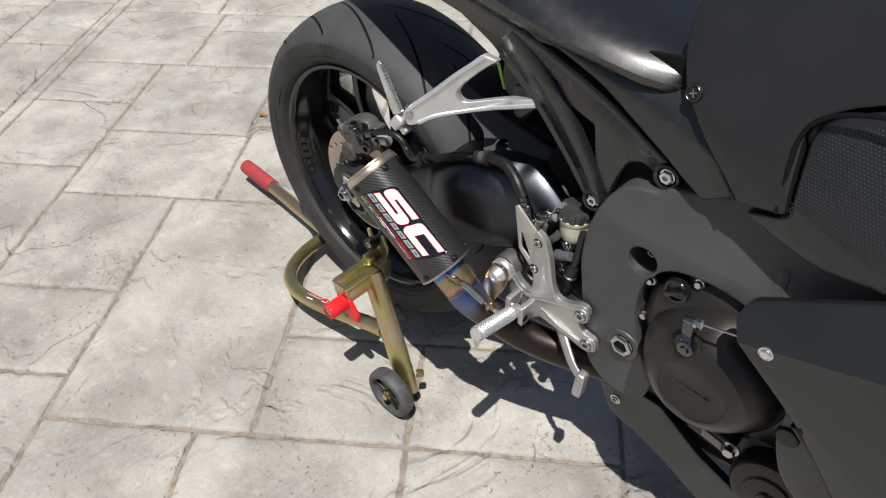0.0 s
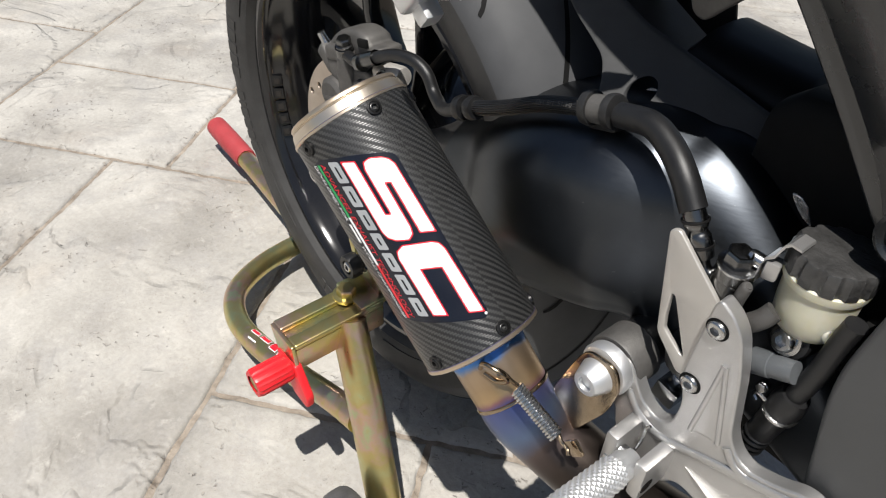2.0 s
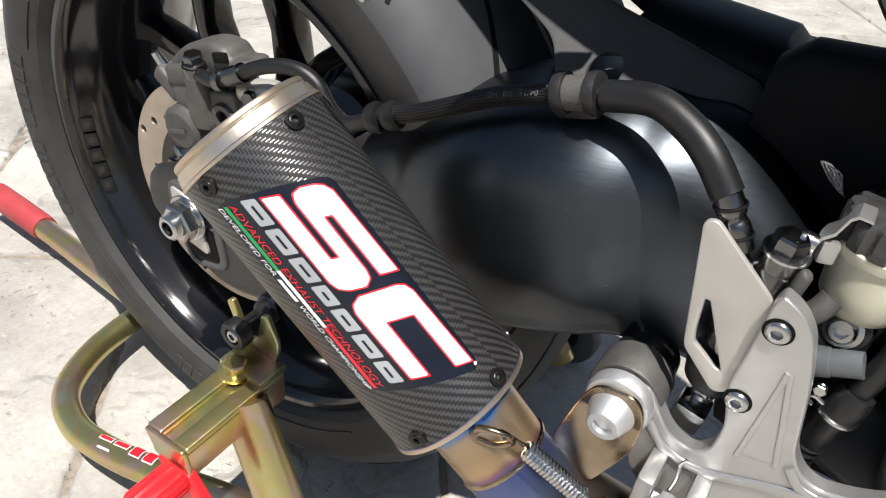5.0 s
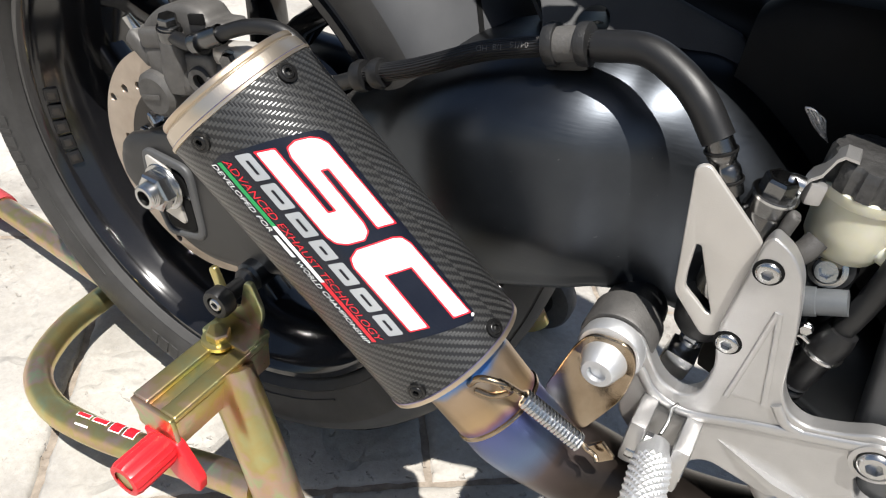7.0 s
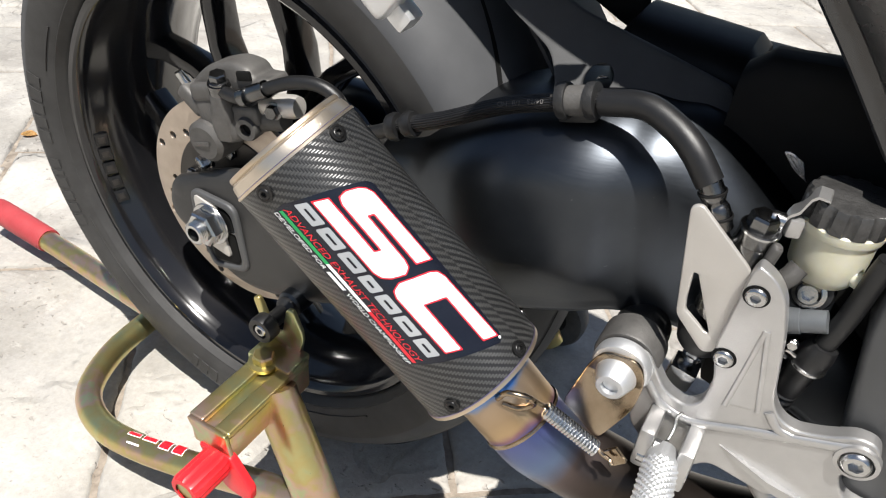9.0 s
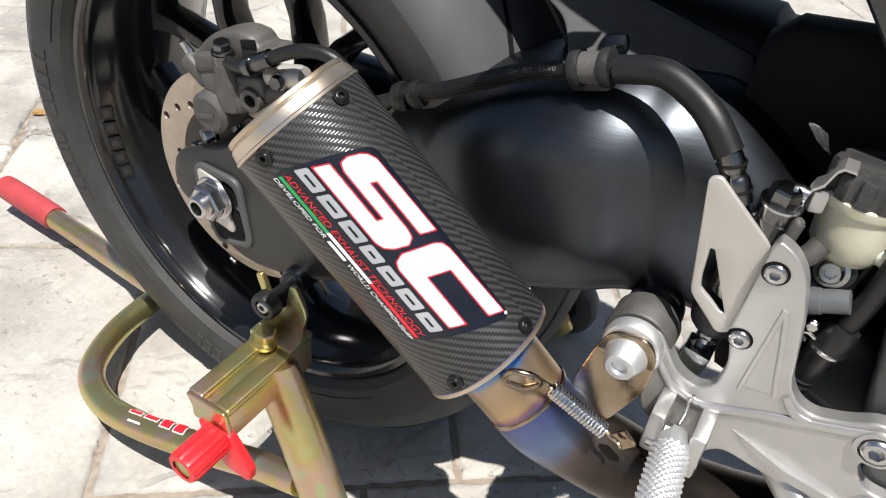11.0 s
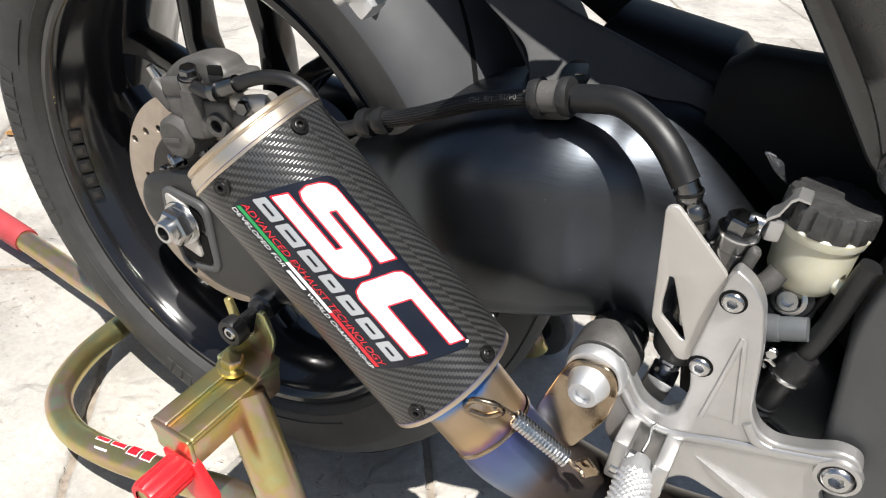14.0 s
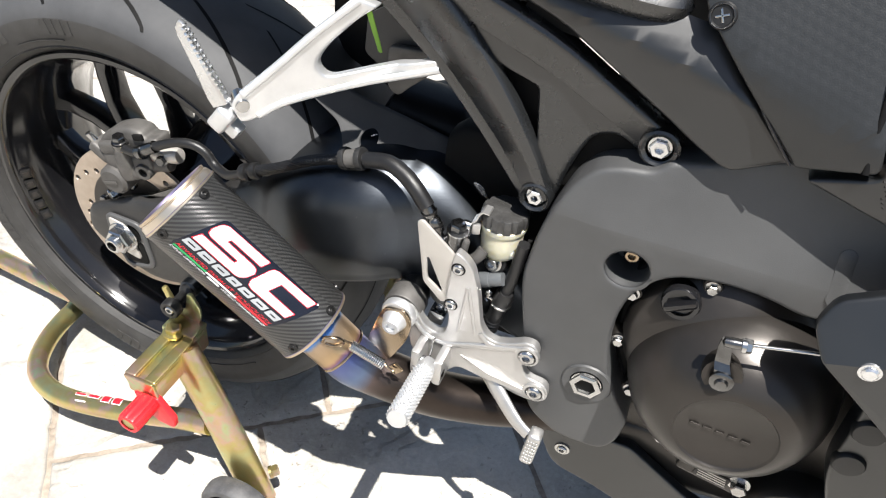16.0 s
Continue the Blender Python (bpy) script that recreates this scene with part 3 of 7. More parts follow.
def rear_wheel():
    # tyre
    half = [(0.2300, 0.0800), (0.2345, 0.0865), (0.2390, 0.0930), (0.2405, 0.0922), (0.2440, 0.0946), (0.2600, 0.0988), (0.2740, 0.0988), (0.2850, 0.0946), (0.2950, 0.0836), (0.3030, 0.0679), (0.3095, 0.0470), (0.3135, 0.0240), (0.3150, 0.0000)]
    prof = [(r, -y) for r, y in half] + [(r, y) for r, y in reversed(half[:-1])] + [(0.226, 0.06), (0.226, -0.06)]
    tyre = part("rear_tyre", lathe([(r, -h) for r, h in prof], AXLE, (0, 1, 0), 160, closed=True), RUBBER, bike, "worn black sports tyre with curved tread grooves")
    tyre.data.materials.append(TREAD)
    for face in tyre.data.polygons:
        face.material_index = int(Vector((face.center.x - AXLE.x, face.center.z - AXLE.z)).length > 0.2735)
    # long curved tread grooves, laid on as strips with their shade as colour
    def skin(side, k):
        rows = half[6:]
        t = k * (len(rows) - 1)
        i = min(int(t), len(rows) - 2)
        f = t - i
        r = rows[i][0] * (1 - f) + rows[i + 1][0] * f
        y = rows[i][1] * (1 - f) + rows[i + 1][1] * f
        return r, side * y
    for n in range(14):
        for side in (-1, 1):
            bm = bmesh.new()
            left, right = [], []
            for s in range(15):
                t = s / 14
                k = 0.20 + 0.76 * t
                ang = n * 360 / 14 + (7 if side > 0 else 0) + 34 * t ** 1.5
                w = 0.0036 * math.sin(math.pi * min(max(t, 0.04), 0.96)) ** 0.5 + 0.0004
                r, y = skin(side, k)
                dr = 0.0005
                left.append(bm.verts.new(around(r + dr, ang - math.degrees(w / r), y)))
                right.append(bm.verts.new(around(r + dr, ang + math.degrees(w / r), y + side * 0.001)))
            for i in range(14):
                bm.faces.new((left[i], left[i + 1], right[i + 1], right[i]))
            part("tread_groove_strip", bm, SHADE_BLACK, tyre)
    # raised bars where the sidewall carries its moulded words
    def arc_bar(r0, r1, a0, a1, y0, y1, lift=0.0013):
        bm = bmesh.new()
        rows = []
        for s in range(5):
            a = a0 + (a1 - a0) * s / 4
            rows.append([bm.verts.new(around(r0, a, y0 - lift)), bm.verts.new(around(r1, a, y1 - lift)), bm.verts.new(around(r1, a, y1 + 0.001)), bm.verts.new(around(r0, a, y0 + 0.001))])
        for p, q in zip(rows, rows[1:]):
            for i in range(4):
                bm.faces.new((p[i], p[(i + 1) % 4], q[(i + 1) % 4], q[i]))
        bm.faces.new(rows[0]), bm.faces.new(rows[-1])
        return bm
    for start, widths in ((166, (2.6, 2.9, 2.5, 2.6, 2.9)), (188, (2.2, 0.9, 2.6, 2.4, 2.2, 2.7)), (120, (2.2, 2.4, 2.0, 2.4)), (96, (1.4, 1.6, 1.2, 1.8)), (250, (2.0, 2.4, 2.2))):
        a = start
        for w in widths:
            part("sidewall_bar", arc_bar(0.2560, 0.2735, a, a + w, -0.0977, -0.0988), RUBBER, tyre)
            a += w + 1.0
    for a0, a1 in ((100, 118), (150, 163), (204, 232), (282, 310)):
        part("sidewall_rib", arc_bar(0.2475, 0.2490, a0, a1, -0.0957, -0.0961), RUBBER, tyre)
    # rim
    edge = [(0.2300, 0.0790), (0.2312, 0.0835), (0.2290, 0.0860), (0.2235, 0.0860), (0.2205, 0.0835), (0.2180, 0.0760), (0.2160, 0.0700), (0.2105, 0.0620), (0.2045, 0.0480), (0.1960, 0.0260), (0.1930, 0.0)]
    out = [(0.2180, 0.060), (0.2020, 0.030)]
    prof = [(r, -y) for r, y in edge] + [(r, y) for r, y in reversed(edge[:-1])] + [(r, y) for r, y in out] + [(r, -y) for r, y in reversed(out)]
    rim = part("rear_rim", lathe([(r, h) for r, h in prof], AXLE, (0, 1, 0), 128, closed=True), PAINT_GLOSS, bike, "gloss black cast alloy rim")
    hub = lathe([(0.020, -0.085), (0.036, -0.080), (0.045, -0.060), (0.042, -0.035), (0.058, -0.018), (0.060, 0.018), (0.045, 0.035), (0.052, 0.075), (0.020, 0.080)], AXLE, (0, 1, 0), 48, closed=True)
    part("hub", hub, PAINT_GLOSS, rim)
    for k in range(6):
        mid = 134 + 60 * k
        for side in (-1, 1):
            rows = []
            for t in (0, 0.15, 0.35, 0.6, 0.85, 1.0):
                r = 0.050 + 0.150 * t
                ang = mid + side * (2 + 18.0 * t ** 1.6)
                w = 0.0140 - 0.0040 * math.sin(math.pi * t) + (0.004 if t == 1 else 0)
                d = 0.022 - 0.006 * t
                c, tang = around(r, ang, 0), Vector((-math.sin(radians(ang)), 0, math.cos(radians(ang))))
                ring = []
                for i in range(12):
                    a = 2 * math.pi * i / 12
                    u = math.copysign(abs(math.cos(a)) ** 0.6, math.cos(a))
                    v = math.copysign(abs(math.sin(a)) ** 0.6, math.sin(a))
                    ring.append(c + tang * (w * u) + Vector((0, d * v - 0.004, 0)))
                rows.append(ring)
            part("spoke", loft(rows), PAINT_GLOSS, rim)
    for i in range(5):
        a = 182.5 + 4.6 * i
        tang, inward = Vector((-math.sin(radians(a)), 0, math.cos(radians(a)))), -Vector((math.cos(radians(a)), 0, math.sin(radians(a))))
        slope = (Vector((0, 0.0100, 0)) + inward * 0.0090).normalized()
        up = tang.cross(slope)
        up = up if up.dot(inward) > 0 else -up
        m = Matrix((tang, slope, up)).transposed().to_4x4()
        m.translation = around(0.2135, a, -0.0680)
        part("balance_weight", block((0, 0, 0.0015), (0.0135, 0.0130, 0.0036), edge=0.0010, matrix=m), BLACK_BOLT, rim, "small black stick-on balance weight")
        part("weight_face", block((0, 0, 0.0036), (0.0070, 0.0070, 0.0010), edge=0.0004, matrix=m), ENGINE_PAINT, rim)
    # brake disc
    holes = []
    for k in range(8):
        for r, da in ((0.083, 0), (0.092, 12), (0.101, 24)):
            holes.append(circle(r * math.cos(radians(45 * k + da)), AXLE.z + r * math.sin(radians(45 * k + da)), 0.0040, 10))
    disc = part("brake_disc", side_plate([circle(0, AXLE.z, 0.1075, 96), circle(0, AXLE.z, 0.070, 48)] + holes, -0.086, 0.005, 0.0006), DISC_STEEL, bike, "drilled steel brake disc with brown film")
    part("disc_carrier", lathe([(0.030, -0.080), (0.074, -0.0825), (0.076, -0.0855), (0.074, -0.0870), (0.045, -0.084), (0.030, -0.088)], AXLE, (0, 1, 0), 48, closed=True), ENGINE_PAINT, disc)
    for k in range(5):
        hex_bolt("disc_bolt", disc, around(0.058, 72 * k + 20, -0.086), 0.006, 0.005, material=STEEL_DARK)


def arm_ring(x, yo, yi, zb, zt, tuck):
    """A section of the arm: an upright outer face over a tucked-in lower flank, rolling over into a broad rounded top."""
    h, w = zt - zb, yi - yo
    low = min(0.2 * h, 0.014)
    up, deep = min(0.36 * h, 0.055), min(0.66 * w, 0.075)
    zc = zb + low + (h - low - up) * (0.10 + 0.42 * tuck)
    inset = 0.020 * tuck
    pts = []
    for i in range(6):
        t = i / 6
        pts.append((x, yo + inset * (1 - t) ** 1.15, zb + low + (zc - zb - low) * t))
    for i in range(7):
        t = i / 7
        pts.append((x, yo + 0.002 * t ** 2, zc + (zt - up - zc) * t))
    for i in range(13):
        a = math.pi / 2 * i / 12
        pts.append((x, yo + 0.002 + deep * (1 - math.cos(a)), zt - up * (1 - math.sin(a))))
    pts += [(x, yi - 0.006, zt - 0.002), (x, yi, zt - 0.010), (x, yi, zb + 0.010), (x, yi - 0.006, zb + 0.001)]
    for i in range(6):
        a = math.pi / 2 * i / 6
        pts.append((x, yo + inset + low * (1 - math.sin(a)), zb + low * (1 - math.cos(a))))
    return pts


def swingarm():
    rows = [(-0.058, 0.345, 0.316, -0.115, -0.098, 0), (-0.052, 0.350, 0.304, -0.117, -0.098, 0), (-0.034, 0.358, 0.290, -0.118, -0.097, 0), (0.01, 0.378, 0.262, -0.118, -0.094, 0), (0.05, 0.388, 0.258, -0.118, -0.088, 0), (0.12, 0.420, 0.278, -0.118, -0.072, 0), (0.165, 0.456, 0.300, -0.117, -0.050, 0.4), (0.20, 0.484, 0.322, -0.118, -0.035, 0.8),
            (0.225, 0.503, 0.336, -0.1280, -0.022, 1), (0.25, 0.516, 0.346, -0.1350, -0.020, 1), (0.28, 0.528, 0.358, -0.1370, -0.018, 1), (0.31, 0.536, 0.370, -0.1350, -0.016, 0.9), (0.33, 0.539, 0.378, -0.1315, -0.016, 0.75), (0.348, 0.539, 0.386, -0.1255, -0.016, 0.5), (0.365, 0.537, 0.393, -0.1160, -0.016, 0.25), (0.385, 0.5365, 0.396, -0.1060, -0.016, 0), (0.41, 0.5280, 0.393, -0.0990, -0.018, 0), (0.44, 0.5085, 0.385, -0.096, -0.018, 0), (0.48, 0.474, 0.368, -0.096, -0.03, 0), (0.54, 0.425, 0.345, -0.096, -0.03, 0), (0.60, 0.410, 0.338, -0.096, -0.03, 0)]
    fine = smooth_line(rows, 9)
    def skin(part_of):
        return loft([arm_ring(x, yo, yi, zb, zt, min(max(tuck, 0), 1)) for x, zt, zb, yo, yi, tuck in part_of])
    cut = sum(1 for row in fine if row[0] < 0.168)
    arm = part("swingarm", skin(fine[cut - 1:]), PAINT_SATIN, bike, "curved brushed black aluminium swingarm", 30)
    part("arm_end", skin(fine[:cut]), ARM_CASTING, arm, "dusty dark grey cast end of the swingarm", 30)
    rows = [(-0.05, 0.38, 0.28, 0.10, 0.13), (0.1, 0.39, 0.29, 0.09, 0.125), (0.3, 0.42, 0.32, 0.08, 0.12), (0.6, 0.41, 0.33, 0.07, 0.11)]
    part("left_arm", loft([superring(x, yo, yi, zb, zt, 4, 24) for x, zt, zb, yo, yi in smooth_line(rows, 3)]), PAINT_SATIN, arm)
    part("cross_member", loft([superring(x, -0.06, 0.10, zb, zt, 5, 24) for x, zt, zb in ((0.36, 0.46, 0.38), (0.44, 0.47, 0.36), (0.58, 0.42, 0.34))]), PAINT_SATIN, arm)
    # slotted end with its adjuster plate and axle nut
    # no slot is cut: a near-black plate paints the shade inside it
    part("axle_slot", side_plate([[(-0.016, 0.345, 0.008), (0.020, 0.340, 0.008), (0.030, 0.286, 0.008), (-0.004, 0.280, 0.006)]], -0.1190, 0.006, 0.0015), SHADE_BLACK, arm, "near-black plate drawn as the shade in the chain adjuster slot")
    part("slot_frame", side_plate([[(-0.026, 0.354, 0.012), (0.028, 0.352, 0.012), (0.040, 0.282, 0.012), (-0.006, 0.270, 0.010), (-0.024, 0.310, 0.010)], [(-0.019, 0.347, 0.009), (0.022, 0.344, 0.009), (0.032, 0.286, 0.009), (-0.004, 0.277, 0.008), (-0.017, 0.310, 0.008)]], -0.1205, 0.006, 0.002), FRAME_PAINT, arm)
    plate = part("adjuster_plate", side_plate([[(-0.020, 0.350), (0.006, 0.344), (0.020, 0.292), (-0.016, 0.300)]], -0.1220, 0.005, 0.001), SATIN_PLATE, arm, "bright adjuster plate")
    axis = (0, -1, 0)
    part("axle_tube", lathe([(0.0105, -0.02), (0.0105, 0.022), (0.0095, 0.023), (0.0068, 0.023), (0.0064, 0.004), (0, 0.004)], (0, -0.1220, AXLE.z), axis, 32), STEEL, arm, "hollow threaded steel axle")
    for k in range(5):
        part("thread", lathe([(0.0104, 0.0135 + 0.0018 * k), (0.0114, 0.0143 + 0.0018 * k), (0.0104, 0.0151 + 0.0018 * k)], (0, -0.1220, AXLE.z), axis, 28), STEEL, arm)
    part("axle_washer", lathe([(0.009, 0), (0.0205, 0), (0.0212, 0.0012), (0.0205, 0.0025), (0.009, 0.0025)], (0, -0.1220, AXLE.z), axis, 40, closed=True), STEEL, arm)
    hex_bolt("axle_nut", arm, (0, -0.1245, AXLE.z), 0.0178, 0.0125, material=STEEL, flange=0.0172, hole=0.0118, label="large bright axle nut")
    hex_bolt("adjuster_bolt", arm, (0.028, -0.115, 0.321), 0.0050, 0.016, axis=(-1, 0, 0), material=STEEL)
    # spool for the stand
    part("spool", lathe([(0.006, -0.005), (0.0115, -0.004), (0.0115, 0.004), (0.0075, 0.008), (0.0075, 0.024), (0.0128, 0.028), (0.0132, 0.037), (0.0120, 0.040), (0.0075, 0.040), (0.0075, 0.036), (0, 0.036)], (0.093, -0.128, 0.274), axis, 36), RUBBER_DARK, arm, "black plastic swingarm spool")
    socket_bolt("spool_bolt", arm, (0.093, -0.1645, 0.274), 0.0066, 0.0035)
    part("spool_boss", lathe([(0.010, -0.01), (0.013, -0.01), (0.013, 0.012), (0.010, 0.014)], (0.093, -0.115, 0.276), axis, 24, closed=True), PAINT_SATIN, arm)


def brake_caliper():
    body = side_plate([[(-0.026, 0.448, 0.006), (-0.014, 0.463, 0.006), (-0.002, 0.473, 0.008), (0.022, 0.483, 0.010), (0.041, 0.482, 0.006), (0.047, 0.475, 0.003), (0.062, 0.478, 0.006), (0.064, 0.467, 0.006), (0.044, 0.456, 0.006), (0.014, 0.444, 0.008)]], -0.104, 0.030, 0.006)
    join(body, block((0.004, -0.094, 0.452), (0.046, 0.034, 0.016), (0, -16, 0), 0.005, segments=3))
    join(body, block((-0.022, -0.096, 0.436), (0.030, 0.026, 0.015), (0, 34, 0), 0.005, segments=3))
    join(body, block((0.008, -0.096, 0.428), (0.044, 0.028, 0.046), (0, -24, 0), 0.010, segments=3))
    join(body, block((0.036, -0.097, 0.440), (0.034, 0.020, 0.018), (0, -14, 0), 0.005, segments=3))
    cal = part("brake_caliper", body, CAST_GREY, bike, "dusty grey cast rear brake caliper")
    part("piston_housing", lathe([(0.0, 0.018), (0.0150, 0.018), (0.0190, 0.0145), (0.0200, 0.0), (0.0205, -0.02), (0.0, -0.02)], (-0.004, -0.0985, 0.406), (0.05, -1, -0.05), 36), CAST_GREY, cal, "round grey piston housing")
    part("cast_bar", block((-0.005, -0.1170, 0.404), (0.019, 0.0016, 0.004), (0, -16, 0), 0.0006), CAST_GREY, cal)
    part("mount_ear", lathe([(0.0055, 0.014), (0.0095, 0.014), (0.0105, 0.012), (0.0108, -0.012), (0.0055, -0.012)], (0.040, -0.097, 0.4305), (0.15, -1, 0.0), 28, closed=True), CAST_GREY, cal)
    # near-black disc paints the shade down the ear's bore
    part("ear_hole_shade", lathe([(0, 0.009), (0.0058, 0.009), (0.0058, 0.0)], (0.040, -0.097, 0.4305), (0.15, -1, 0), 20), SHADE_BLACK, cal)
    part("ear_boot", lathe([(0.0, 0.026), (0.0090, 0.025), (0.0105, 0.018), (0.0095, 0.010), (0.0115, 0.0), (0, 0)], (0.046, -0.094, 0.436), (1, 0.1, 0.25), 24), CAST_GREY, cal)
    axis = (0.03, -0.2, 1)
    part("banjo_post", lathe([(0.0, 0.012), (0.0085, 0.012), (0.0100, 0.010), (0.0105, 0.0), (0.0125, -0.004), (0.0145, -0.030), (0.0, -0.034)], (0.0150, -0.1050, 0.445), axis, 30), CAST_GREY, cal)
    part("banjo_eye", lathe([(0.004, -0.004), (0.0096, -0.004), (0.0098, 0.005), (0.004, 0.005)], (0.0155, -0.1075, 0.4600), axis, 24, closed=True), STEEL_DARK, cal)
    hex_bolt("banjo_bolt", cal, (0.0157, -0.1085, 0.4655), 0.0074, 0.0085, axis=axis, material=STEEL_DARK, flange=0.0088)
    hex_bolt("caliper_pin", cal, (-0.020, -0.098, 0.3745), 0.0068, 0.010, axis=(-0.3, -0.9, -0.2), material=STEEL, flange=0.0085)
    hex_bolt("caliper_pin", cal, (0.066, -0.100, 0.452), 0.0060, 0.008, axis=(0.2, -1, 0.1), material=STEEL_DARK, flange=0.0075)
    part("bleed_cap", lathe([(0, 0.020), (0.0036, 0.019), (0.0042, 0.006), (0.0056, 0.004), (0.0056, -0.006)], (-0.029, -0.098, 0.441), (-0.4, -0.3, 0.9), 20), STEEL, cal)
    part("pad_pin", lathe([(0, 0.026), (0.0085, 0.025), (0.0098, 0.020), (0.0098, -0.01), (0, -0.01)], (0.060, -0.092, 0.452), (1, 0.05, 0.22), 28), SATIN_PLATE, cal, "pale machined slide boss")
    # raised near-black block drawn as the shade in a notch
    part("body_notch_shade", block((0.040, -0.1045, 0.476), (0.014, 0.004, 0.008), (0, -14, 0), 0.0015), SHADE_BLACK, cal)
    part("caliper_bracket", side_plate([[(-0.040, 0.352), (0.030, 0.384), (0.085, 0.420), (0.075, 0.380), (0.030, 0.340), (-0.010, 0.310), (-0.030, 0.330)]], -0.096, 0.010, 0.002), STEEL_DARK, cal, "grey caliper bracket")


def brake_hose():
    run = [(0.0190, -0.1100, 0.459), (0.042, -0.1120, 0.4605), (0.066, -0.1080, 0.4740), (0.090, -0.1050, 0.4855), (0.112, -0.1020, 0.4890), (0.128, -0.1000, 0.4830), (0.140, -0.1010, 0.4700), (0.160, -0.1080, 0.4680), (0.180, -0.1130, 0.4780), (0.194, -0.1130, 0.4870), (0.228, -0.1110, 0.5020), (0.268, -0.1095, 0.5240), (0.300, -0.1090, 0.5365), (0.317, -0.1090, 0.5430)]
    hose = part("brake_hose", tube(run, 0.0054, 18, 6), RUBBER_DARK, bike, "ribbed black rubber brake hose")
    for k in range(15):
        a = 2 * math.pi * (k - 5) / 22
        line = [(x - 0.0021 * math.sin(a), y - 0.0053 * math.cos(a), z + 0.0049 * math.sin(a)) for x, y, z in run[9:]]
        part("hose_rib", tube(line, 0.00055, 5, 4), RUBBER_DARK, hose)
        line = [(x - 0.0010 * math.sin(a), y - 0.0055 * math.cos(a), z + 0.0055 * math.sin(a)) for x, y, z in ((0.323, -0.1090, 0.5447), (0.330, -0.1095, 0.5462), (0.336, -0.1100, 0.5478))]
        part("hose_rib", tube(line, 0.00055, 5, 3), RUBBER_DARK, hose)
    # faint white print along the hose, read from the far side
    outward = Vector((0.10, -0.82, 0.57)).normalized()
    reading = Vector((-0.932, 0.0, -0.363))
    reading = (reading - outward * reading.dot(outward)).normalized()
    upright = outward.cross(reading)
    for body, x in (("04/15", 0.2960), ("1/8", 0.2815), ("HD", 0.2725)):
        m = Matrix((reading, upright, outward)).transposed().to_4x4()
        m.translation = Vector((x, -0.1092, 0.5240 + 0.39 * (x - 0.268))) + outward * 0.0064 - upright * 0.0012
        bm = lettering(body, 0.0046)
        bm.transform(m)
        part("print_word", bm, CAST_GREY, hose)
    for x, w in ((0.240, 0.006), (0.250, 0.004), (0.302, 0.005)):
        part("print_bar", block((x, -0.1148, 0.5085 + 0.535 * (x - 0.236)), (w * 0.6, 0.0006, 0.0012), (0, -26, 0), 0.0001), CAST_GREY, hose)
    part("crimp_sleeve", tube([run[1], run[2]], 0.0072, 20, 1), STEEL_DARK, hose, "dark steel crimp sleeve")
    part("crimp_sleeve", tube([(0.046, -0.1122, 0.4620), (0.052, -0.1125, 0.4645)], 0.0083, 20, 1), STEEL_DARK, hose)
    upper = [(0.314, -0.109, 0.542), (0.336, -0.110, 0.5478), (0.357, -0.113, 0.5535), (0.376, -0.118, 0.5500), (0.392, -0.124, 0.5420), (0.406, -0.128, 0.5280), (0.4135, -0.128, 0.5150)]
    part("hose_sleeve", tube([(0.332, -0.1097, 0.5468)] + upper[2:5] + [(0.4062, -0.128, 0.5280)], 0.0082, 24, 8), RUBBER_DARK, hose, "smooth black rubber hose sleeve")
    part("hose_core", tube(upper[:3], 0.0056, 18, 6), RUBBER_DARK, hose)
    part("end_fitting", tube([(0.4055, -0.128, 0.5295), (0.4100, -0.128, 0.5215), (0.4122, -0.128, 0.5175), (0.4145, -0.128, 0.5135), (0.4200, -0.128, 0.5030)], [0.0066, 0.0074, 0.0060, 0.0074, 0.0070], 20, 5), STEEL_DARK, hose, "dark crimped end fitting")
    for t in ((0.4090, -0.128, 0.5235), (0.4165, -0.128, 0.5098)):
        part("fitting_ring", lathe([(0.0076, -0.001), (0.0082, -0.0006), (0.0082, 0.0006), (0.0076, 0.001)], t, (0.4, 0, -1), 20, closed=True), BLACK_BOLT, hose)
    part("bent_neck", tube([(0.4195, -0.128, 0.504), (0.4235, -0.128, 0.4965), (0.430, -0.127, 0.494), (0.438, -0.126, 0.495)], 0.0045, 16, 6), STEEL_DARK, hose)
    # guides on the swingarm
    for at, ax, r in (((0.190, -0.113, 0.4845), (1, 0, 0.46), 0.0095), ((0.202, -0.1125, 0.4900), (1, 0, 0.46), 0.0088)):
        part("grommet", lathe([(0.005, -0.004), (r, -0.004), (r + 0.001, 0), (r, 0.004), (0.005, 0.004)], at, ax, 28, closed=True), RUBBER_DARK, hose, "black rubber grommet")
    clip = part("hose_clip", lathe([(0.0055, -0.0062), (0.0094, -0.0062), (0.0094, 0.0062), (0.0055, 0.0062)], (0.317, -0.1090, 0.5430), (1, 0, 0.32), 30, closed=True), CAST_GREY, bike, "grey band clip with black rubber flanges")
    for s in (-0.0088, 0.0088):
        part("flange", lathe([(0.0055, -0.0035), (0.0112, -0.0030), (0.0118, 0), (0.0112, 0.0030), (0.0055, 0.0035)], (0.317 + s, -0.1090, 0.5430 + 0.3 * s), (1, 0, 0.32), 30, closed=True), FLANGE_RUBBER, clip)
    part("clip_foot", block((0.317, -0.102, 0.5320), (0.026, 0.014, 0.010), (0, -17, 0), 0.004), RUBBER_DARK, clip)


CAN_C, CAN_A = Vector((0.2435, -0.1995, 0.4429)), Vector((0.7391, 0.0879, -0.6679)).normalized()
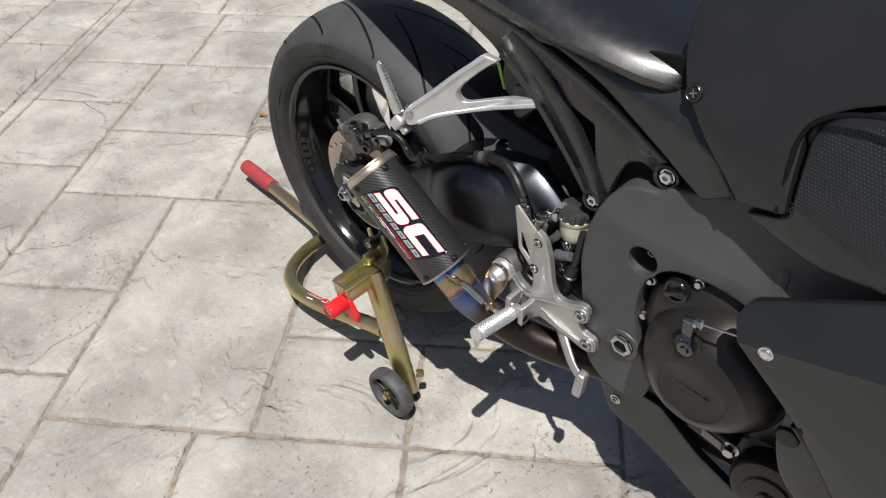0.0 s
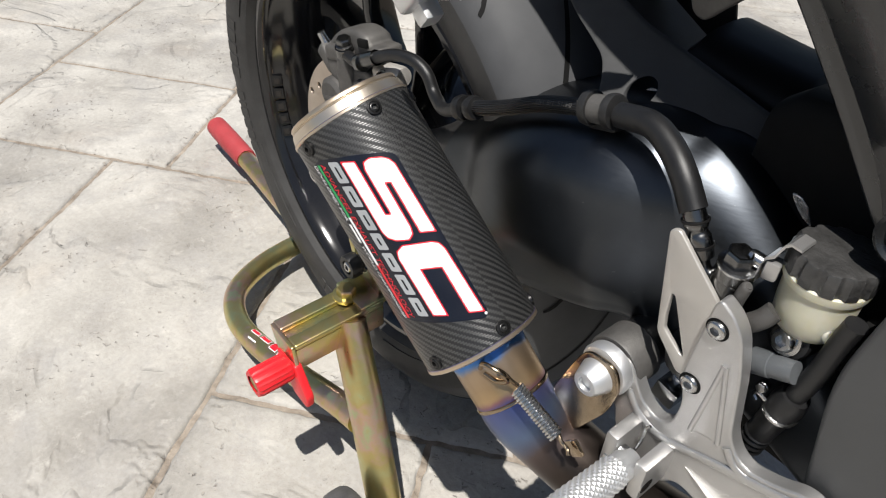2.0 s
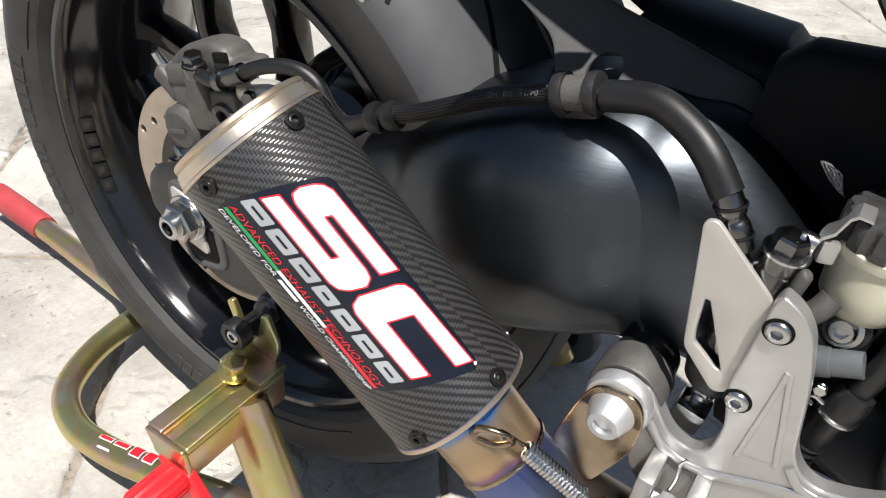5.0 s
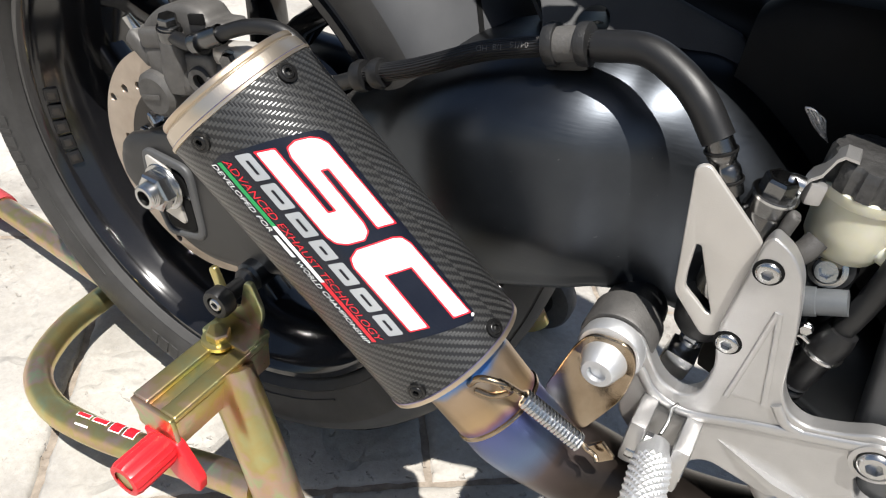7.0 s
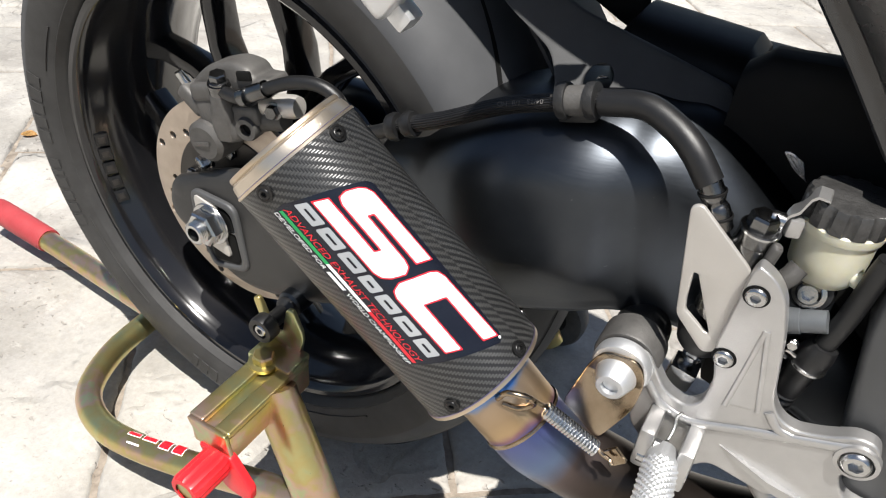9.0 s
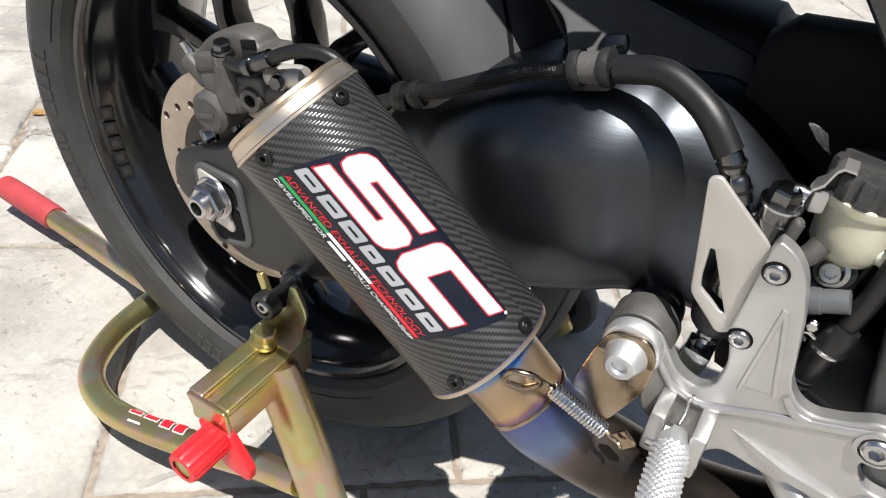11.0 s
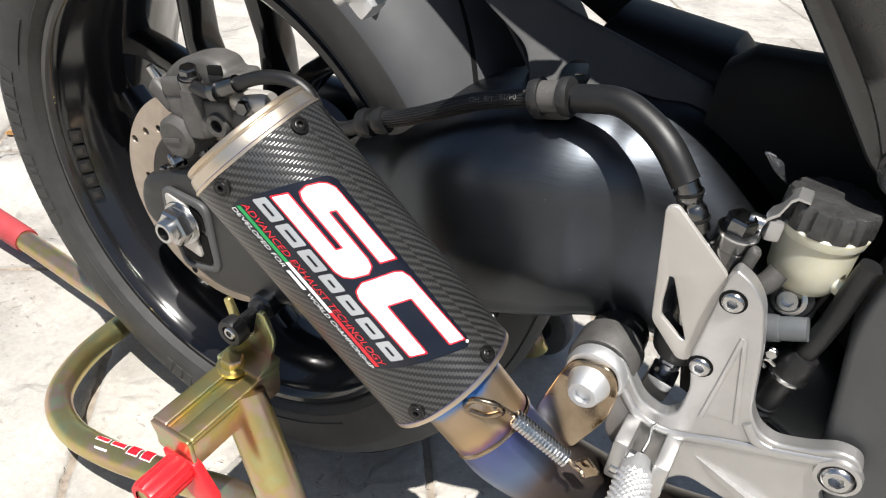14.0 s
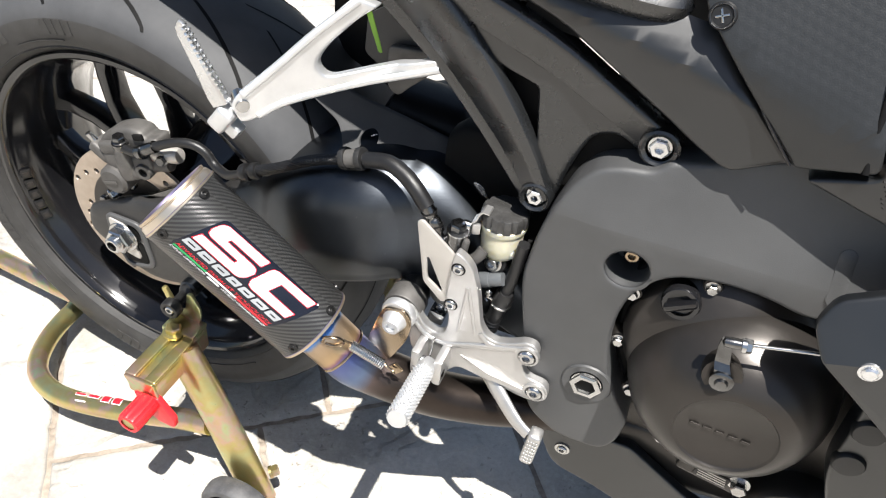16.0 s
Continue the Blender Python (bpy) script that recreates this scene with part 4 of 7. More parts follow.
CAN_U = CAN_A.cross(Vector((0, 1, 0))).normalized()
CAN_V = CAN_A.cross(CAN_U)
CAN_R = 0.0445


def on_can(s, degrees, lift=0.0):
    a = radians(degrees)
    return CAN_C + CAN_A * s + (CAN_U * math.cos(a) + CAN_V * math.sin(a)) * (CAN_R + lift)


def silencer():
    bm = bmesh.new()
    layer = bm.loops.layers.uv.verify()
    n, rows = 96, [-0.0895, -0.0890, -0.06, -0.02, 0.02, 0.06, 0.0945, 0.0950]
    lifts = [-0.0010, 0, 0, 0, 0, 0, 0, -0.0010]
    grid = [[bm.verts.new(on_can(s, 360 * i / n, l)) for i in range(n)] for s, l in zip(rows, lifts)]
    for k in range(len(rows) - 1):
        for i in range(n):
            f = bm.faces.new((grid[k][i], grid[k][(i + 1) % n], grid[k + 1][(i + 1) % n], grid[k + 1][i]))
            for loop, (a, b) in zip(f.loops, ((i, k), (i + 1, k), (i + 1, k + 1), (i, k + 1))):
                loop[layer].uv = (radians(360 * a / n) * CAN_R, rows[b])
    can = part("silencer", bm, CARBON, bike, "round carbon-fibre silencer with titanium end cap")
    def ring(name, prof, material, label=""):
        b = bmesh.new()
        lay = b.loops.layers.uv.verify()
        seg = 72
        g = [[b.verts.new(CAN_C + CAN_A * h + (CAN_U * math.cos(2 * math.pi * i / seg) + CAN_V * math.sin(2 * math.pi * i / seg)) * r) for i in range(seg)] for r, h in prof]
        for k in range(len(prof) - 1):
            for i in range(seg):
                f = b.faces.new((g[k][i], g[k][(i + 1) % seg], g[k + 1][(i + 1) % seg], g[k + 1][i]))
                for loop, (x, y) in zip(f.loops, ((i, k), (i + 1, k), (i + 1, k + 1), (i, k + 1))):
                    loop[lay].uv = (x / seg, y / (len(prof) - 1))
        return part(name, b, material, can, label)
    ring("end_cap", [(0.0380, -0.0950), (0.0396, -0.0994), (0.0404, -0.1004), (0.0413, -0.1005), (0.0419, -0.0996), (0.0420, -0.0978), (0.0414, -0.0970), (0.0419, -0.0964), (0.0430, -0.0956), (0.0438, -0.0925), (0.0442, -0.0900), (0.0442, -0.0860)], CAP_TI, "bright tan titanium end cap with a rolled lip")
    ring("outlet", [(0.0382, -0.0950), (0.0310, -0.0915), (0.0290, -0.091), (0.0285, -0.02), (0.0, -0.02)], SHADE_BLACK, "dark hollow outlet")
    ring("rear_trim", [(0.0443, -0.0895), (0.0452, -0.0888), (0.0452, -0.0872), (0.0446, -0.0868)], CAP_TI)
    ring("front_trim", [(0.0446, 0.0930), (0.0452, 0.0935), (0.0450, 0.0962), (0.0420, 0.0975), (0.0300, 0.0985)], CAP_TI)
    for s in (-0.0812, 0.0872):
        for deg in (7, 80, 153, 226, 299):
            at = on_can(s, deg, 0.0002)
            socket_bolt("rivet_screw", can, at, 0.0038, 0.0020, axis=at - (CAN_C + CAN_A * s), material=BLACK_BOLT, washer=0.0052, label="black button screw")
    decal(can)


def wrap(bm, lift, name, material, parent, label=""):
    """Lay a flat shape (u along the can in metres, v in degrees round it) on the can."""
    lo, hi = min(v.co.y for v in bm.verts), max(v.co.y for v in bm.verts)
    k = math.ceil(lo / 4) * 4
    while k < hi:
        bmesh.ops.bisect_plane(bm, geom=bm.verts[:] + bm.edges[:] + bm.faces[:], plane_co=(0, k, 0), plane_no=(0, 1, 0))
        k += 4
    for v in bm.verts:
        v.co = on_can(v.co.x, v.co.y, lift)
    bmesh.ops.recalc_face_normals(bm, faces=bm.faces)
    return part(name, bm, material, parent, label)


DEG = math.degrees(1 / CAN_R)


def decal(can):
    """The sticker: block shapes with red rims, a silver bar row, a three-colour stripe and two lines of small words."""
    MM = DEG / 1000
    def flat(points, radius=0.5, grow=0.0):
        """A shape on the can from rows of (millimetres along, degrees round)."""
        pts = [Vector((p[0], p[1] / MM)) for p in points]
        if grow:
            k, out = len(pts), []
            area = sum(pts[i - 1].x * pts[i].y - pts[i].x * pts[i - 1].y for i in range(k))
            for i in range(k):
                a, b = (pts[i] - pts[i - 1]).normalized(), (pts[(i + 1) % k] - pts[i]).normalized()
                na, nb = Vector((a.y, -a.x)), Vector((b.y, -b.x))
                if area < 0:
                    na, nb = -na, -nb
                bis = (na + nb).normalized()
                out.append(pts[i] + bis * grow / max(bis.dot(na), 0.35))
            pts = out
        bm = outline([rounded([tuple(p) for p in pts], radius, 4)], 0)
        for v in bm.verts:
            v.co = (v.co.x / 1000, v.co.y * MM, 0)
        return bm
    def band(u0, u1, v0, v1, lean=0.37, mid=63):
        return [(u0 - lean * (v0 - mid), v0), (u1 - lean * (v0 - mid), v0), (u1 - lean * (v1 - mid), v1), (u0 - lean * (v1 - mid), v1)]
    sheet = wrap(flat([(-70, 88), (-71, 76), (-61, 43), (-51, 15), (-47, 11), (15, 11), (72, 11), (75.5, 15.5), (60, 61), (51, 84), (49.5, 88)], 2.5), 0.0003, "sticker", STICKER_DARK, can, "dark printed sticker on the silencer")
    # two white block shapes: a three-bar ribbon and an open bracket
    ribbon = [(-60.7, 55.2), (-56.7, 45.2), (-16.8, 45.2), (-14.9, 40), (-49, 40), (-53.2, 38), (-53.6, 32.5), (-50.4, 23.6), (-47.4, 19.3), (-42.9, 16.6), (8.2, 15.6), (4.2, 26.6), (-33.7, 26.6), (-35.7, 32.0), (-2, 32.2), (2.6, 33.6), (4.6, 38.2), (0.9, 48.2), (-3.0, 53.2), (-8, 55.2)]
    bracket = [(8.2, 52.6), (6.4, 46.2), (13.6, 23.5), (16.6, 18.6), (21.6, 16.4), (70.0, 14.6), (66.0, 25.4), (31.0, 25.8), (25.0, 43.2), (60.4, 43.2), (56.4, 53.6), (12.4, 54.6)]
    for pts in (ribbon, bracket):
        wrap(flat(pts, 0.6, 0.85), 0.0005, "emblem_rim", STICKER_RED, sheet, "red rim of the emblem")
        wrap(flat(pts, 0.9), 0.0007, "emblem", STICKER_WHITE, sheet, "white block emblem")
    wrap(flat([(72.6 + 1.0 * math.cos(math.pi * k / 5), 13.6 + 1.3 * math.sin(math.pi * k / 5)) for k in range(10)], 0.2), 0.0005, "white_dot", STICKER_WHITE, sheet)
    # silver bar row where the brand word stands, each bar with a dark slit
    starts = (-65, -46.6, -28.4, -10.6, 4.6, 21.4, 39.4, 56.2)
    for a, b in zip(starts, starts[1:]):
        wrap(flat(band(a + 0.4, b - 2.0, 67.8, 58.4), 1.3), 0.0005, "silver_bar", STICKER_GREY, sheet, "silver bar")
        wrap(flat(band(a + 4.2, b - 5.6, 63.9, 62.2), 0.3), 0.0007, "bar_slit", STICKER_DARK, sheet)
    for a, b, material in ((-68.5, -28, STICKER_GREEN), (-28, 9.4, STICKER_WHITE), (9.4, 51, STICKER_RED)):
        wrap(flat(band(a, b, 81.3, 78.3, mid=80), 0.1), 0.0005, "stripe", material, sheet)
    def words(text, u0, u1, v, height, material):
        bm = lettering(text, 1.0)
        x1 = max(q.co.x for q in bm.verts)
        for q in bm.verts:
            fu, fv = q.co.x / x1, q.co.y
            q.co = ((u0 + (u1 - u0) * fu + 0.35 * fv * height) / 1000, v - fv * height, 0)
        return wrap(bm, 0.0006, "print_line", material, sheet)
    words("ADVANCED EXHAUST TECHNOLOGY", -68, 51, 77.2, 7.0, STICKER_RED)
    words("DEVELOPED FOR", -70.4, -27, 86.2, 5.2, STICKER_WHITE)
    wrap(flat(band(-24.5, -10, 86.2, 83.0, mid=86), 0.2), 0.0005, "white_bar", STICKER_WHITE, sheet)
    words("WORLD CHAMPIONSHIP", -7.5, 49.5, 86.2, 5.2, STICKER_WHITE)


def exhaust_pipe():
    p0 = CAN_C + CAN_A * 0.094
    pts = [p0, CAN_C + CAN_A * 0.112, CAN_C + CAN_A * 0.135, CAN_C + CAN_A * 0.155, CAN_C + CAN_A * 0.178 + Vector((0.002, 0.008, -0.001)), Vector((0.408, -0.166, 0.309)), Vector((0.445, -0.146, 0.284)), Vector((0.50, -0.12, 0.268)), Vector((0.57, -0.09, 0.262)), Vector((0.66, -0.07, 0.26))]
    pipe = part("exhaust_pipe", tube([tuple(p) for p in pts], [0.0290, 0.0287, 0.0282, 0.0280, 0.0280, 0.0278, 0.0275, 0.027, 0.027, 0.027], 48, 8, uv=True), PIPE_TI, bike, "heat-blued titanium exhaust pipe, its far part painted dark as shade")
    part("weld_ring", lathe([(0.0282, -0.0016), (0.0292, -0.001), (0.0294, 0.0), (0.0292, 0.001), (0.0282, 0.0016)], CAN_C + CAN_A * 0.139, CAN_A, 56, closed=True), BRONZED, pipe)
    # retaining spring with its loop and hook
    part("spring_loop", tube([(0.336, -0.2125, 0.385), (0.343, -0.2165, 0.398), (0.356, -0.2120, 0.397), (0.3575, -0.207, 0.388), (0.349, -0.208, 0.380), (0.339, -0.211, 0.381)], 0.0020, 10, 6), BRONZED, pipe, "welded wire loop")
    s0, s1 = Vector((0.3585, -0.2085, 0.3930)), Vector((0.4060, -0.1985, 0.3640))
    m = Matrix.Translation(s0) @ basis(s1 - s0)
    length, turns = (s1 - s0).length, 17
    coil = [tuple(m @ Vector((0.0044 * math.cos(2 * math.pi * i / 9), 0.0044 * math.sin(2 * math.pi * i / 9), 0.009 + (length - 0.016) * i / (9 * turns)))) for i in range(9 * turns + 1)]
    part("spring", tube(coil, 0.00145, 7, 1), STEEL, pipe, "bright coiled retaining spring")
    part("spring_hook", tube([tuple(m @ Vector(q)) for q in ((0.003, 0.0, 0.010), (0.001, 0, 0.004), (0, 0, -0.004), (-0.003, 0.001, -0.009), (-0.005, 0.001, -0.005))], 0.0015, 8, 5), BRONZED, pipe)
    part("spring_hook", tube([tuple(m @ Vector(q)) for q in ((0.003, 0.0, length - 0.008), (0.0, 0, length - 0.002), (0.0, 0, length + 0.004), (-0.003, 0, length + 0.007))], 0.0015, 8, 5), BRONZED, pipe)
    part("tab", block((0.4115, -0.193, 0.361), (0.012, 0.003, 0.012), (0, 40, 0), 0.001), BRONZED, pipe)
    # hanger strap to the bracket
    strap = side_plate([[(0.374, 0.3920, 0.008), (0.381, 0.4080, 0.012), (0.405, 0.4110, 0.014), (0.412, 0.3950, 0.010), (0.410, 0.3740), (0.396, 0.3460, 0.004), (0.380, 0.3420, 0.004), (0.366, 0.3600, 0.004)]], -0.1590, 0.003, 0.0008, lambda x, z: -0.30 * max(0, 0.390 - z))
    part("hanger_strap", strap, BRONZED, pipe, "bronzed steel hanger strap")


def rear_set():
    y = -0.146
    out = [(0.4440, 0.4930, 0.004), (0.4465, 0.4995, 0.003), (0.4570, 0.4945, 0.006), (0.4660, 0.4840, 0.008), (0.4740, 0.4580, 0.010), (0.4825, 0.4130, 0.010), (0.4900, 0.4020, 0.012), (0.5000, 0.3980, 0.010), (0.5170, 0.4040, 0.008), (0.5300, 0.4130, 0.008), (0.5430, 0.4120, 0.012), (0.5480, 0.3980, 0.012), (0.5400, 0.3850, 0.008), (0.5320, 0.3800, 0.004), (0.5400, 0.362, 0.008), (0.5640, 0.360, 0.010), (0.5670, 0.336, 0.010), (0.5460, 0.329, 0.008), (0.4900, 0.338, 0.012), (0.4640, 0.342, 0.008), (0.4520, 0.326, 0.006), (0.4250, 0.330, 0.006), (0.4080, 0.346, 0.008), (0.4050, 0.366, 0.010), (0.3750, 0.372, 0.014), (0.3720, 0.402, 0.014), (0.4060, 0.412, 0.012), (0.4160, 0.396, 0.010), (0.4240, 0.385, 0.010), (0.4370, 0.380, 0.008), (0.4460, 0.388, 0.006), (0.4480, 0.409, 0.008), (0.4430, 0.426, 0.006), (0.4410, 0.436, 0.006), (0.4425, 0.462, 0.006)]
    plate = part("rear_set", side_plate([out], y, 0.011, 0.0016, radius=0.006), CAST_SILVER, bike, "satin silver cast footrest bracket", 12)
    # raised ribs and a triangular recess
    def rib(points, r):
        return tube([(x, y - 0.0005, z) for x, z in points], r, 12, 6, flatten=0.42)
    part("rib", rib([(0.411, 0.388), (0.424, 0.374), (0.445, 0.370), (0.480, 0.384), (0.512, 0.396), (0.532, 0.404)], 0.0035), CAST_SILVER, plate)
    part("rib", rib([(0.483, 0.404), (0.492, 0.394), (0.506, 0.392)], 0.0030), CAST_SILVER, plate)
    part("rib", rib([(0.4590, 0.3950), (0.4610, 0.4250), (0.4630, 0.4600)], 0.0016), CAST_SILVER, plate)
    part("rib", rib([(0.4640, 0.4600), (0.4710, 0.4300), (0.4775, 0.4005)], 0.0016), CAST_SILVER, plate)
    part("pocket", side_plate([[(0.4600, 0.3965, 0.003), (0.4765, 0.4010, 0.003), (0.4634, 0.4570, 0.002)]], y - 0.0003, 0.003, 0.0003, radius=0.002), CAST_SILVER, plate)
    part("gusset", loft([[(0.466, y - 0.0005, 0.362), (0.474, y - 0.0005, 0.355), (0.474, y + 0.004, 0.355), (0.466, y + 0.004, 0.362)], [(0.500, y - 0.005, 0.353), (0.506, y - 0.005, 0.345), (0.506, y + 0.004, 0.345), (0.500, y + 0.004, 0.353)], [(0.545, y - 0.001, 0.343), (0.546, y - 0.001, 0.336), (0.546, y + 0.004, 0.336), (0.545, y + 0.004, 0.343)]]), CAST_SILVER, plate)
    for x, z, r in ((0.536, 0.396, 0.0088), (0.552, 0.347, 0.0088)):
        part("bolt_seat", lathe([(r + 0.001, 0.0032), (r + 0.0035, 0.0026), (r + 0.0042, -0.002), (r + 0.001, -0.002)], (x, y, z), (0, -1, 0), 36, closed=True), CAST_SILVER, plate)
        socket_bolt("bracket_bolt", plate, (x, y - 0.0008, z), r, 0.0048, material=STEEL)
    for x, z in ((0.451, 0.480), (0.448, 0.430)):
        # near-black ring paints the shade round each bolt head
        part("bolt_seat", lathe([(0.0060, 0.0002), (0.0074, 0.0003), (0.0074, -0.001), (0.0060, -0.001)], (x, y, z), (0, -1, 0), 32, closed=True), SHADE_BLACK, plate)
        socket_bolt("plate_bolt", plate, (x, y - 0.0003, z), 0.0060, 0.0026, material=STEEL)
    # heel plate
    part("heel_plate", side_plate([[(0.4015, 0.5165, 0.004), (0.4075, 0.5195, 0.003), (0.4440, 0.4890, 0.006), (0.4520, 0.470, 0.003), (0.4415, 0.4250, 0.004), (0.4345, 0.4215, 0.004), (0.4130, 0.4425, 0.004), (0.4115, 0.4520, 0.004)], [(0.4150, 0.4755, 0.0015), (0.4175, 0.4755, 0.0012), (0.4350, 0.4370, 0.0015), (0.4320, 0.4370, 0.0015), (0.4175, 0.4475, 0.002), (0.4160, 0.4560, 0.002)]], -0.1390, 0.0035, 0.0008), SATIN_PLATE, plate, "pale satin aluminium heel plate with a slot")
    # exhaust hanger bush
    hc = (0.3935, -0.141, 0.3945)
    part("bush_housing", lathe([(0.014, -0.022), (0.0200, -0.022), (0.0218, -0.020), (0.0218, 0.001), (0.0208, 0.003), (0.0165, 0.003)], hc, (0.0, -1, 0.0), 44, closed=True), CAST_GREY, plate)
    part("bush_rubber", lathe([(0.0168, 0.002), (0.0168, 0.0034), (0.010, 0.0034), (0.010, -0.036), (0.0185, -0.040), (0.0190, -0.034), (0.0182, -0.022)], hc, (0, -1, 0), 40), RUBBER_DARK, plate)
    part("collar", lathe([(0.009, 0.003), (0.0190, 0.0042), (0.0196, 0.0105), (0.0182, 0.0135), (0.0150, 0.0145), (0.009, 0.0150)], hc, (0, -1, 0), 44, closed=True), BRUSHED, plate, "white-grey turned aluminium collar")
    part("hanger_bolt", lathe([(0.0138, 0.0150), (0.0136, 0.0180), (0.0098, 0.0290), (0.0088, 0.0302), (0.0056, 0.0304), (0.0050, 0.0270), (0, 0.0270)], (0.3930, -0.141, 0.3925), (0, -1, 0), 36), BRUSHED, plate, "conical bright bolt head")
    # footpeg
    base, tip = Vector((0.437, -0.165, 0.352)), Vector((0.4455, -0.268, 0.386))
    part("peg_clevis", block((0.4240, -0.158, 0.355), (0.010, 0.030, 0.034), (0, 0, 0), 0.003), CAST_SILVER, plate)
    part("peg_clevis", block((0.4505, -0.158, 0.352), (0.010, 0.034, 0.036), (0, 0, 0), 0.003), CAST_SILVER, plate)
    part("peg_pin", lathe([(0, 0.019), (0.0062, 0.018), (0.0062, -0.015), (0, -0.016)], (0.4375, -0.168, 0.347), (1, 0, 0), 24), STEEL, plate)
    coil = [(0.430 + 0.0012 * i / 8, -0.168 + 0.007 * math.cos(2 * math.pi * i / 8), 0.3545 + 0.007 * math.sin(2 * math.pi * i / 8)) for i in range(41)]
    part("peg_spring", tube(coil, 0.0011, 6, 1), STEEL, plate)
    part("spring_leg", tube([(0.436, -0.161, 0.357), (0.4375, -0.1585, 0.370), (0.4365, -0.156, 0.378), (0.4385, -0.155, 0.383)], 0.0010, 6, 5), STEEL, plate)
    peg = part("footpeg", tube([tuple(base), tuple(base.lerp(tip, 0.2)), tuple(base.lerp(tip, 0.9)), tuple(tip)], [0.0092, 0.0108, 0.0106, 0.0094], 24, 2), BRUSHED, bike, "knurled bright aluminium footpeg")
    ax = (tip - base).normalized()
    turn = basis(ax)
    knurl = bmesh.new()
    for row in range(27):
        for k in range(18):
            a = 2 * math.pi * (k + 0.5 * (row % 2)) / 18
            c = base + ax * (0.022 + 0.0032 * row)
            m = Matrix.Translation(c) @ turn
            def at(da, dh, r):
                return knurl.verts.new(m @ Vector((r * math.cos(a + da), r * math.sin(a + da), dh)))
            top = at(0, 0, 0.0119)
            q = [at(-0.165, -0.0016, 0.0105), at(0.165, -0.0016, 0.0105), at(0.165, 0.0016, 0.0105), at(-0.165, 0.0016, 0.0105)]
            for i in range(4):
                knurl.faces.new((q[i], q[(i + 1) % 4], top))
    tagged(part("knurl", knurl, BRUSHED, peg, "rows of small pyramid teeth", 10), kind="stuff")
    # brake pedal
    pedal = part("brake_pedal", tube([(0.466, -0.130, 0.345), (0.492, -0.134, 0.341), (0.518, -0.150, 0.326), (0.542, -0.163, 0.311), (0.560, -0.170, 0.304)], [0.0110, 0.0110, 0.0095, 0.0085, 0.0080], 16, 6, flatten=0.45), CAST_SILVER, bike, "silver cast brake pedal")
    part("pedal_pad", block((0.566, -0.172, 0.292), (0.015, 0.018, 0.050), (0, 4, 0), 0.005, segments=3), CAST_SILVER, pedal)
    dots = bmesh.new()
    for i in range(4):
        for j in range(7):
            lathe([(0.0011, 0), (0.0008, 0.0009), (0, 0.0011)], pose(0.566, -0.1812, 0.292, 0, 4, 0) @ Vector(((i - 1.5) * 0.0030, 0, (j - 3) * 0.0058)), (0, -1, 0), 6, dots)
    tagged(part("pad_studs", dots, POLISHED, pedal), kind="stuff")
    part("pedal_pivot", lathe([(0, 0.012), (0.008, 0.006), (0.010, 0.004), (0.010, -0.008), (0, -0.008)], (0.462, -0.128, 0.345), (0, -1, 0), 28), CAST_SILVER, pedal)


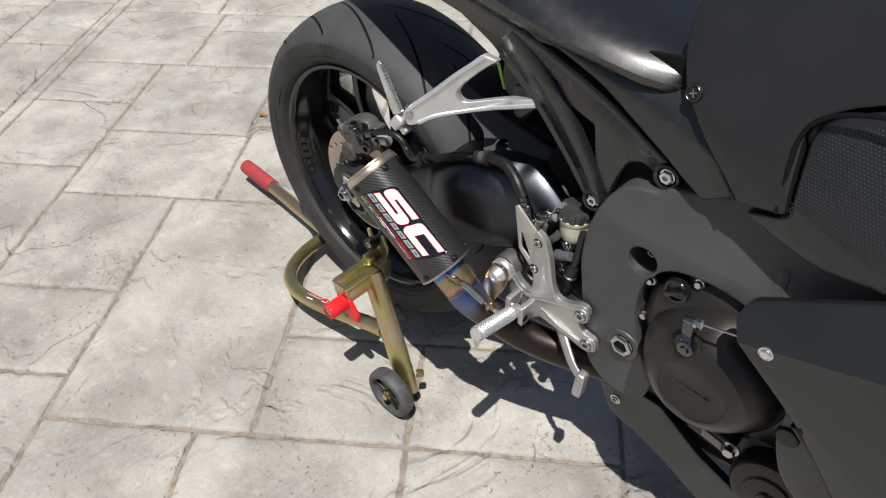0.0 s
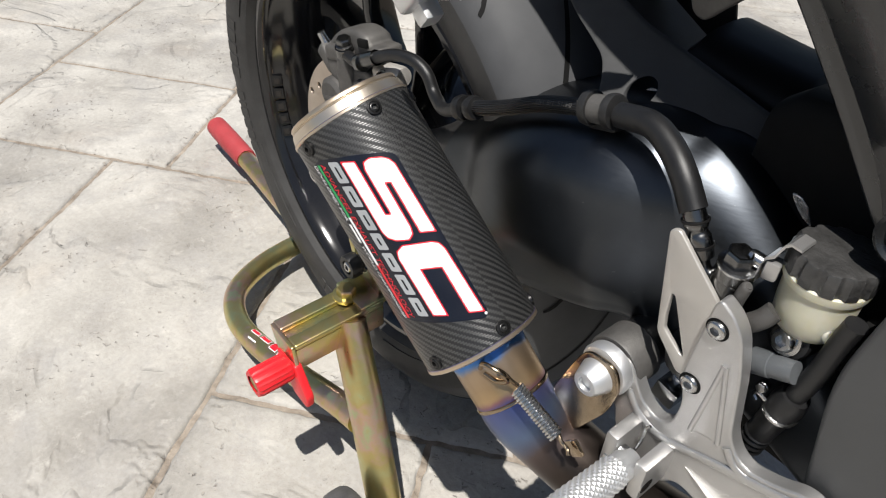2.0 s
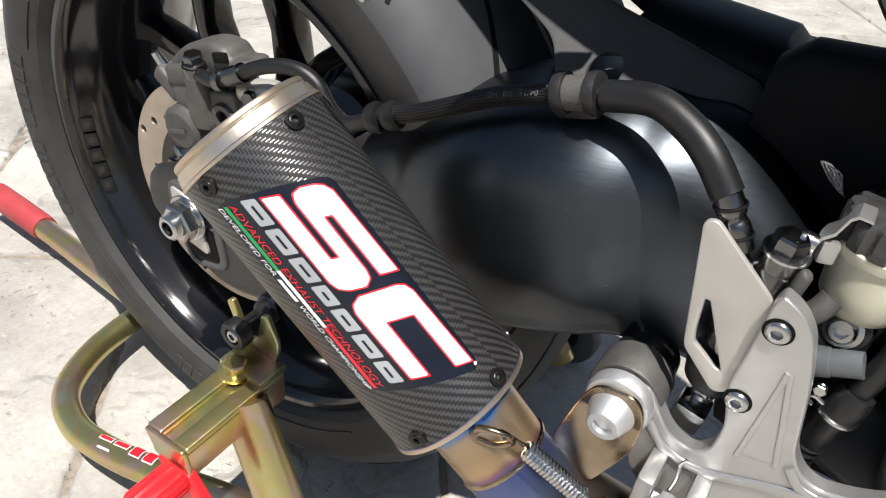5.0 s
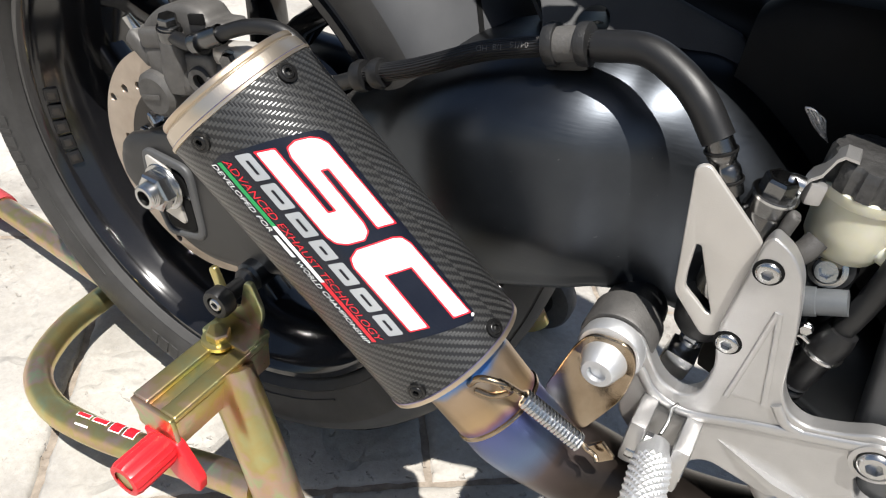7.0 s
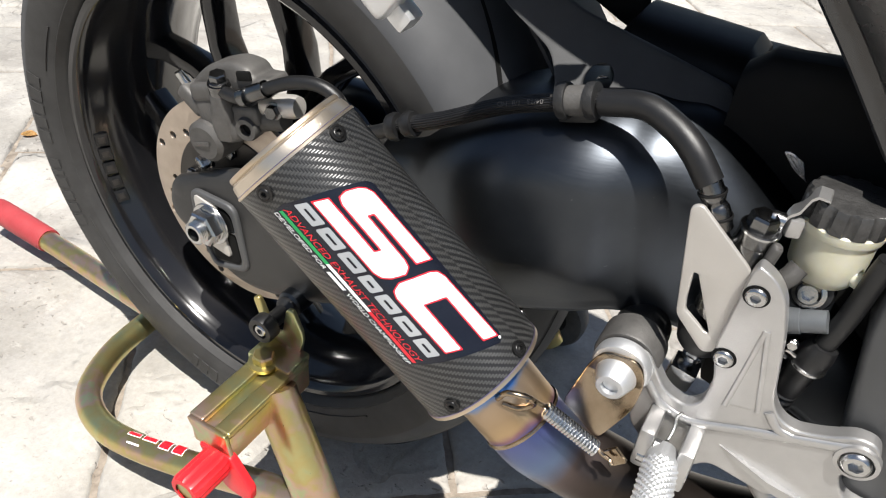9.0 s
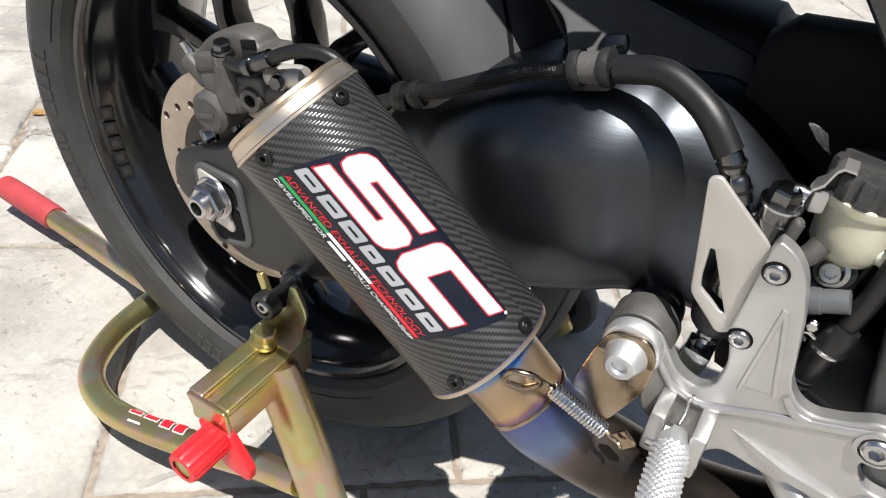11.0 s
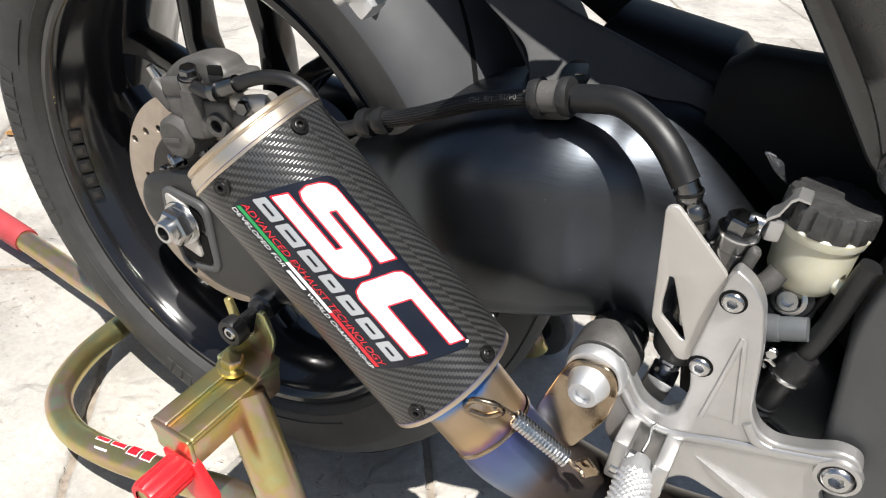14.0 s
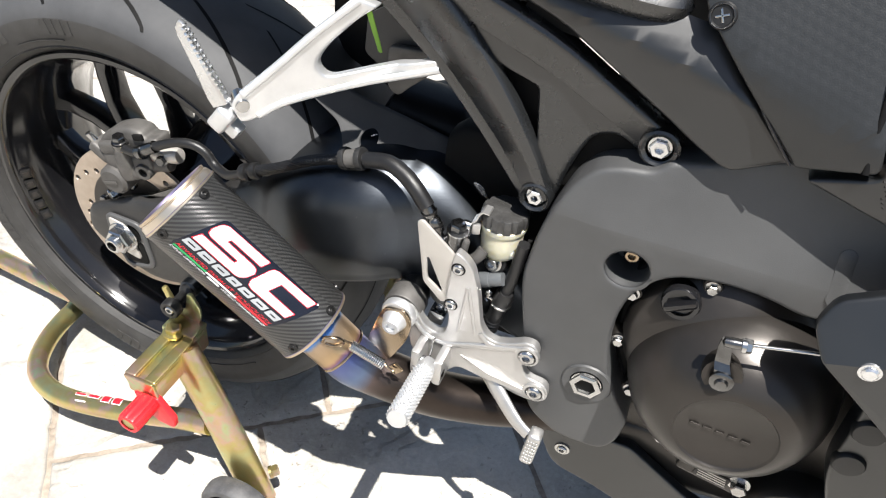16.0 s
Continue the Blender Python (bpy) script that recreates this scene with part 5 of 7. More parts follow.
def master_cylinder():
    top, low = Vector((0.439, -0.124, 0.503)), Vector((0.431, -0.118, 0.395))
    mc = part("master_cylinder", lathe([(0, 0.0), (0.0100, 0.0), (0.0118, -0.004), (0.0118, -0.030), (0.0145, -0.034), (0.0145, -0.060), (0.0100, -0.064), (0.0, -0.064)], top, top - low, 32), STEEL_DARK, bike, "dark grey brake master cylinder")
    hex_bolt("banjo_bolt", mc, tuple(top + Vector((0, -0.001, 0.006))), 0.0084, 0.0105, axis=top - low, material=STEEL_DARK, flange=0.0104, hole=0.0062)
    for h in (-0.0052, 0.0062):
        part("crush_washer", lathe([(0.006, -0.0007), (0.0116, -0.0007), (0.0116, 0.0007), (0.006, 0.0007)], tuple(top + (top - low).normalized() * h), top - low, 28, closed=True), STEEL, mc)
    part("banjo_eye", lathe([(0.004, -0.006), (0.0108, -0.006), (0.0112, 0), (0.0108, 0.006), (0.004, 0.006)], tuple(top), top - low, 28, closed=True), STEEL_DARK, mc)
    part("dust_boot", lathe([(0.006, 0.0), (0.0155, -0.002), (0.0165, -0.012), (0.0150, -0.020), (0.0120, -0.024), (0.005, -0.027)], (0.4325, -0.120, 0.434), top - low, 32), RUBBER_DARK, mc, "black rubber boot")
    part("push_rod", lathe([(0.004, 0.0), (0.004, -0.03), (0.0, -0.03)], (0.4310, -0.118, 0.410), top - low, 16), STEEL, mc)
    hex_bolt("lock_nut", mc, (0.4305, -0.118, 0.400), 0.0068, 0.006, axis=top - low, material=STEEL)
    part("clevis", block((0.428, -0.121, 0.385), (0.018, 0.018, 0.016), (0, 10, 0), 0.002), STEEL, mc)
    part("inlet_elbow", tube([(0.452, -0.124, 0.470), (0.462, -0.122, 0.482), (0.466, -0.118, 0.490)], 0.006, 16, 5), CAST_GREY, mc)
    part("mount_lug", tube([(0.4500, -0.131, 0.476), (0.4495, -0.131, 0.490), (0.4510, -0.131, 0.5035), (0.4520, -0.131, 0.5065)], [0.0040, 0.0036, 0.0036, 0.0022], 16, 4), CAST_GREY, mc)
    # fluid reservoir
    c = Vector((0.478, -0.100, 0))
    tip = Matrix.Translation((0.474, -0.100, 0.500)) @ Matrix.Rotation(radians(-1), 4, "Y") @ Matrix.Translation((-0.474, 0.100, -0.500))
    cup = lathe([(0, 0.4765), (0.011, 0.477), (0.0170, 0.4800), (0.0202, 0.486), (0.0210, 0.496), (0.0213, 0.5115), (0.0228, 0.5125), (0.0236, 0.5165), (0.0236, 0.5180), (0.0215, 0.5195), (0, 0.520)], c, (0, 0, 1), 44)
    cup.transform(tip)
    res = part("fluid_reservoir", cup, MILKY, bike, "yellowed milky brake fluid reservoir")
    cap = bmesh.new()
    seg = 96
    rows = []
    for r, z in ((0.0238, 0.5184), (0.0242, 0.5195), (0.0238, 0.5305), (0.0226, 0.5328), (0.0210, 0.5332)):
        ring = []
        for i in range(seg):
            flute = 1 - 0.075 * max(0, math.sin(2 * math.pi * i * 12 / seg)) ** 0.5
            ring.append(cap.verts.new(c + Vector((r * flute * math.cos(2 * math.pi * i / seg), r * flute * math.sin(2 * math.pi * i / seg), z))))
        rows.append(ring)
    for a, b in zip(rows, rows[1:]):
        for i in range(seg):
            cap.faces.new((a[i], a[(i + 1) % seg], b[(i + 1) % seg], b[i]))
    cap.faces.new(rows[-1]), cap.faces.new(rows[0])
    cap.transform(tip)
    part("cap", cap, CAP_PLASTIC, res, "black fluted screw cap")
    strap = loft([[(x + dx, y, z + dz) for dx, dz, y in ((0, 0, -0.121), (0, 0, -0.107), (0.0008, -0.0014, -0.107), (0.0008, -0.0014, -0.121))] for x, z in ((0.4490, 0.503), (0.4490, 0.516), (0.4505, 0.5205), (0.4545, 0.5245), (0.4575, 0.5340), (0.4600, 0.5365), (0.4660, 0.5362))])
    part("reservoir_bracket", strap, CAST_SILVER, res, "bent bright sheet bracket")
    socket_bolt("bracket_screw", res, (0.4470, -0.119, 0.515), 0.0045, 0.006, axis=(-1, -0.2, 0.2), material=STEEL)
    part("bracket_block", block((0.4545, -0.1165, 0.5130), (0.0085, 0.0095, 0.0120), (0, 0, 20), 0.002), CAST_SILVER, res, "pale sheet metal mounting block")
    part("outlet_spout", tube([(0.488, -0.108, 0.492), (0.5015, -0.112, 0.489)], 0.0055, 16, 1), MILKY, res)
    socket_bolt("lower_bolt", res, (0.477, -0.114, 0.4735), 0.0072, 0.0060, axis=(-0.15, -1, 0.3), material=STEEL, washer=0.0095)
    part("bolt_boss", lathe([(0, 0.0), (0.0125, 0.0), (0.0135, -0.004), (0.0125, -0.02)], (0.477, -0.112, 0.4735), (-0.15, -1, 0.3), 28), RUBBER_DARK, res)
    # fluid hose, spade connector and the brake-light switch behind
    part("fluid_hose", tube([(0.505, -0.118, 0.512), (0.503, -0.118, 0.498), (0.501, -0.118, 0.475), (0.498, -0.118, 0.455), (0.494, -0.118, 0.436), (0.490, -0.118, 0.410)], 0.0062, 18, 6), RUBBER_DARK, res, "black rubber fluid hose")
    sw = part("brake_switch", tube([(0.4965, -0.118, 0.446), (0.4945, -0.118, 0.436), (0.4915, -0.118, 0.420), (0.4885, -0.118, 0.402)], [0.0085, 0.0105, 0.0090, 0.0082], 22, 3), RUBBER_DARK, bike, "black brake switch in a rubber sleeve")
    part("wire_clip", lathe([(0.0098, -0.0012), (0.0112, -0.0008), (0.0112, 0.0008), (0.0098, 0.0012)], (0.4930, -0.118, 0.428), (0.17, 0, 1), 28, closed=True), STEEL, sw)
    part("clip_end", tube([(0.4845, -0.124, 0.434), (0.479, -0.125, 0.437), (0.477, -0.125, 0.434), (0.480, -0.125, 0.431)], 0.0012, 6, 5), STEEL, sw)
    part("bellows", lathe([(0.0075 + (0.0015 if k % 2 else 0), -0.0024 * k) for k in range(9)], (0.4885, -0.118, 0.404), (0.14, 0, 1), 24), RUBBER_DARK, sw)
    part("pivot_barrel", lathe([(0, 0.026), (0.0068, 0.026), (0.0070, 0.012), (0.0078, 0.0115), (0.0080, 0.0), (0, 0)], (0.468, -0.122, 0.4535), (1, 0, 0.45), 28), GREY_FITTING, sw, "grey rubber-covered spring barrel")
    hex_bolt("small_nut", sw, (0.4800, -0.124, 0.443), 0.0035, 0.004, material=STEEL)


def chassis():
    # subframe with its two front ears and window
    def bend(x, z):
        return -0.045 * max(-0.1, 0.56 - x)
    out = [(0.588, 0.628, 0.016), (0.614, 0.634, 0.018), (0.613, 0.657, 0.016), (0.560, 0.676, 0.03), (0.492, 0.7165, 0.02), (0.430, 0.738, 0.02), (0.330, 0.768, 0.02), (0.180, 0.800, 0.01), (0.180, 0.770, 0.01), (0.260, 0.752, 0.02), (0.323, 0.7200, 0.02), (0.340, 0.7040, 0.01), (0.397, 0.6560, 0.03), (0.446, 0.600, 0.02), (0.488, 0.548, 0.014), (0.512, 0.539, 0.016), (0.520, 0.562, 0.012), (0.527, 0.600, 0.02), (0.540, 0.634, 0.02), (0.560, 0.640, 0.02), (0.574, 0.632, 0.02)]
    hole = [(0.434, 0.681, 0.006), (0.485, 0.665, 0.004), (0.492, 0.613, 0.005), (0.482, 0.609, 0.005)]
    sub = part("subframe", side_plate([out, hole], -0.095, 0.022, 0.004, bend), SUBFRAME, bike, "satin black cast subframe with a triangular window", 30)
    def beam(points, widths, crest):
        """A cast beam whose broad face rises to a rounded upper edge."""
        line = smooth_line([(x, z, w) for (x, z), w in zip(points, widths)], 7)
        rows = []
        for k, (x, z, w) in enumerate(line):
            a, b = line[max(k - 1, 0)], line[min(k + 1, len(line) - 1)]
            ahead = Vector((b[0] - a[0], b[1] - a[1])).normalized()
            side = Vector((ahead.y, -ahead.x))
            side = side if side.x > 0 else -side
            y = -0.0935 + bend(x, z)
            rows.append([(x + side.x * u * w, y + d, z + side.y * u * w) for u, d in ((-1, 0.004), (-0.98, -0.0025), (-0.90, -0.0045), (crest - 0.20, -0.0094), (crest, -0.0106), (crest + 0.14, -0.0104), (0.82, -0.0093), (0.90, -0.0074), (0.96, -0.0048), (1, -0.0012), (1, 0.004))])
        return loft(rows)
    part("beam", beam([(0.600, 0.6420), (0.560, 0.6640), (0.500, 0.6960), (0.440, 0.7200), (0.360, 0.7470), (0.190, 0.7870)], [0.0150, 0.0155, 0.0170, 0.0180, 0.0185, 0.0185], 0.52), SUBFRAME, sub, "", 40)
    part("beam", beam([(0.506, 0.5560), (0.486, 0.5930), (0.458, 0.6330), (0.424, 0.6740), (0.386, 0.7120), (0.350, 0.7420)], [0.0145, 0.0155, 0.0190, 0.0215, 0.0230, 0.0225], 0.30), SUBFRAME, sub, "", 40)
    # near-black sheets added behind arch and window, standing in for shade
    part("arch_backing", side_plate([[(0.500, 0.56), (0.515, 0.655), (0.620, 0.668), (0.640, 0.60)]], -0.084, 0.004, 0.001), SHADE_BLACK, sub)
    part("inner_web", side_plate([[(0.40, 0.70), (0.50, 0.68), (0.52, 0.60), (0.47, 0.60)]], -0.082, 0.004, 0.001), SHADE_BLACK, sub)
    for x, z, s in ((0.596, 0.644, 1.0), (0.503, 0.560, 0.9)):
        part("ear_ring", lathe([(0.0118 * s, 0.002), (0.0150 * s, 0.0045), (0.0172 * s, 0.003), (0.0178 * s, -0.012), (0.0118 * s, -0.012)], (x, -0.104, z), (0, -1, 0), 40, closed=True), SUBFRAME, sub)
        # recess floor in near-black, its shade put into the colour
        part("ear_recess_shade", lathe([(0, -0.004), (0.012 * s, -0.004), (0.012 * s, 0.002)], (x, -0.104, z), (0, -1, 0), 32), SHADE_BLACK, sub)
        hex_bolt("subframe_bolt", sub, (x, -0.1020, z), 0.0088 * s, 0.0065, material=POLISHED, flange=0.0100 * s, hole=0.0042 * s, label="bright hollow hex bolt")
    # unseen plate added to keep left-hand light from under the seat
    part("left_cover", side_plate([[(0.20, 0.77), (0.62, 0.77), (0.62, 0.64), (0.45, 0.64), (0.30, 0.70)]], 0.085, 0.01, 0.002), PLASTIC_MATT, sub)
    part("left_spar", tube([(0.60, 0.11, 0.66), (0.45, 0.105, 0.735), (0.2, 0.09, 0.80)], 0.012, 12, 4), FRAME_PAINT, sub)
    # main frame plate
    out = [(0.519, 0.431, 0.02), (0.509, 0.480, 0.03), (0.517, 0.548, 0.03), (0.534, 0.595, 0.03), (0.552, 0.6165, 0.02), (0.572, 0.6240, 0.02), (0.598, 0.6275, 0.008), (0.6085, 0.6390, 0.004), (0.631, 0.6440, 0.01), (0.66, 0.654), (0.98, 0.760), (1.02, 0.65), (0.90, 0.580, 0.03), (0.752, 0.541, 0.02), (0.720, 0.5495, 0.02), (0.682, 0.5510, 0.02), (0.637, 0.541, 0.03), (0.611, 0.506, 0.03), (0.605, 0.455, 0.03), (0.617, 0.395, 0.03), (0.634, 0.362, 0.02), (0.652, 0.336, 0.008), (0.649, 0.300, 0.01), (0.637, 0.277, 0.012), (0.586, 0.274, 0.02), (0.546, 0.300, 0.02), (0.530, 0.370, 0.04)]
    hole = circle(0.602, 0.533, 0.0195, 36)
    def curve(x, z):
        return 0.9 * max(0, 0.585 - x) ** 2 + 0.30 * max(0, z - 0.570)
    frame_ob = part("main_frame", side_plate([out, hole], -0.134, 0.045, 0.004, curve, radius=0.02), FRAME_PAINT, bike, "matt black aluminium main frame plate", 30)
    part("hole_wall", lathe([(0.0196, -0.001), (0.0196, -0.04), (0.0, -0.042)], (0.602, -0.1335, 0.533), (0, -1, 0), 36), FRAME_PAINT, frame_ob)
    socket_bolt("deep_bolt", frame_ob, (0.6028, -0.108, 0.534), 0.008, 0.006, material=BRONZED, label="brass-coloured bolt deep in the hole")
    part("pivot_recess", lathe([(0.0175, 0.0008), (0.0250, 0.0016), (0.0262, 0.0), (0.0262, -0.004), (0.0175, -0.004)], (0.600, -0.1345, 0.374), (0, -1, 0), 44, closed=True), FRAME_PAINT, frame_ob)
    # near-black disc paints the shade round the nut
    part("pivot_recess_shade", lathe([(0, 0.0002), (0.018, 0.0002)], (0.600, -0.1345, 0.374), (0, -1, 0), 36), SHADE_BLACK, frame_ob)
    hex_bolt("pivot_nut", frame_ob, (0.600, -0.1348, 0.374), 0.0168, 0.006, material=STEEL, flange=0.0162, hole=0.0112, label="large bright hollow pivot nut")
    # the bore is a disc with its shade as colour
    part("nut_bore_shade", lathe([(0, 0.0), (0.0098, 0.0), (0.0102, -0.001)], (0.600, -0.1372, 0.374), (0, -1, 0), 32), SHADE_BLACK, frame_ob, "near-black disc drawn as the shade in the pivot bore")
    for i in range(13):
        p = Vector((0.7600, -0.1243, 0.6065)).lerp(Vector((0.7640, -0.1340, 0.5700)), i / 12)
        part("weld_ripple", lathe([(0, 0.0002), (0.0050, 0.0001), (0.0066, -0.0004), (0.0072, -0.0022)], p, (0.0, -1, 0.36), 20), FRAME_PAINT, frame_ob)
    part("left_plate", side_plate([[(0.52, 0.43), (0.53, 0.60), (0.62, 0.645), (0.98, 0.76), (1.02, 0.65), (0.68, 0.55), (0.61, 0.46), (0.66, 0.30), (0.55, 0.29)]], 0.095, 0.04, 0.006), FRAME_PAINT, frame_ob)
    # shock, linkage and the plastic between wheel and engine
    # shock drawn near-black, the shade around it put into its colour
    part("shock_body", lathe([(0.028, 0.0), (0.033, 0.01), (0.033, 0.20), (0.026, 0.215), (0, 0.215)], (0.515, 0.0, 0.36), (-0.25, 0, 1), 28), SHADE_BLACK, frame_ob)


def passenger_peg():
    def bend(x, z):
        return 0.087 - 0.087 * max(0, (0.36 - x) / 0.105) ** 1.2 + 0.4 * max(0, x - 0.375)
    out = [(0.2480, 0.6300, 0.004), (0.2520, 0.6390, 0.005), (0.2760, 0.6640, 0.02), (0.3270, 0.7180, 0.003), (0.3440, 0.7090, 0.003), (0.3300, 0.6990, 0.02), (0.3080, 0.6750, 0.012), (0.3005, 0.6600, 0.008), (0.3080, 0.6465, 0.008), (0.3480, 0.6550, 0.02), (0.4100, 0.6710, 0.003), (0.4140, 0.6592, 0.003), (0.3720, 0.6455, 0.03), (0.2820, 0.6240, 0.02), (0.2620, 0.6130, 0.006), (0.2530, 0.6115, 0.005)]
    bracket = part("passenger_peg_bracket", side_plate([out], -0.197, 0.012, 0.0025, bend, grid=0.008), BRUSHED, bike, "silver forked passenger footrest bracket", 30)
    def ridge(points, r):
        return tube([(x, -0.1970 + bend(x, z), z) for x, z in points], r, 12, 6, flatten=0.7)
    part("ridge", ridge([(0.2560, 0.6390), (0.2800, 0.6640), (0.3040, 0.6900), (0.3310, 0.7150)], 0.0036), BRUSHED, bracket)
    part("ridge", ridge([(0.2640, 0.6170), (0.2830, 0.6275), (0.3300, 0.6390), (0.3960, 0.6580)], 0.0034), BRUSHED, bracket)
    part("pivot_pin", lathe([(0, 0.0020), (0.0058, 0.0016), (0.0062, 0.0), (0.0062, -0.02), (0, -0.02)], (0.256, -0.1965, 0.6285), (0.7, -0.7, 0), 24), STEEL, bracket)
    part("knuckle", block((0.2360, -0.198, 0.6120), (0.017, 0.018, 0.026), (0, 38, 0), 0.005, segments=3), BRUSHED, bracket)
    part("knuckle", block((0.2420, -0.192, 0.5995), (0.013, 0.014, 0.012), (0, 38, 0), 0.003), BRUSHED, bracket)
    # the peg, folded up against the bracket
    low, top = Vector((0.2370, -0.199, 0.626)), Vector((0.2040, -0.199, 0.690))
    ax = (top - low).normalized()
    side = Vector((ax.z, 0, -ax.x))
    rows = []
    for t, w, d in ((0, 0.0085, 0.0045), (0.12, 0.0090, 0.0050), (0.5, 0.0070, 0.0045), (0.9, 0.0052, 0.0040), (1.0, 0.0034, 0.003)):
        c = low.lerp(top, t)
        rows.append([c + side * (w * sx) + Vector((0, d * sy, 0)) for sx, sy in ((-1, -0.7), (-0.7, -1), (0.7, -1), (1, -0.7), (1, 0.7), (0.7, 1), (-0.7, 1), (-1, 0.7))])
    peg = part("passenger_peg", loft(rows), POLISHED, bike, "folded bright passenger footpeg with serrated edge", 30)
    for k in range(13):
        t = 0.12 + 0.80 * k / 12
        w = 0.0090 - 0.0040 * t
        for y in (-0.0026, 0.0022):
            c = low.lerp(top, t) + side * w + Vector((0, y, 0))
            part("tooth", lathe([(0.0021, -0.002), (0.0011, 0.0014), (0, 0.0016)], c, side, 5), POLISHED, peg)
    part("tip_hook", block(tuple(top + side * 0.003), (0.006, 0.007, 0.006), (0, 30, 0), 0.002), POLISHED, peg)
    part("inner_fender", side_plate([[(0.300, 0.630), (0.306, 0.672), (0.335, 0.692), (0.420, 0.735), (0.440, 0.640), (0.320, 0.615)]], -0.058, 0.006, 0.001, lambda x, z: -0.15 * (z - 0.66)), GRAINED, bike, "dusty black inner fender under the subframe")
    part("fender_tab", side_plate([[(0.331, 0.650), (0.331, 0.612, 0.006), (0.335, 0.603, 0.005), (0.344, 0.600, 0.005), (0.353, 0.610), (0.366, 0.622), (0.382, 0.638), (0.382, 0.655)]], -0.067, 0.008, 0.002), CAST_GREY, bike, "dusty grey rounded tab below the inner fender")
    part("green_tag", side_plate([[(0.318, 0.694, 0.004), (0.325, 0.692, 0.004), (0.337, 0.654, 0.002), (0.333, 0.654, 0.002)]], -0.092, 0.0012, 0.0003, radius=0.002), LEAF_GREEN, bracket, "small yellow-green plastic strip")


def hugger():
    """The black guard that follows the tyre ahead of the wheel, with its side panel and tray."""
    bm = bmesh.new()
    rows = []
    for i in range(15):
        a = 6 + 46 * i / 14
        ring = []
        for y, r in ((-0.046, 0.343), (-0.040, 0.346), (0.060, 0.346), (0.085, 0.334), (0.085, 0.331), (0.060, 0.343), (-0.040, 0.343), (-0.045, 0.340)):
            ring.append(bm.verts.new(around(r, a, y)))
        rows.append(ring)
    for p, q in zip(rows, rows[1:]):
        for i in range(8):
            bm.faces.new((p[i], p[(i + 1) % 8], q[(i + 1) % 8], q[i]))
    bm.faces.new(rows[0]), bm.faces.new(rows[-1])
    guard = part("rear_hugger", bm, PANEL_PLASTIC, bike, "black plastic hugger over the rear tyre")
    part("side_panel", side_plate([[(0.218, 0.600, 0.010), (0.250, 0.587, 0.02), (0.289, 0.5725), (0.346, 0.558), (0.391, 0.546, 0.004), (0.400, 0.536, 0.004), (0.415, 0.504), (0.335, 0.500), (0.295, 0.508), (0.292, 0.530, 0.01), (0.288, 0.5385, 0.01), (0.279, 0.551, 0.01), (0.264, 0.559, 0.01), (0.242, 0.570, 0.01), (0.218, 0.586, 0.01)], circle(0.3135, 0.5400, 0.0088, 24)], -0.0692, 0.005, 0.0012, lambda x, z: 0.35 * (x - 0.3125) + 1.0 * (z - 0.5385)), PANEL_PLASTIC, guard, "black side panel with a round hole")
    # dark sheet added where the opening beside the tray lies in shade
    part("recess_wall", side_plate([[(0.236, 0.574), (0.222, 0.600), (0.222, 0.645), (0.296, 0.645), (0.305, 0.590), (0.313, 0.562), (0.312, 0.540), (0.296, 0.546)]], 0.030, 0.004, 0.001), PLASTIC_MATT, guard, "dark sheet standing in for the shaded opening behind the tray")
    part("hole_bolt", lathe([(0, 0), (0.0055, 0.0), (0.0062, -0.002), (0.0062, -0.008)], (0.3140, -0.0540, 0.5335), (0.35, -1, 1.0), 20), STEEL, guard)
    tray = part("under_tray", loft([superring(x, -0.022, 0.062, zb, zt, 2.6, 28) for x, zt, zb in ((0.307, 0.557, 0.522), (0.314, 0.5675, 0.514), (0.392, 0.5630, 0.506), (0.400, 0.555, 0.514))]), PLASTIC_MATT, bike, "rounded black plastic box under the seat")
    part("tray_floor", loft([superring(x, -0.010, 0.104, 0.480, zt, 6, 24) for x, zt in ((0.320, 0.536), (0.335, 0.542), (0.480, 0.541), (0.560, 0.540))]), PLASTIC_MATT, tray)
    # arm in near-black: the deep shade under the seat is its colour
    part("tray_arm", loft([superring(x, -0.058, -0.020, zb, zt, 4, 20) for x, zt, zb in ((0.396, 0.566, 0.48), (0.410, 0.579, 0.475), (0.450, 0.583, 0.47), (0.53, 0.585, 0.43))]), SHADE_BLACK, tray)
    tab = part("lit_tab", side_plate([[(0.4350, 0.5362, 0.0015), (0.4405, 0.5372, 0.003), (0.4465, 0.5320, 0.004), (0.4530, 0.5215, 0.0008), (0.4440, 0.5262, 0.005)]], -0.0795, 0.0014, 0.0004), POLISHED, tray, "small ribbed foil tab")
    for k in range(4):
        u = 0.0018 * k
        part("foil_rib", tube([(0.4368 + u, -0.0801, 0.5357 - 0.1 * u), (0.4410 + u, -0.0803, 0.5310 + 0.45 * u), (0.4470 + 0.5 * u, -0.0801, 0.5256 + 0.2 * u)], 0.0005, 6, 4), POLISHED, tab)


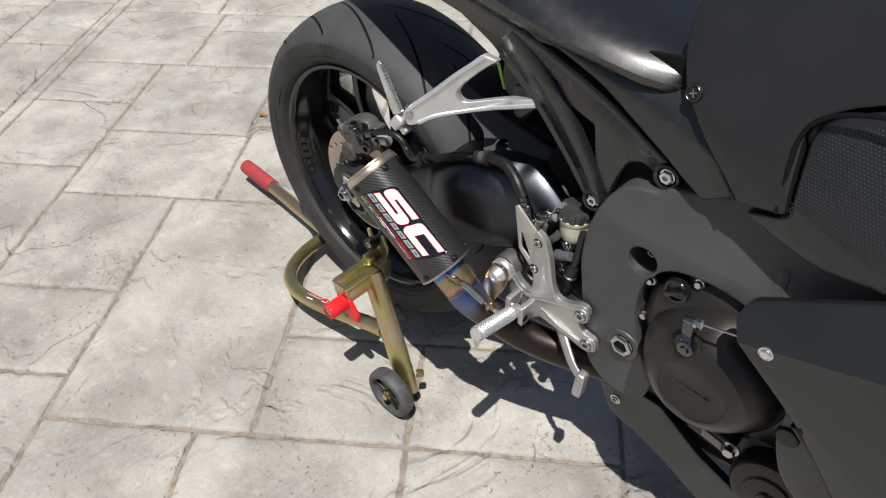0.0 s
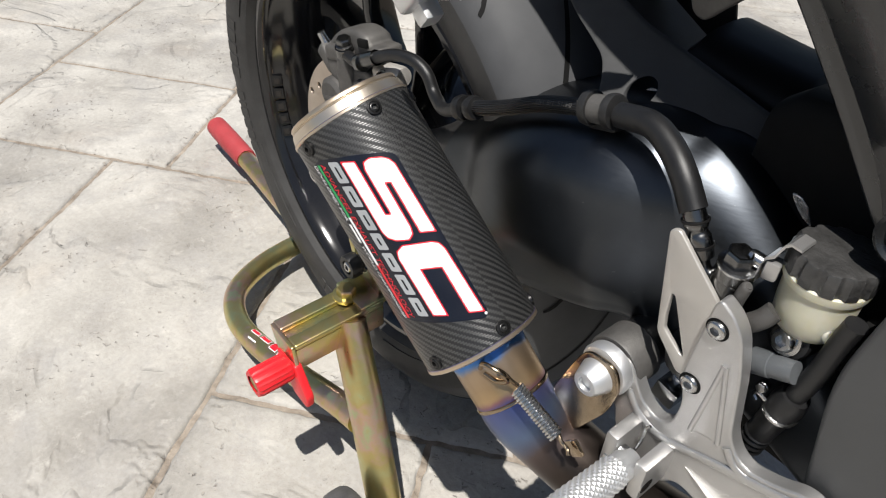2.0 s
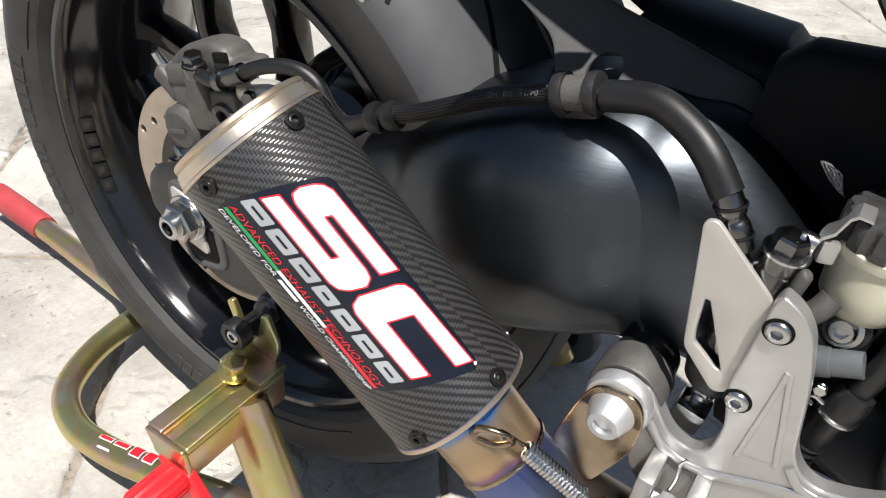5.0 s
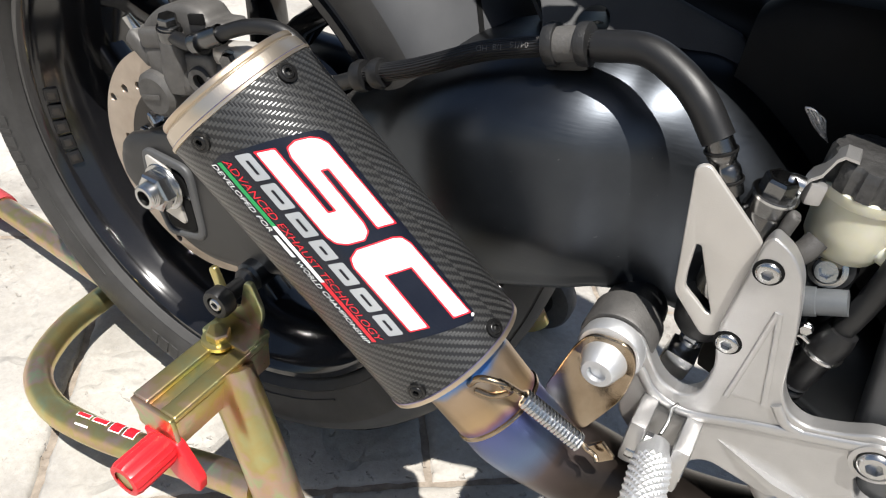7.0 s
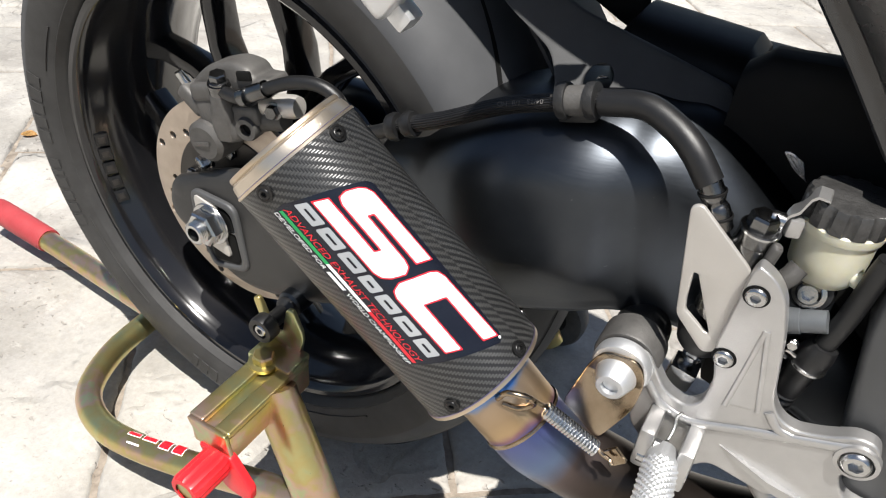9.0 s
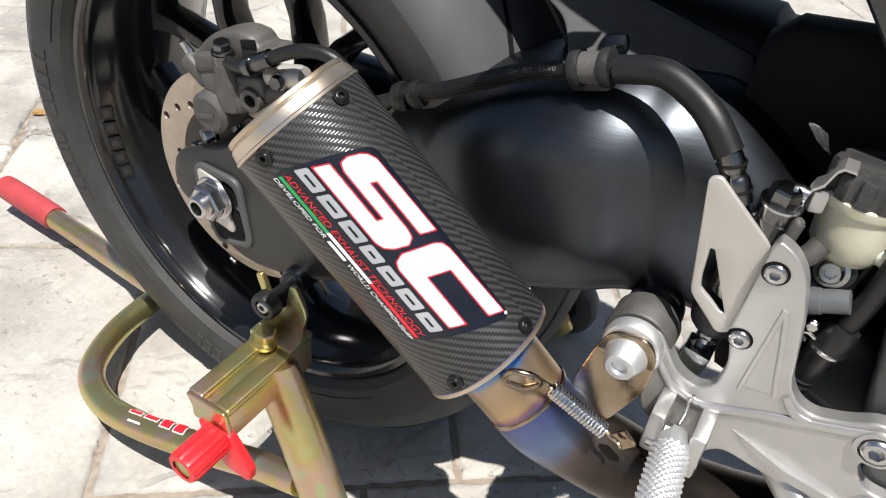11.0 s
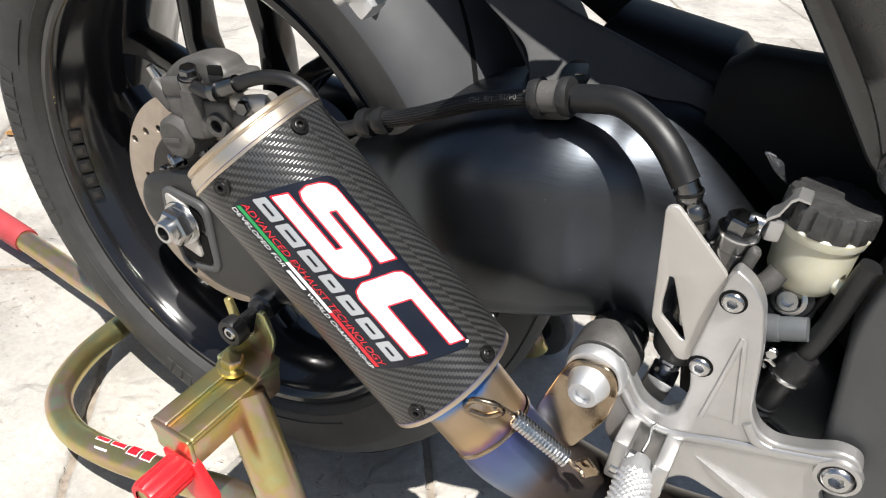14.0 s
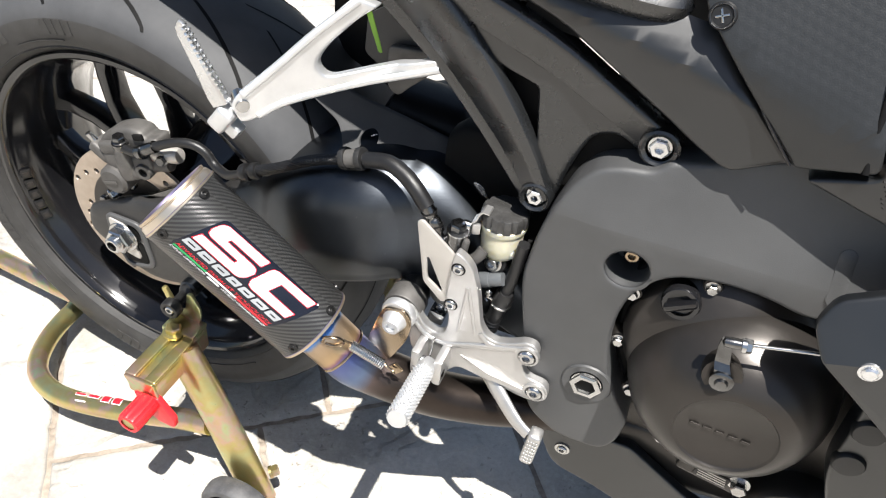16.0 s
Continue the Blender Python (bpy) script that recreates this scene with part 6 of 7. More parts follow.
def bodywork():
    # seat
    rows = [(0.24, 0.112, 0.762, 0.872), (0.32, 0.128, 0.757, 0.844), (0.42, 0.132, 0.752, 0.816), (0.50, 0.126, 0.744, 0.799), (0.555, 0.114, 0.733, 0.790), (0.585, 0.100, 0.730, 0.788), (0.598, 0.074, 0.740, 0.780)]
    def ring(x, w, z0, z1):
        pts = []
        for i in range(32):
            a = 2 * math.pi * i / 32
            c, s = math.cos(a), math.sin(a)
            u = math.copysign(abs(c) ** 0.55, c)
            v = math.copysign(abs(s) ** 0.75, s)
            pts.append((x + 0.008 * v, w * u * (1 - 0.22 * max(0, v)), (z0 + z1) / 2 + v * (z1 - z0) / 2))
        return pts
    seat = part("seat", loft([ring(*r) for r in smooth_line(rows, 5)]), LEATHER, bike, "black vinyl rider's seat")
    part("seat_pan", loft([superring(x, -0.088, 0.088, z - 0.022, z + 0.004, 4, 20) for x, z in ((0.24, 0.760), (0.42, 0.756), (0.56, 0.752))]), PLASTIC_MATT, seat)
    # tail above the wheel
    rows = [(-0.10, 0.045, 0.880, 0.905), (0.0, 0.085, 0.835, 0.905), (0.10, 0.112, 0.800, 0.892), (0.20, 0.125, 0.776, 0.862), (0.30, 0.126, 0.765, 0.815)]
    part("tail", loft([ring(*r) for r in smooth_line(rows, 4)]), FAIRING, bike, "matt black tail fairing")
    # side cover between subframe and tank
    cover = side_plate([[(0.360, 0.757, 0.006), (0.420, 0.757, 0.02), (0.480, 0.770, 0.03), (0.545, 0.766, 0.02), (0.582, 0.757, 0.012), (0.5960, 0.763, 0.004), (0.6890, 0.6760, 0.003), (0.6500, 0.6500, 0.01), (0.6180, 0.6640, 0.01), (0.5620, 0.6950, 0.02), (0.4970, 0.7310, 0.02), (0.4300, 0.7520, 0.02)]], -0.117, 0.026, 0.004, lambda x, z: -0.16 * max(0, x - 0.6) + 0.04 * max(0, 0.6 - x) + 0.74 * max(0, z - 0.723 + 0.20 * (x - 0.60) + 1.2 * max(0, x - 0.60) ** 2), grid=0.008)
    part("side_cover", cover, FAIRING, bike, "matt black side cover behind the tank", 30)
    # near-black sheet added to fill the gap under the seat as shade
    part("cover_backing", side_plate([[(0.46, 0.72), (0.47, 0.772), (0.56, 0.785), (0.63, 0.800), (0.66, 0.70)]], -0.096, 0.006, 0.001), SHADE_BLACK, bike)
    # tank: lofted shell with cover panel and knee pad in front
    rows = [(0.602, 0.060, 0.690, 0.840), (0.625, 0.068, 0.690, 0.880), (0.70, 0.070, 0.690, 0.920), (0.85, 0.078, 0.690, 0.965), (1.00, 0.088, 0.700, 0.965), (1.15, 0.08, 0.74, 0.93)]
    tank = part("fuel_tank", loft([ring(*r) for r in smooth_line(rows, 5)]), FAIRING, bike, "matt black fuel tank")
    def swell(x, z):
        return -0.16 * min(x - 0.60, 0.26) + 0.42 * max(0, z - 0.735 + 0.22 * (x - 0.612))
    panel = [(0.5975, 0.764, 0.006), (0.5810, 0.796, 0.02), (0.5740, 0.830, 0.02), (0.5860, 0.865, 0.02), (0.640, 0.905, 0.03), (0.76, 0.945, 0.03), (1.02, 0.985), (1.02, 0.850), (0.80, 0.822, 0.03), (0.753, 0.800, 0.03), (0.7270, 0.777, 0.02), (0.7360, 0.728, 0.01), (0.7440, 0.692, 0.006), (0.6920, 0.6760, 0.004)]
    part("tank_panel", side_plate([panel], -0.122, 0.022, 0.003, swell), GRIP_SHEET, tank, "matt black tank side panel", 30)
    pad_out = [(0.7420, 0.7250, 0.02), (0.7340, 0.7750, 0.02), (0.7580, 0.7950, 0.03), (0.80, 0.8160, 0.02), (1.02, 0.843), (1.02, 0.700), (0.860, 0.668, 0.03), (0.784, 0.650, 0.03), (0.700, 0.668, 0.01), (0.7500, 0.688, 0.01)]
    part("knee_panel", side_plate([pad_out], -0.118, 0.02, 0.003, swell), FAIRING, tank, "black knee panel with raised studs", 30)
    studs = bmesh.new()
    for i in range(76):
        for j in range(50):
            x, z = 0.742 + 0.0037 * i + (0.00185 if j % 2 else 0), 0.668 + 0.0032 * j
            top = 0.774 + 0.40 * min(x - 0.735, 0.055) + 0.10 * max(0, x - 0.79)
            if x < 0.745 + 0.30 * max(0, 0.70 - z) or z > top or z < 0.660 + 0.10 * (x - 0.78) or x > 1.0:
                continue
            y = -0.118 + swell(x, z)
            q = [studs.verts.new((x + dx * 0.0013, y + 0.0003, z + dz * 0.0011)) for dx, dz in ((-1, -0.6), (1, -1), (1, 0.6), (-1, 1))]
            t = studs.verts.new((x, y - 0.0006, z))
            for k in range(4):
                studs.faces.new((q[k], q[(k + 1) % 4], t))
    tagged(part("studs", studs, PLASTIC_MATT, tank, "rows of small raised studs", 15), kind="stuff")
    part("pad_rim", tube([(0.7350, -0.1431, 0.6900), (0.7290, -0.1316, 0.7350), (0.7270, -0.1214, 0.7680), (0.7400, -0.1169, 0.7900), (0.7750, -0.1171, 0.8080), (0.8500, -0.1237, 0.8260)], 0.0026, 10, 6), PLASTIC_MATT, tank)
    plug = (0.6085, -0.1120, 0.7640)
    axis = (-0.16, -1, 0.3)
    badge = part("round_plug", lathe([(0, 0.0012), (0.0072, 0.0012), (0.0078, 0.0024), (0.0092, 0.0024), (0.0100, 0.0014), (0.0102, -0.006)], plug, axis, 40), RUBBER_DARK, tank, "round black plug with a pale cross emblem")
    for turn in (25, 115):
        part("emblem_bar", block((0, 0, 0), (0.0100, 0.0016, 0.0006), (0, 0, turn), 0.0003, matrix=Matrix.Translation(plug) @ basis(axis) @ Matrix.Translation((0, 0, 0.0016))), STEEL, badge)
    part("emblem_ring", lathe([(0.0080, 0.0023), (0.0084, 0.0027), (0.0088, 0.0023)], plug, axis, 36), STEEL_DARK, badge)
    part("seam_edge", tube([(0.5990, -0.1030, 0.7620), (0.6300, -0.1160, 0.7380), (0.6600, -0.1305, 0.7065), (0.6880, -0.1365, 0.6775)], 0.0012, 8, 4), PAINT_GLOSS, tank)
    # middle fairing
    def facet(x, z):
        edge = 0.562 + (x - 0.755) * 0.355
        return 0.55 * max(0, z - edge) - 0.02 * (x - 0.76)
    skin = [(0.7440, 0.583, 0.006), (0.7520, 0.604, 0.008), (0.880, 0.676, 0.03), (1.12, 0.78), (1.14, 0.32), (1.00, 0.26), (0.955, 0.330, 0.03), (0.920, 0.412, 0.03), (0.846, 0.496, 0.03), (0.7570, 0.563, 0.006)]
    bm = side_plate([skin], -0.204, 0.010, 0.002)
    for k in range(6):
        bmesh.ops.bisect_plane(bm, geom=bm.verts[:] + bm.edges[:] + bm.faces[:], plane_co=(0.755, 0, 0.562 + 0.012 * k), plane_no=(-0.355, 0, 1))
    for v in bm.verts:
        v.co.y += facet(v.co.x, v.co.z)
    fair = part("middle_fairing", bm, FAIRING, bike, "matt black middle fairing with an angled upper facet", 20)
    part("fairing_screw", lathe([(0, 0.0030), (0.0046, 0.0028), (0.0060, 0.0016), (0.0063, 0.0), (0.0082, -0.0002), (0.0085, -0.004)], (0.789, -0.2050, 0.569), (0, -1, 0), 32), POLISHED, fair, "bright round quick-release screw")
    # backing sheet in near-black, the shade behind the fairing as colour
    part("inner_shell", side_plate([[(0.80, 0.565), (0.88, 0.600), (1.12, 0.680), (1.13, 0.30), (0.96, 0.27), (0.93, 0.40), (0.85, 0.48)]], -0.185, 0.01, 0.002), SHADE_BLACK, fair)
    part("lower_edge", tube([(0.846, -0.200, 0.496), (0.890, -0.196, 0.450), (0.925, -0.194, 0.395), (0.955, -0.196, 0.330), (0.985, -0.198, 0.27)], 0.011, 14, 5, flatten=0.6), PLASTIC_MATT, fair)
    # belly fairing
    belly = [(0.552, 0.270, 0.006), (0.610, 0.266), (0.668, 0.274), (0.740, 0.236), (0.830, 0.215), (1.02, 0.255), (1.02, 0.120), (0.80, 0.130, 0.02), (0.700, 0.165, 0.02), (0.590, 0.190, 0.02)]
    pan = part("belly_fairing", side_plate([belly], -0.112, 0.014, 0.003, lambda x, z: -0.10 * max(0, x - 0.64)), FAIRING, bike, "matt black belly fairing", 30)
    socket_bolt("belly_screw", pan, (0.598, -0.1125, 0.226), 0.0062, 0.004, washer=0.009)
    part("bright_strip", tube([(0.560, -0.1155, 0.2745), (0.590, -0.116, 0.2705), (0.617, -0.116, 0.2690)], 0.0026, 10, 4), CAST_SILVER, pan, "bare metal strip")
    part("left_pan", side_plate([[(0.57, 0.26), (1.02, 0.25), (1.02, 0.12), (0.70, 0.16), (0.59, 0.19)]], 0.10, 0.012, 0.003), PLASTIC_MATT, pan)
    part("left_fairing", side_plate([[(0.74, 0.60), (0.88, 0.67), (1.12, 0.78), (1.14, 0.32), (0.95, 0.30), (0.85, 0.47)]], 0.19, 0.01, 0.002), PLASTIC_MATT, fair)


def engine():
    block_ob = part("engine", block((0.83, 0.0, 0.41), (0.36, 0.20, 0.30), (0, 8, 0), 0.02), ENGINE_PAINT, bike, "black engine case with round clutch cover")
    # sump block in near-black, closing the gap with shade as its colour
    part("shaded_sump", block((0.72, 0.0, 0.285), (0.24, 0.17, 0.12), (0, -6, 0), 0.02), SHADE_BLACK, block_ob)
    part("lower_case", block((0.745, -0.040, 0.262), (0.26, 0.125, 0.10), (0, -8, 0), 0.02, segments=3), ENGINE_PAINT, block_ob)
    # two near-black fillers stand in for the shade between the frame plates
    part("shaded_gearbox", block((0.635, 0.0, 0.43), (0.12, 0.19, 0.20), (0, 0, 0), 0.02), SHADE_BLACK, block_ob)
    part("pivot_shade_filler", block((0.500, -0.015, 0.405), (0.13, 0.13, 0.13), (0, 0, 0), 0.015), SHADE_BLACK, block_ob)
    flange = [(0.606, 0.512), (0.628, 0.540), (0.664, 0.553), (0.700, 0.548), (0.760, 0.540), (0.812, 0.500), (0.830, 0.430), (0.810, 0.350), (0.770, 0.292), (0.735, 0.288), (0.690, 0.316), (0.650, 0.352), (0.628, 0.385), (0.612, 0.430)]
    # flange plate in near-black paints the shaded gap round the clutch cover
    part("cover_flange", side_plate([flange], -0.108, 0.030, 0.003, radius=0.02), SHADE_BLACK, block_ob)
    c = (0.725, -0.120, 0.434)
    rows = [(0.0965, -0.012), (0.0960, 0.004), (0.0940, 0.014), (0.0905, 0.026), (0.0850, 0.038), (0.0770, 0.050), (0.0680, 0.0610), (0.0570, 0.0690), (0.0480, 0.0735), (0.0450, 0.0740), (0.0438, 0.0726), (0.0428, 0.0716), (0.0, 0.0722)]
    cover = part("clutch_cover", lathe(rows, c, (0.02, -1, 0.03), 96), ENGINE_PAINT, block_ob, "round semi-gloss clutch cover", 50)
    part("shoulder", lathe([(0.0900, -0.012), (0.0885, -0.001), (0.082, 0.006), (0.070, 0.015), (0.054, 0.026), (0.030, 0.036), (0, 0.039)], (0.705, -0.120, 0.464), (0.05, -1, 0.10), 72), ENGINE_PAINT, block_ob, flat=60)
    # raised bars where the maker's name is cast
    for i in range(5):
        part("cast_bar", block(((i - 2) * 0.0112, 0, 0), (0.0078, 0.0030, 0.0014), (0, 0, 0), 0.0004, matrix=Matrix.Translation((0.7215, -0.1929, 0.4375)) @ Matrix.Rotation(radians(2), 4, "Y") @ Matrix.Rotation(radians(90), 4, "X")), ENGINE_PAINT, block_ob)
    # clutch arm
    part("arm_boss", lathe([(0.0, 0.0), (0.0165, 0.0), (0.0172, -0.004), (0.0172, -0.018), (0.0190, -0.03), (0, -0.03)], (0.7035, -0.1850, 0.4965), (0.02, -1, 0.20), 36), ENGINE_PAINT, block_ob)
    part("clutch_lever", loft([[(x + dx, y + dy, z) for dx, dy in ((-w, 0), (w, 0), (w, 0.003), (-w, 0.003))] for x, y, z, w in ((0.7045, -0.1900, 0.488, 0.0055), (0.7035, -0.1900, 0.498, 0.0074), (0.7010, -0.1890, 0.506, 0.0068), (0.6985, -0.1850, 0.512, 0.0062), (0.6955, -0.1840, 0.529, 0.0054), (0.6945, -0.1830, 0.536, 0.0038))]), STEEL_DARK, block_ob, "dark bright-edged stepped clutch arm", 20)
    part("arm_washer", lathe([(0, 0.0025), (0.0080, 0.0025), (0.0100, 0.0012), (0.0100, -0.001)], (0.7035, -0.1905, 0.4965), (0.02, -1, 0.1), 32), STEEL_DARK, block_ob)
    part("arm_pin", lathe([(0, 0.004), (0.0045, 0.003), (0.0058, 0.0), (0.0058, -0.004)], (0.7035, -0.193, 0.4965), (0.02, -1, 0.1), 24), STEEL_DARK, block_ob)
    part("cable_nipple", lathe([(0, 0.009), (0.0042, 0.007), (0.0048, 0.0), (0.0042, -0.007), (0, -0.009)], (0.6990, -0.188, 0.540), (1, 0.05, 0.15), 20), STEEL_DARK, block_ob)
    hex_bolt("cable_nut", block_ob, (0.707, -0.188, 0.541), 0.0062, 0.006, axis=(1, 0.05, 0.15), material=STEEL)
    part("clutch_cable", tube([(0.696, -0.188, 0.539), (0.740, -0.184, 0.548), (0.790, -0.180, 0.560), (0.85, -0.175, 0.585)], 0.0016, 10, 5), STEEL, block_ob, "bare steel clutch cable")
    # oil filler
    cap = part("oil_filler_cap", lathe([(0.0150, -0.02), (0.0165, -0.004), (0.0175, 0.0), (0.0175, 0.006), (0.0158, 0.0085), (0.0120, 0.0085), (0.0112, 0.0055), (0, 0.0055)], (0.6555, -0.131, 0.518), (-0.05, -1, 0.1), 40), PAINT_GLOSS, block_ob, "black screw cap of the oil filler")
    part("cap_grip", block((0.6555, -0.1400, 0.519), (0.030, 0.009, 0.007), (0, -32, 0), 0.003), PAINT_GLOSS, block_ob)
    for at in ((0.614, -0.1215, 0.500), (0.616, -0.1215, 0.437), (0.643, -0.1215, 0.375), (0.690, -0.1215, 0.321), (0.676, -0.1255, 0.538), (0.742, -0.1215, 0.297)):
        part("bolt_boss", lathe([(0, 0.0), (0.0082, 0.0), (0.0092, -0.002), (0.0095, -0.02)], at, (0, -1, 0), 24), ENGINE_PAINT, block_ob)
        hex_bolt("cover_bolt", block_ob, at, 0.0052, 0.0065, material=STEEL, flange=0.0068)
    # lower round cover, drain plug and maker's plate
    part("lower_cover", lathe([(0.058, -0.02), (0.057, 0.006), (0.052, 0.014), (0.040, 0.017), (0.034, 0.0165), (0.032, 0.020), (0.026, 0.021), (0.0, 0.0215)], (0.845, -0.120, 0.262), (0, -1, 0.05), 64), ENGINE_PAINT, block_ob, "small round lower engine cover")
    hex_bolt("cover_center", block_ob, (0.845, -0.141, 0.263), 0.012, 0.004, material=ENGINE_PAINT)
    hex_bolt("drain_bolt", block_ob, (0.780, -0.128, 0.300), 0.0085, 0.012, material=STEEL, flange=0.0115)
    part("plate_lug", block((0.750, -0.1185, 0.299), (0.066, 0.022, 0.030), (0, 10, 0), 0.005, segments=3), ENGINE_PAINT, block_ob)
    part("info_plate", block((0.7525, -0.1302, 0.2975), (0.036, 0.0014, 0.0165), (0, 10, 0), 0.0003), BLACK_BOLT, block_ob, "small black plate with light print")
    for k in range(4):
        part("plate_bar", block((0.7525 + 0.0006 * (k - 1.5), -0.1311, 0.2975 + 0.0036 * (1.5 - k)), (0.031, 0.0006, 0.0015), (0, 10, 0), 0.0002), SATIN_PLATE, block_ob)
    panel = part("side_panel", side_plate([[(0.810, 0.560, 0.02), (0.990, 0.560, 0.02), (0.990, 0.300, 0.02), (0.900, 0.300, 0.02), (0.845, 0.350, 0.02), (0.826, 0.400, 0.02), (0.822, 0.470, 0.02)]], -0.161, 0.030, 0.004), FAIRING, block_ob, "brownish black panel with round plugs")
    for x, z in ((0.829, 0.467), (0.831, 0.422)):
        part("rubber_plug", lathe([(0, 0.0045), (0.0125, 0.0040), (0.0142, 0.0020), (0.0146, -0.004)], (x + 0.006, -0.161, z), (0, -1, 0), 32), RUBBER_DARK, block_ob, "round black plug")


rear_wheel()
swingarm()
brake_caliper()
brake_hose()
silencer()
exhaust_pipe()
rear_set()
master_cylinder()
chassis()
passenger_peg()
hugger()
bodywork()
engine()


# ---- paddock stand ----
def paddock_stand():
    stand = thing("paddock_stand", (0, 0, 0), "yellow zinc-plated paddock stand with red grip and black wheels", "motorcycle stand")
    right = [(0.160, -0.204, 0.124), (0.110, -0.206, 0.110), (0.040, -0.213, 0.090), (-0.045, -0.220, 0.070), (-0.112, -0.216, 0.057), (-0.166, -0.190, 0.050), (-0.198, -0.136, 0.046), (-0.210, -0.070, 0.044)]
    loop = right + [(-0.212, 0.0, 0.044)] + [(x, -y, z) for x, y, z in reversed(right)]
    part("loop_tube", tube(loop, 0.0145, 28, 6), ZINC, stand)
    handle = part("handle", tube([(-0.205, -0.044, 0.043), (-0.30, -0.036, 0.042), (-0.44, -0.025, 0.042), (-0.54, -0.021, 0.044)], 0.0150, 24, 3), ZINC, stand)
    part("grip", tube([(-0.462, -0.0233, 0.0420), (-0.466, -0.0230, 0.0420), (-0.568, -0.0195, 0.0455), (-0.578, -0.0191, 0.0458), (-0.583, -0.0190, 0.0460)], [0.0160, 0.0185, 0.0185, 0.0165, 0.010], 28, 2), RED_GRIP, handle, "faded red rubber grip")
    for side in (-1, 1):
        s = lambda x, y, z: (x, -side * y, z)
        up = part("upright", tube([s(0.122, -0.188, 0.238), s(0.168, -0.201, 0.162), s(0.238, -0.222, 0.030)], 0.0260, 28, 3, flatten=0.62), ZINC, stand)
        hub = s(0.229, -0.2575, 0.050)
        ax = (0, -1, 0) if hub[1] < 0 else (0, 1, 0)
        wheel = part("wheel", lathe([(0.024, -0.010), (0.040, -0.014), (0.047, -0.013), (0.0500, -0.008), (0.0505, 0.0), (0.0500, 0.009), (0.047, 0.013), (0.0400, 0.014), (0.0370, 0.0120), (0.0355, 0.004), (0.024, 0.002)], hub, ax, 56, closed=True), WHEEL_GREY, stand, "dusty black solid rubber wheel")
        part("hub", lathe([(0.0, 0.010), (0.009, 0.010), (0.012, 0.006), (0.026, 0.004), (0.026, -0.010), (0, -0.012)], hub, ax, 40), RUBBER_DARK, wheel)
        for k in range(5):
            a = radians(72 * k + 15)
            part("web", block((hub[0] + 0.022 * math.cos(a), hub[1] + ax[1] * 0.004, hub[2] + 0.022 * math.sin(a)), (0.030, 0.008, 0.005), (0, -math.degrees(a), 0), 0.0015), RUBBER_DARK, wheel)
        hex_bolt("axle_bolt", wheel, (hub[0], hub[1] + ax[1] * 0.010, hub[2]), 0.0075, 0.008, axis=ax, material=ZINC, flange=0.0085)
        hex_bolt("axle_nut", wheel, (0.247, -side * -0.204, 0.070), 0.0085, 0.010, axis=(0.6, 0.5 * -ax[1], 0.2), material=ZINC)
        # sliding bracket across the top
        ya, yb = -0.151, -0.253
        mid = s(0.112, (ya + yb) / 2, 0.232)
        br = part("slide_bracket", block((mid[0], mid[1], 0.2290), (0.043, abs(yb - ya), 0.028), (0, 0, 0), 0.003), ZINC, stand)
        for dx in (-0.0138, 0.0138):
            part("rail", block((mid[0] + dx, mid[1], 0.2460), (0.0154, abs(yb - ya), 0.0064), (0, 0, 0), 0.0022, segments=3), ZINC, br)
        hex_bolt("clamp_bolt", br, s(0.103, -0.176, 0.2495), 0.0100, 0.010, axis=(0, 0, 1), material=ZINC, flange=0.0140)
        # forked cradle under the spool
        fork = [(0.072, 0.292, 0.004), (0.079, 0.296, 0.004), (0.086, 0.280, 0.005), (0.092, 0.2605, 0.008), (0.104, 0.266, 0.006), (0.110, 0.296, 0.006), (0.117, 0.298, 0.005), (0.128, 0.272, 0.008), (0.122, 0.245, 0.004), (0.088, 0.245, 0.004)]
        bm = side_plate([fork], -0.1515, 0.005, 0.0012)
        bmesh.ops.transform(bm, matrix=Matrix.Diagonal((1, 1 if ax[1] < 0 else -1, 1, 1)), verts=bm.verts)
        part("cradle", bm, ZINC, br)
        part("cradle_foot", block(s(0.108, -0.162, 0.2480), (0.046, 0.030, 0.008), (0, 0, 0), 0.002), ZINC, br)
        # hanging end plate dipped in red, with the knob
        face = [(0.0910, 0.2485, 0.003), (0.1330, 0.2485, 0.003), (0.1360, 0.2250, 0.006), (0.1540, 0.1970, 0.004), (0.1520, 0.1830, 0.006), (0.1300, 0.1850, 0.006), (0.1090, 0.2070, 0.008)]
        bm = side_plate([face], -0.2565, 0.0045, 0.001)
        bmesh.ops.transform(bm, matrix=Matrix.Diagonal((1, 1 if ax[1] < 0 else -1, 1, 1)), verts=bm.verts)
        part("end_plate", bm, ZINC, br)
        dip = [(0.1025, 0.2250, 0.003), (0.1370, 0.2270, 0.003), (0.1560, 0.1975, 0.004), (0.1545, 0.1805, 0.006), (0.1290, 0.1820, 0.006), (0.1075, 0.2060, 0.008)]
        bm = side_plate([dip], -0.2585, 0.0085, 0.002)
        bmesh.ops.transform(bm, matrix=Matrix.Diagonal((1, 1 if ax[1] < 0 else -1, 1, 1)), verts=bm.verts)
        part("red_sleeve", bm, RED_PLASTIC, br, "red plastic sleeve")
        bm = bmesh.new()
        rows = []
        for r, h in ((0.0130, 0.0), (0.0146, 0.003), (0.0148, 0.034), (0.0134, 0.0375), (0.0088, 0.0378)):
            ring = []
            for i in range(72):
                a = 2 * math.pi * i / 72
                q = r * (1 - (0.07 if 0.002 < h < 0.036 else 0) * (0.5 + 0.5 * math.cos(18 * a)))
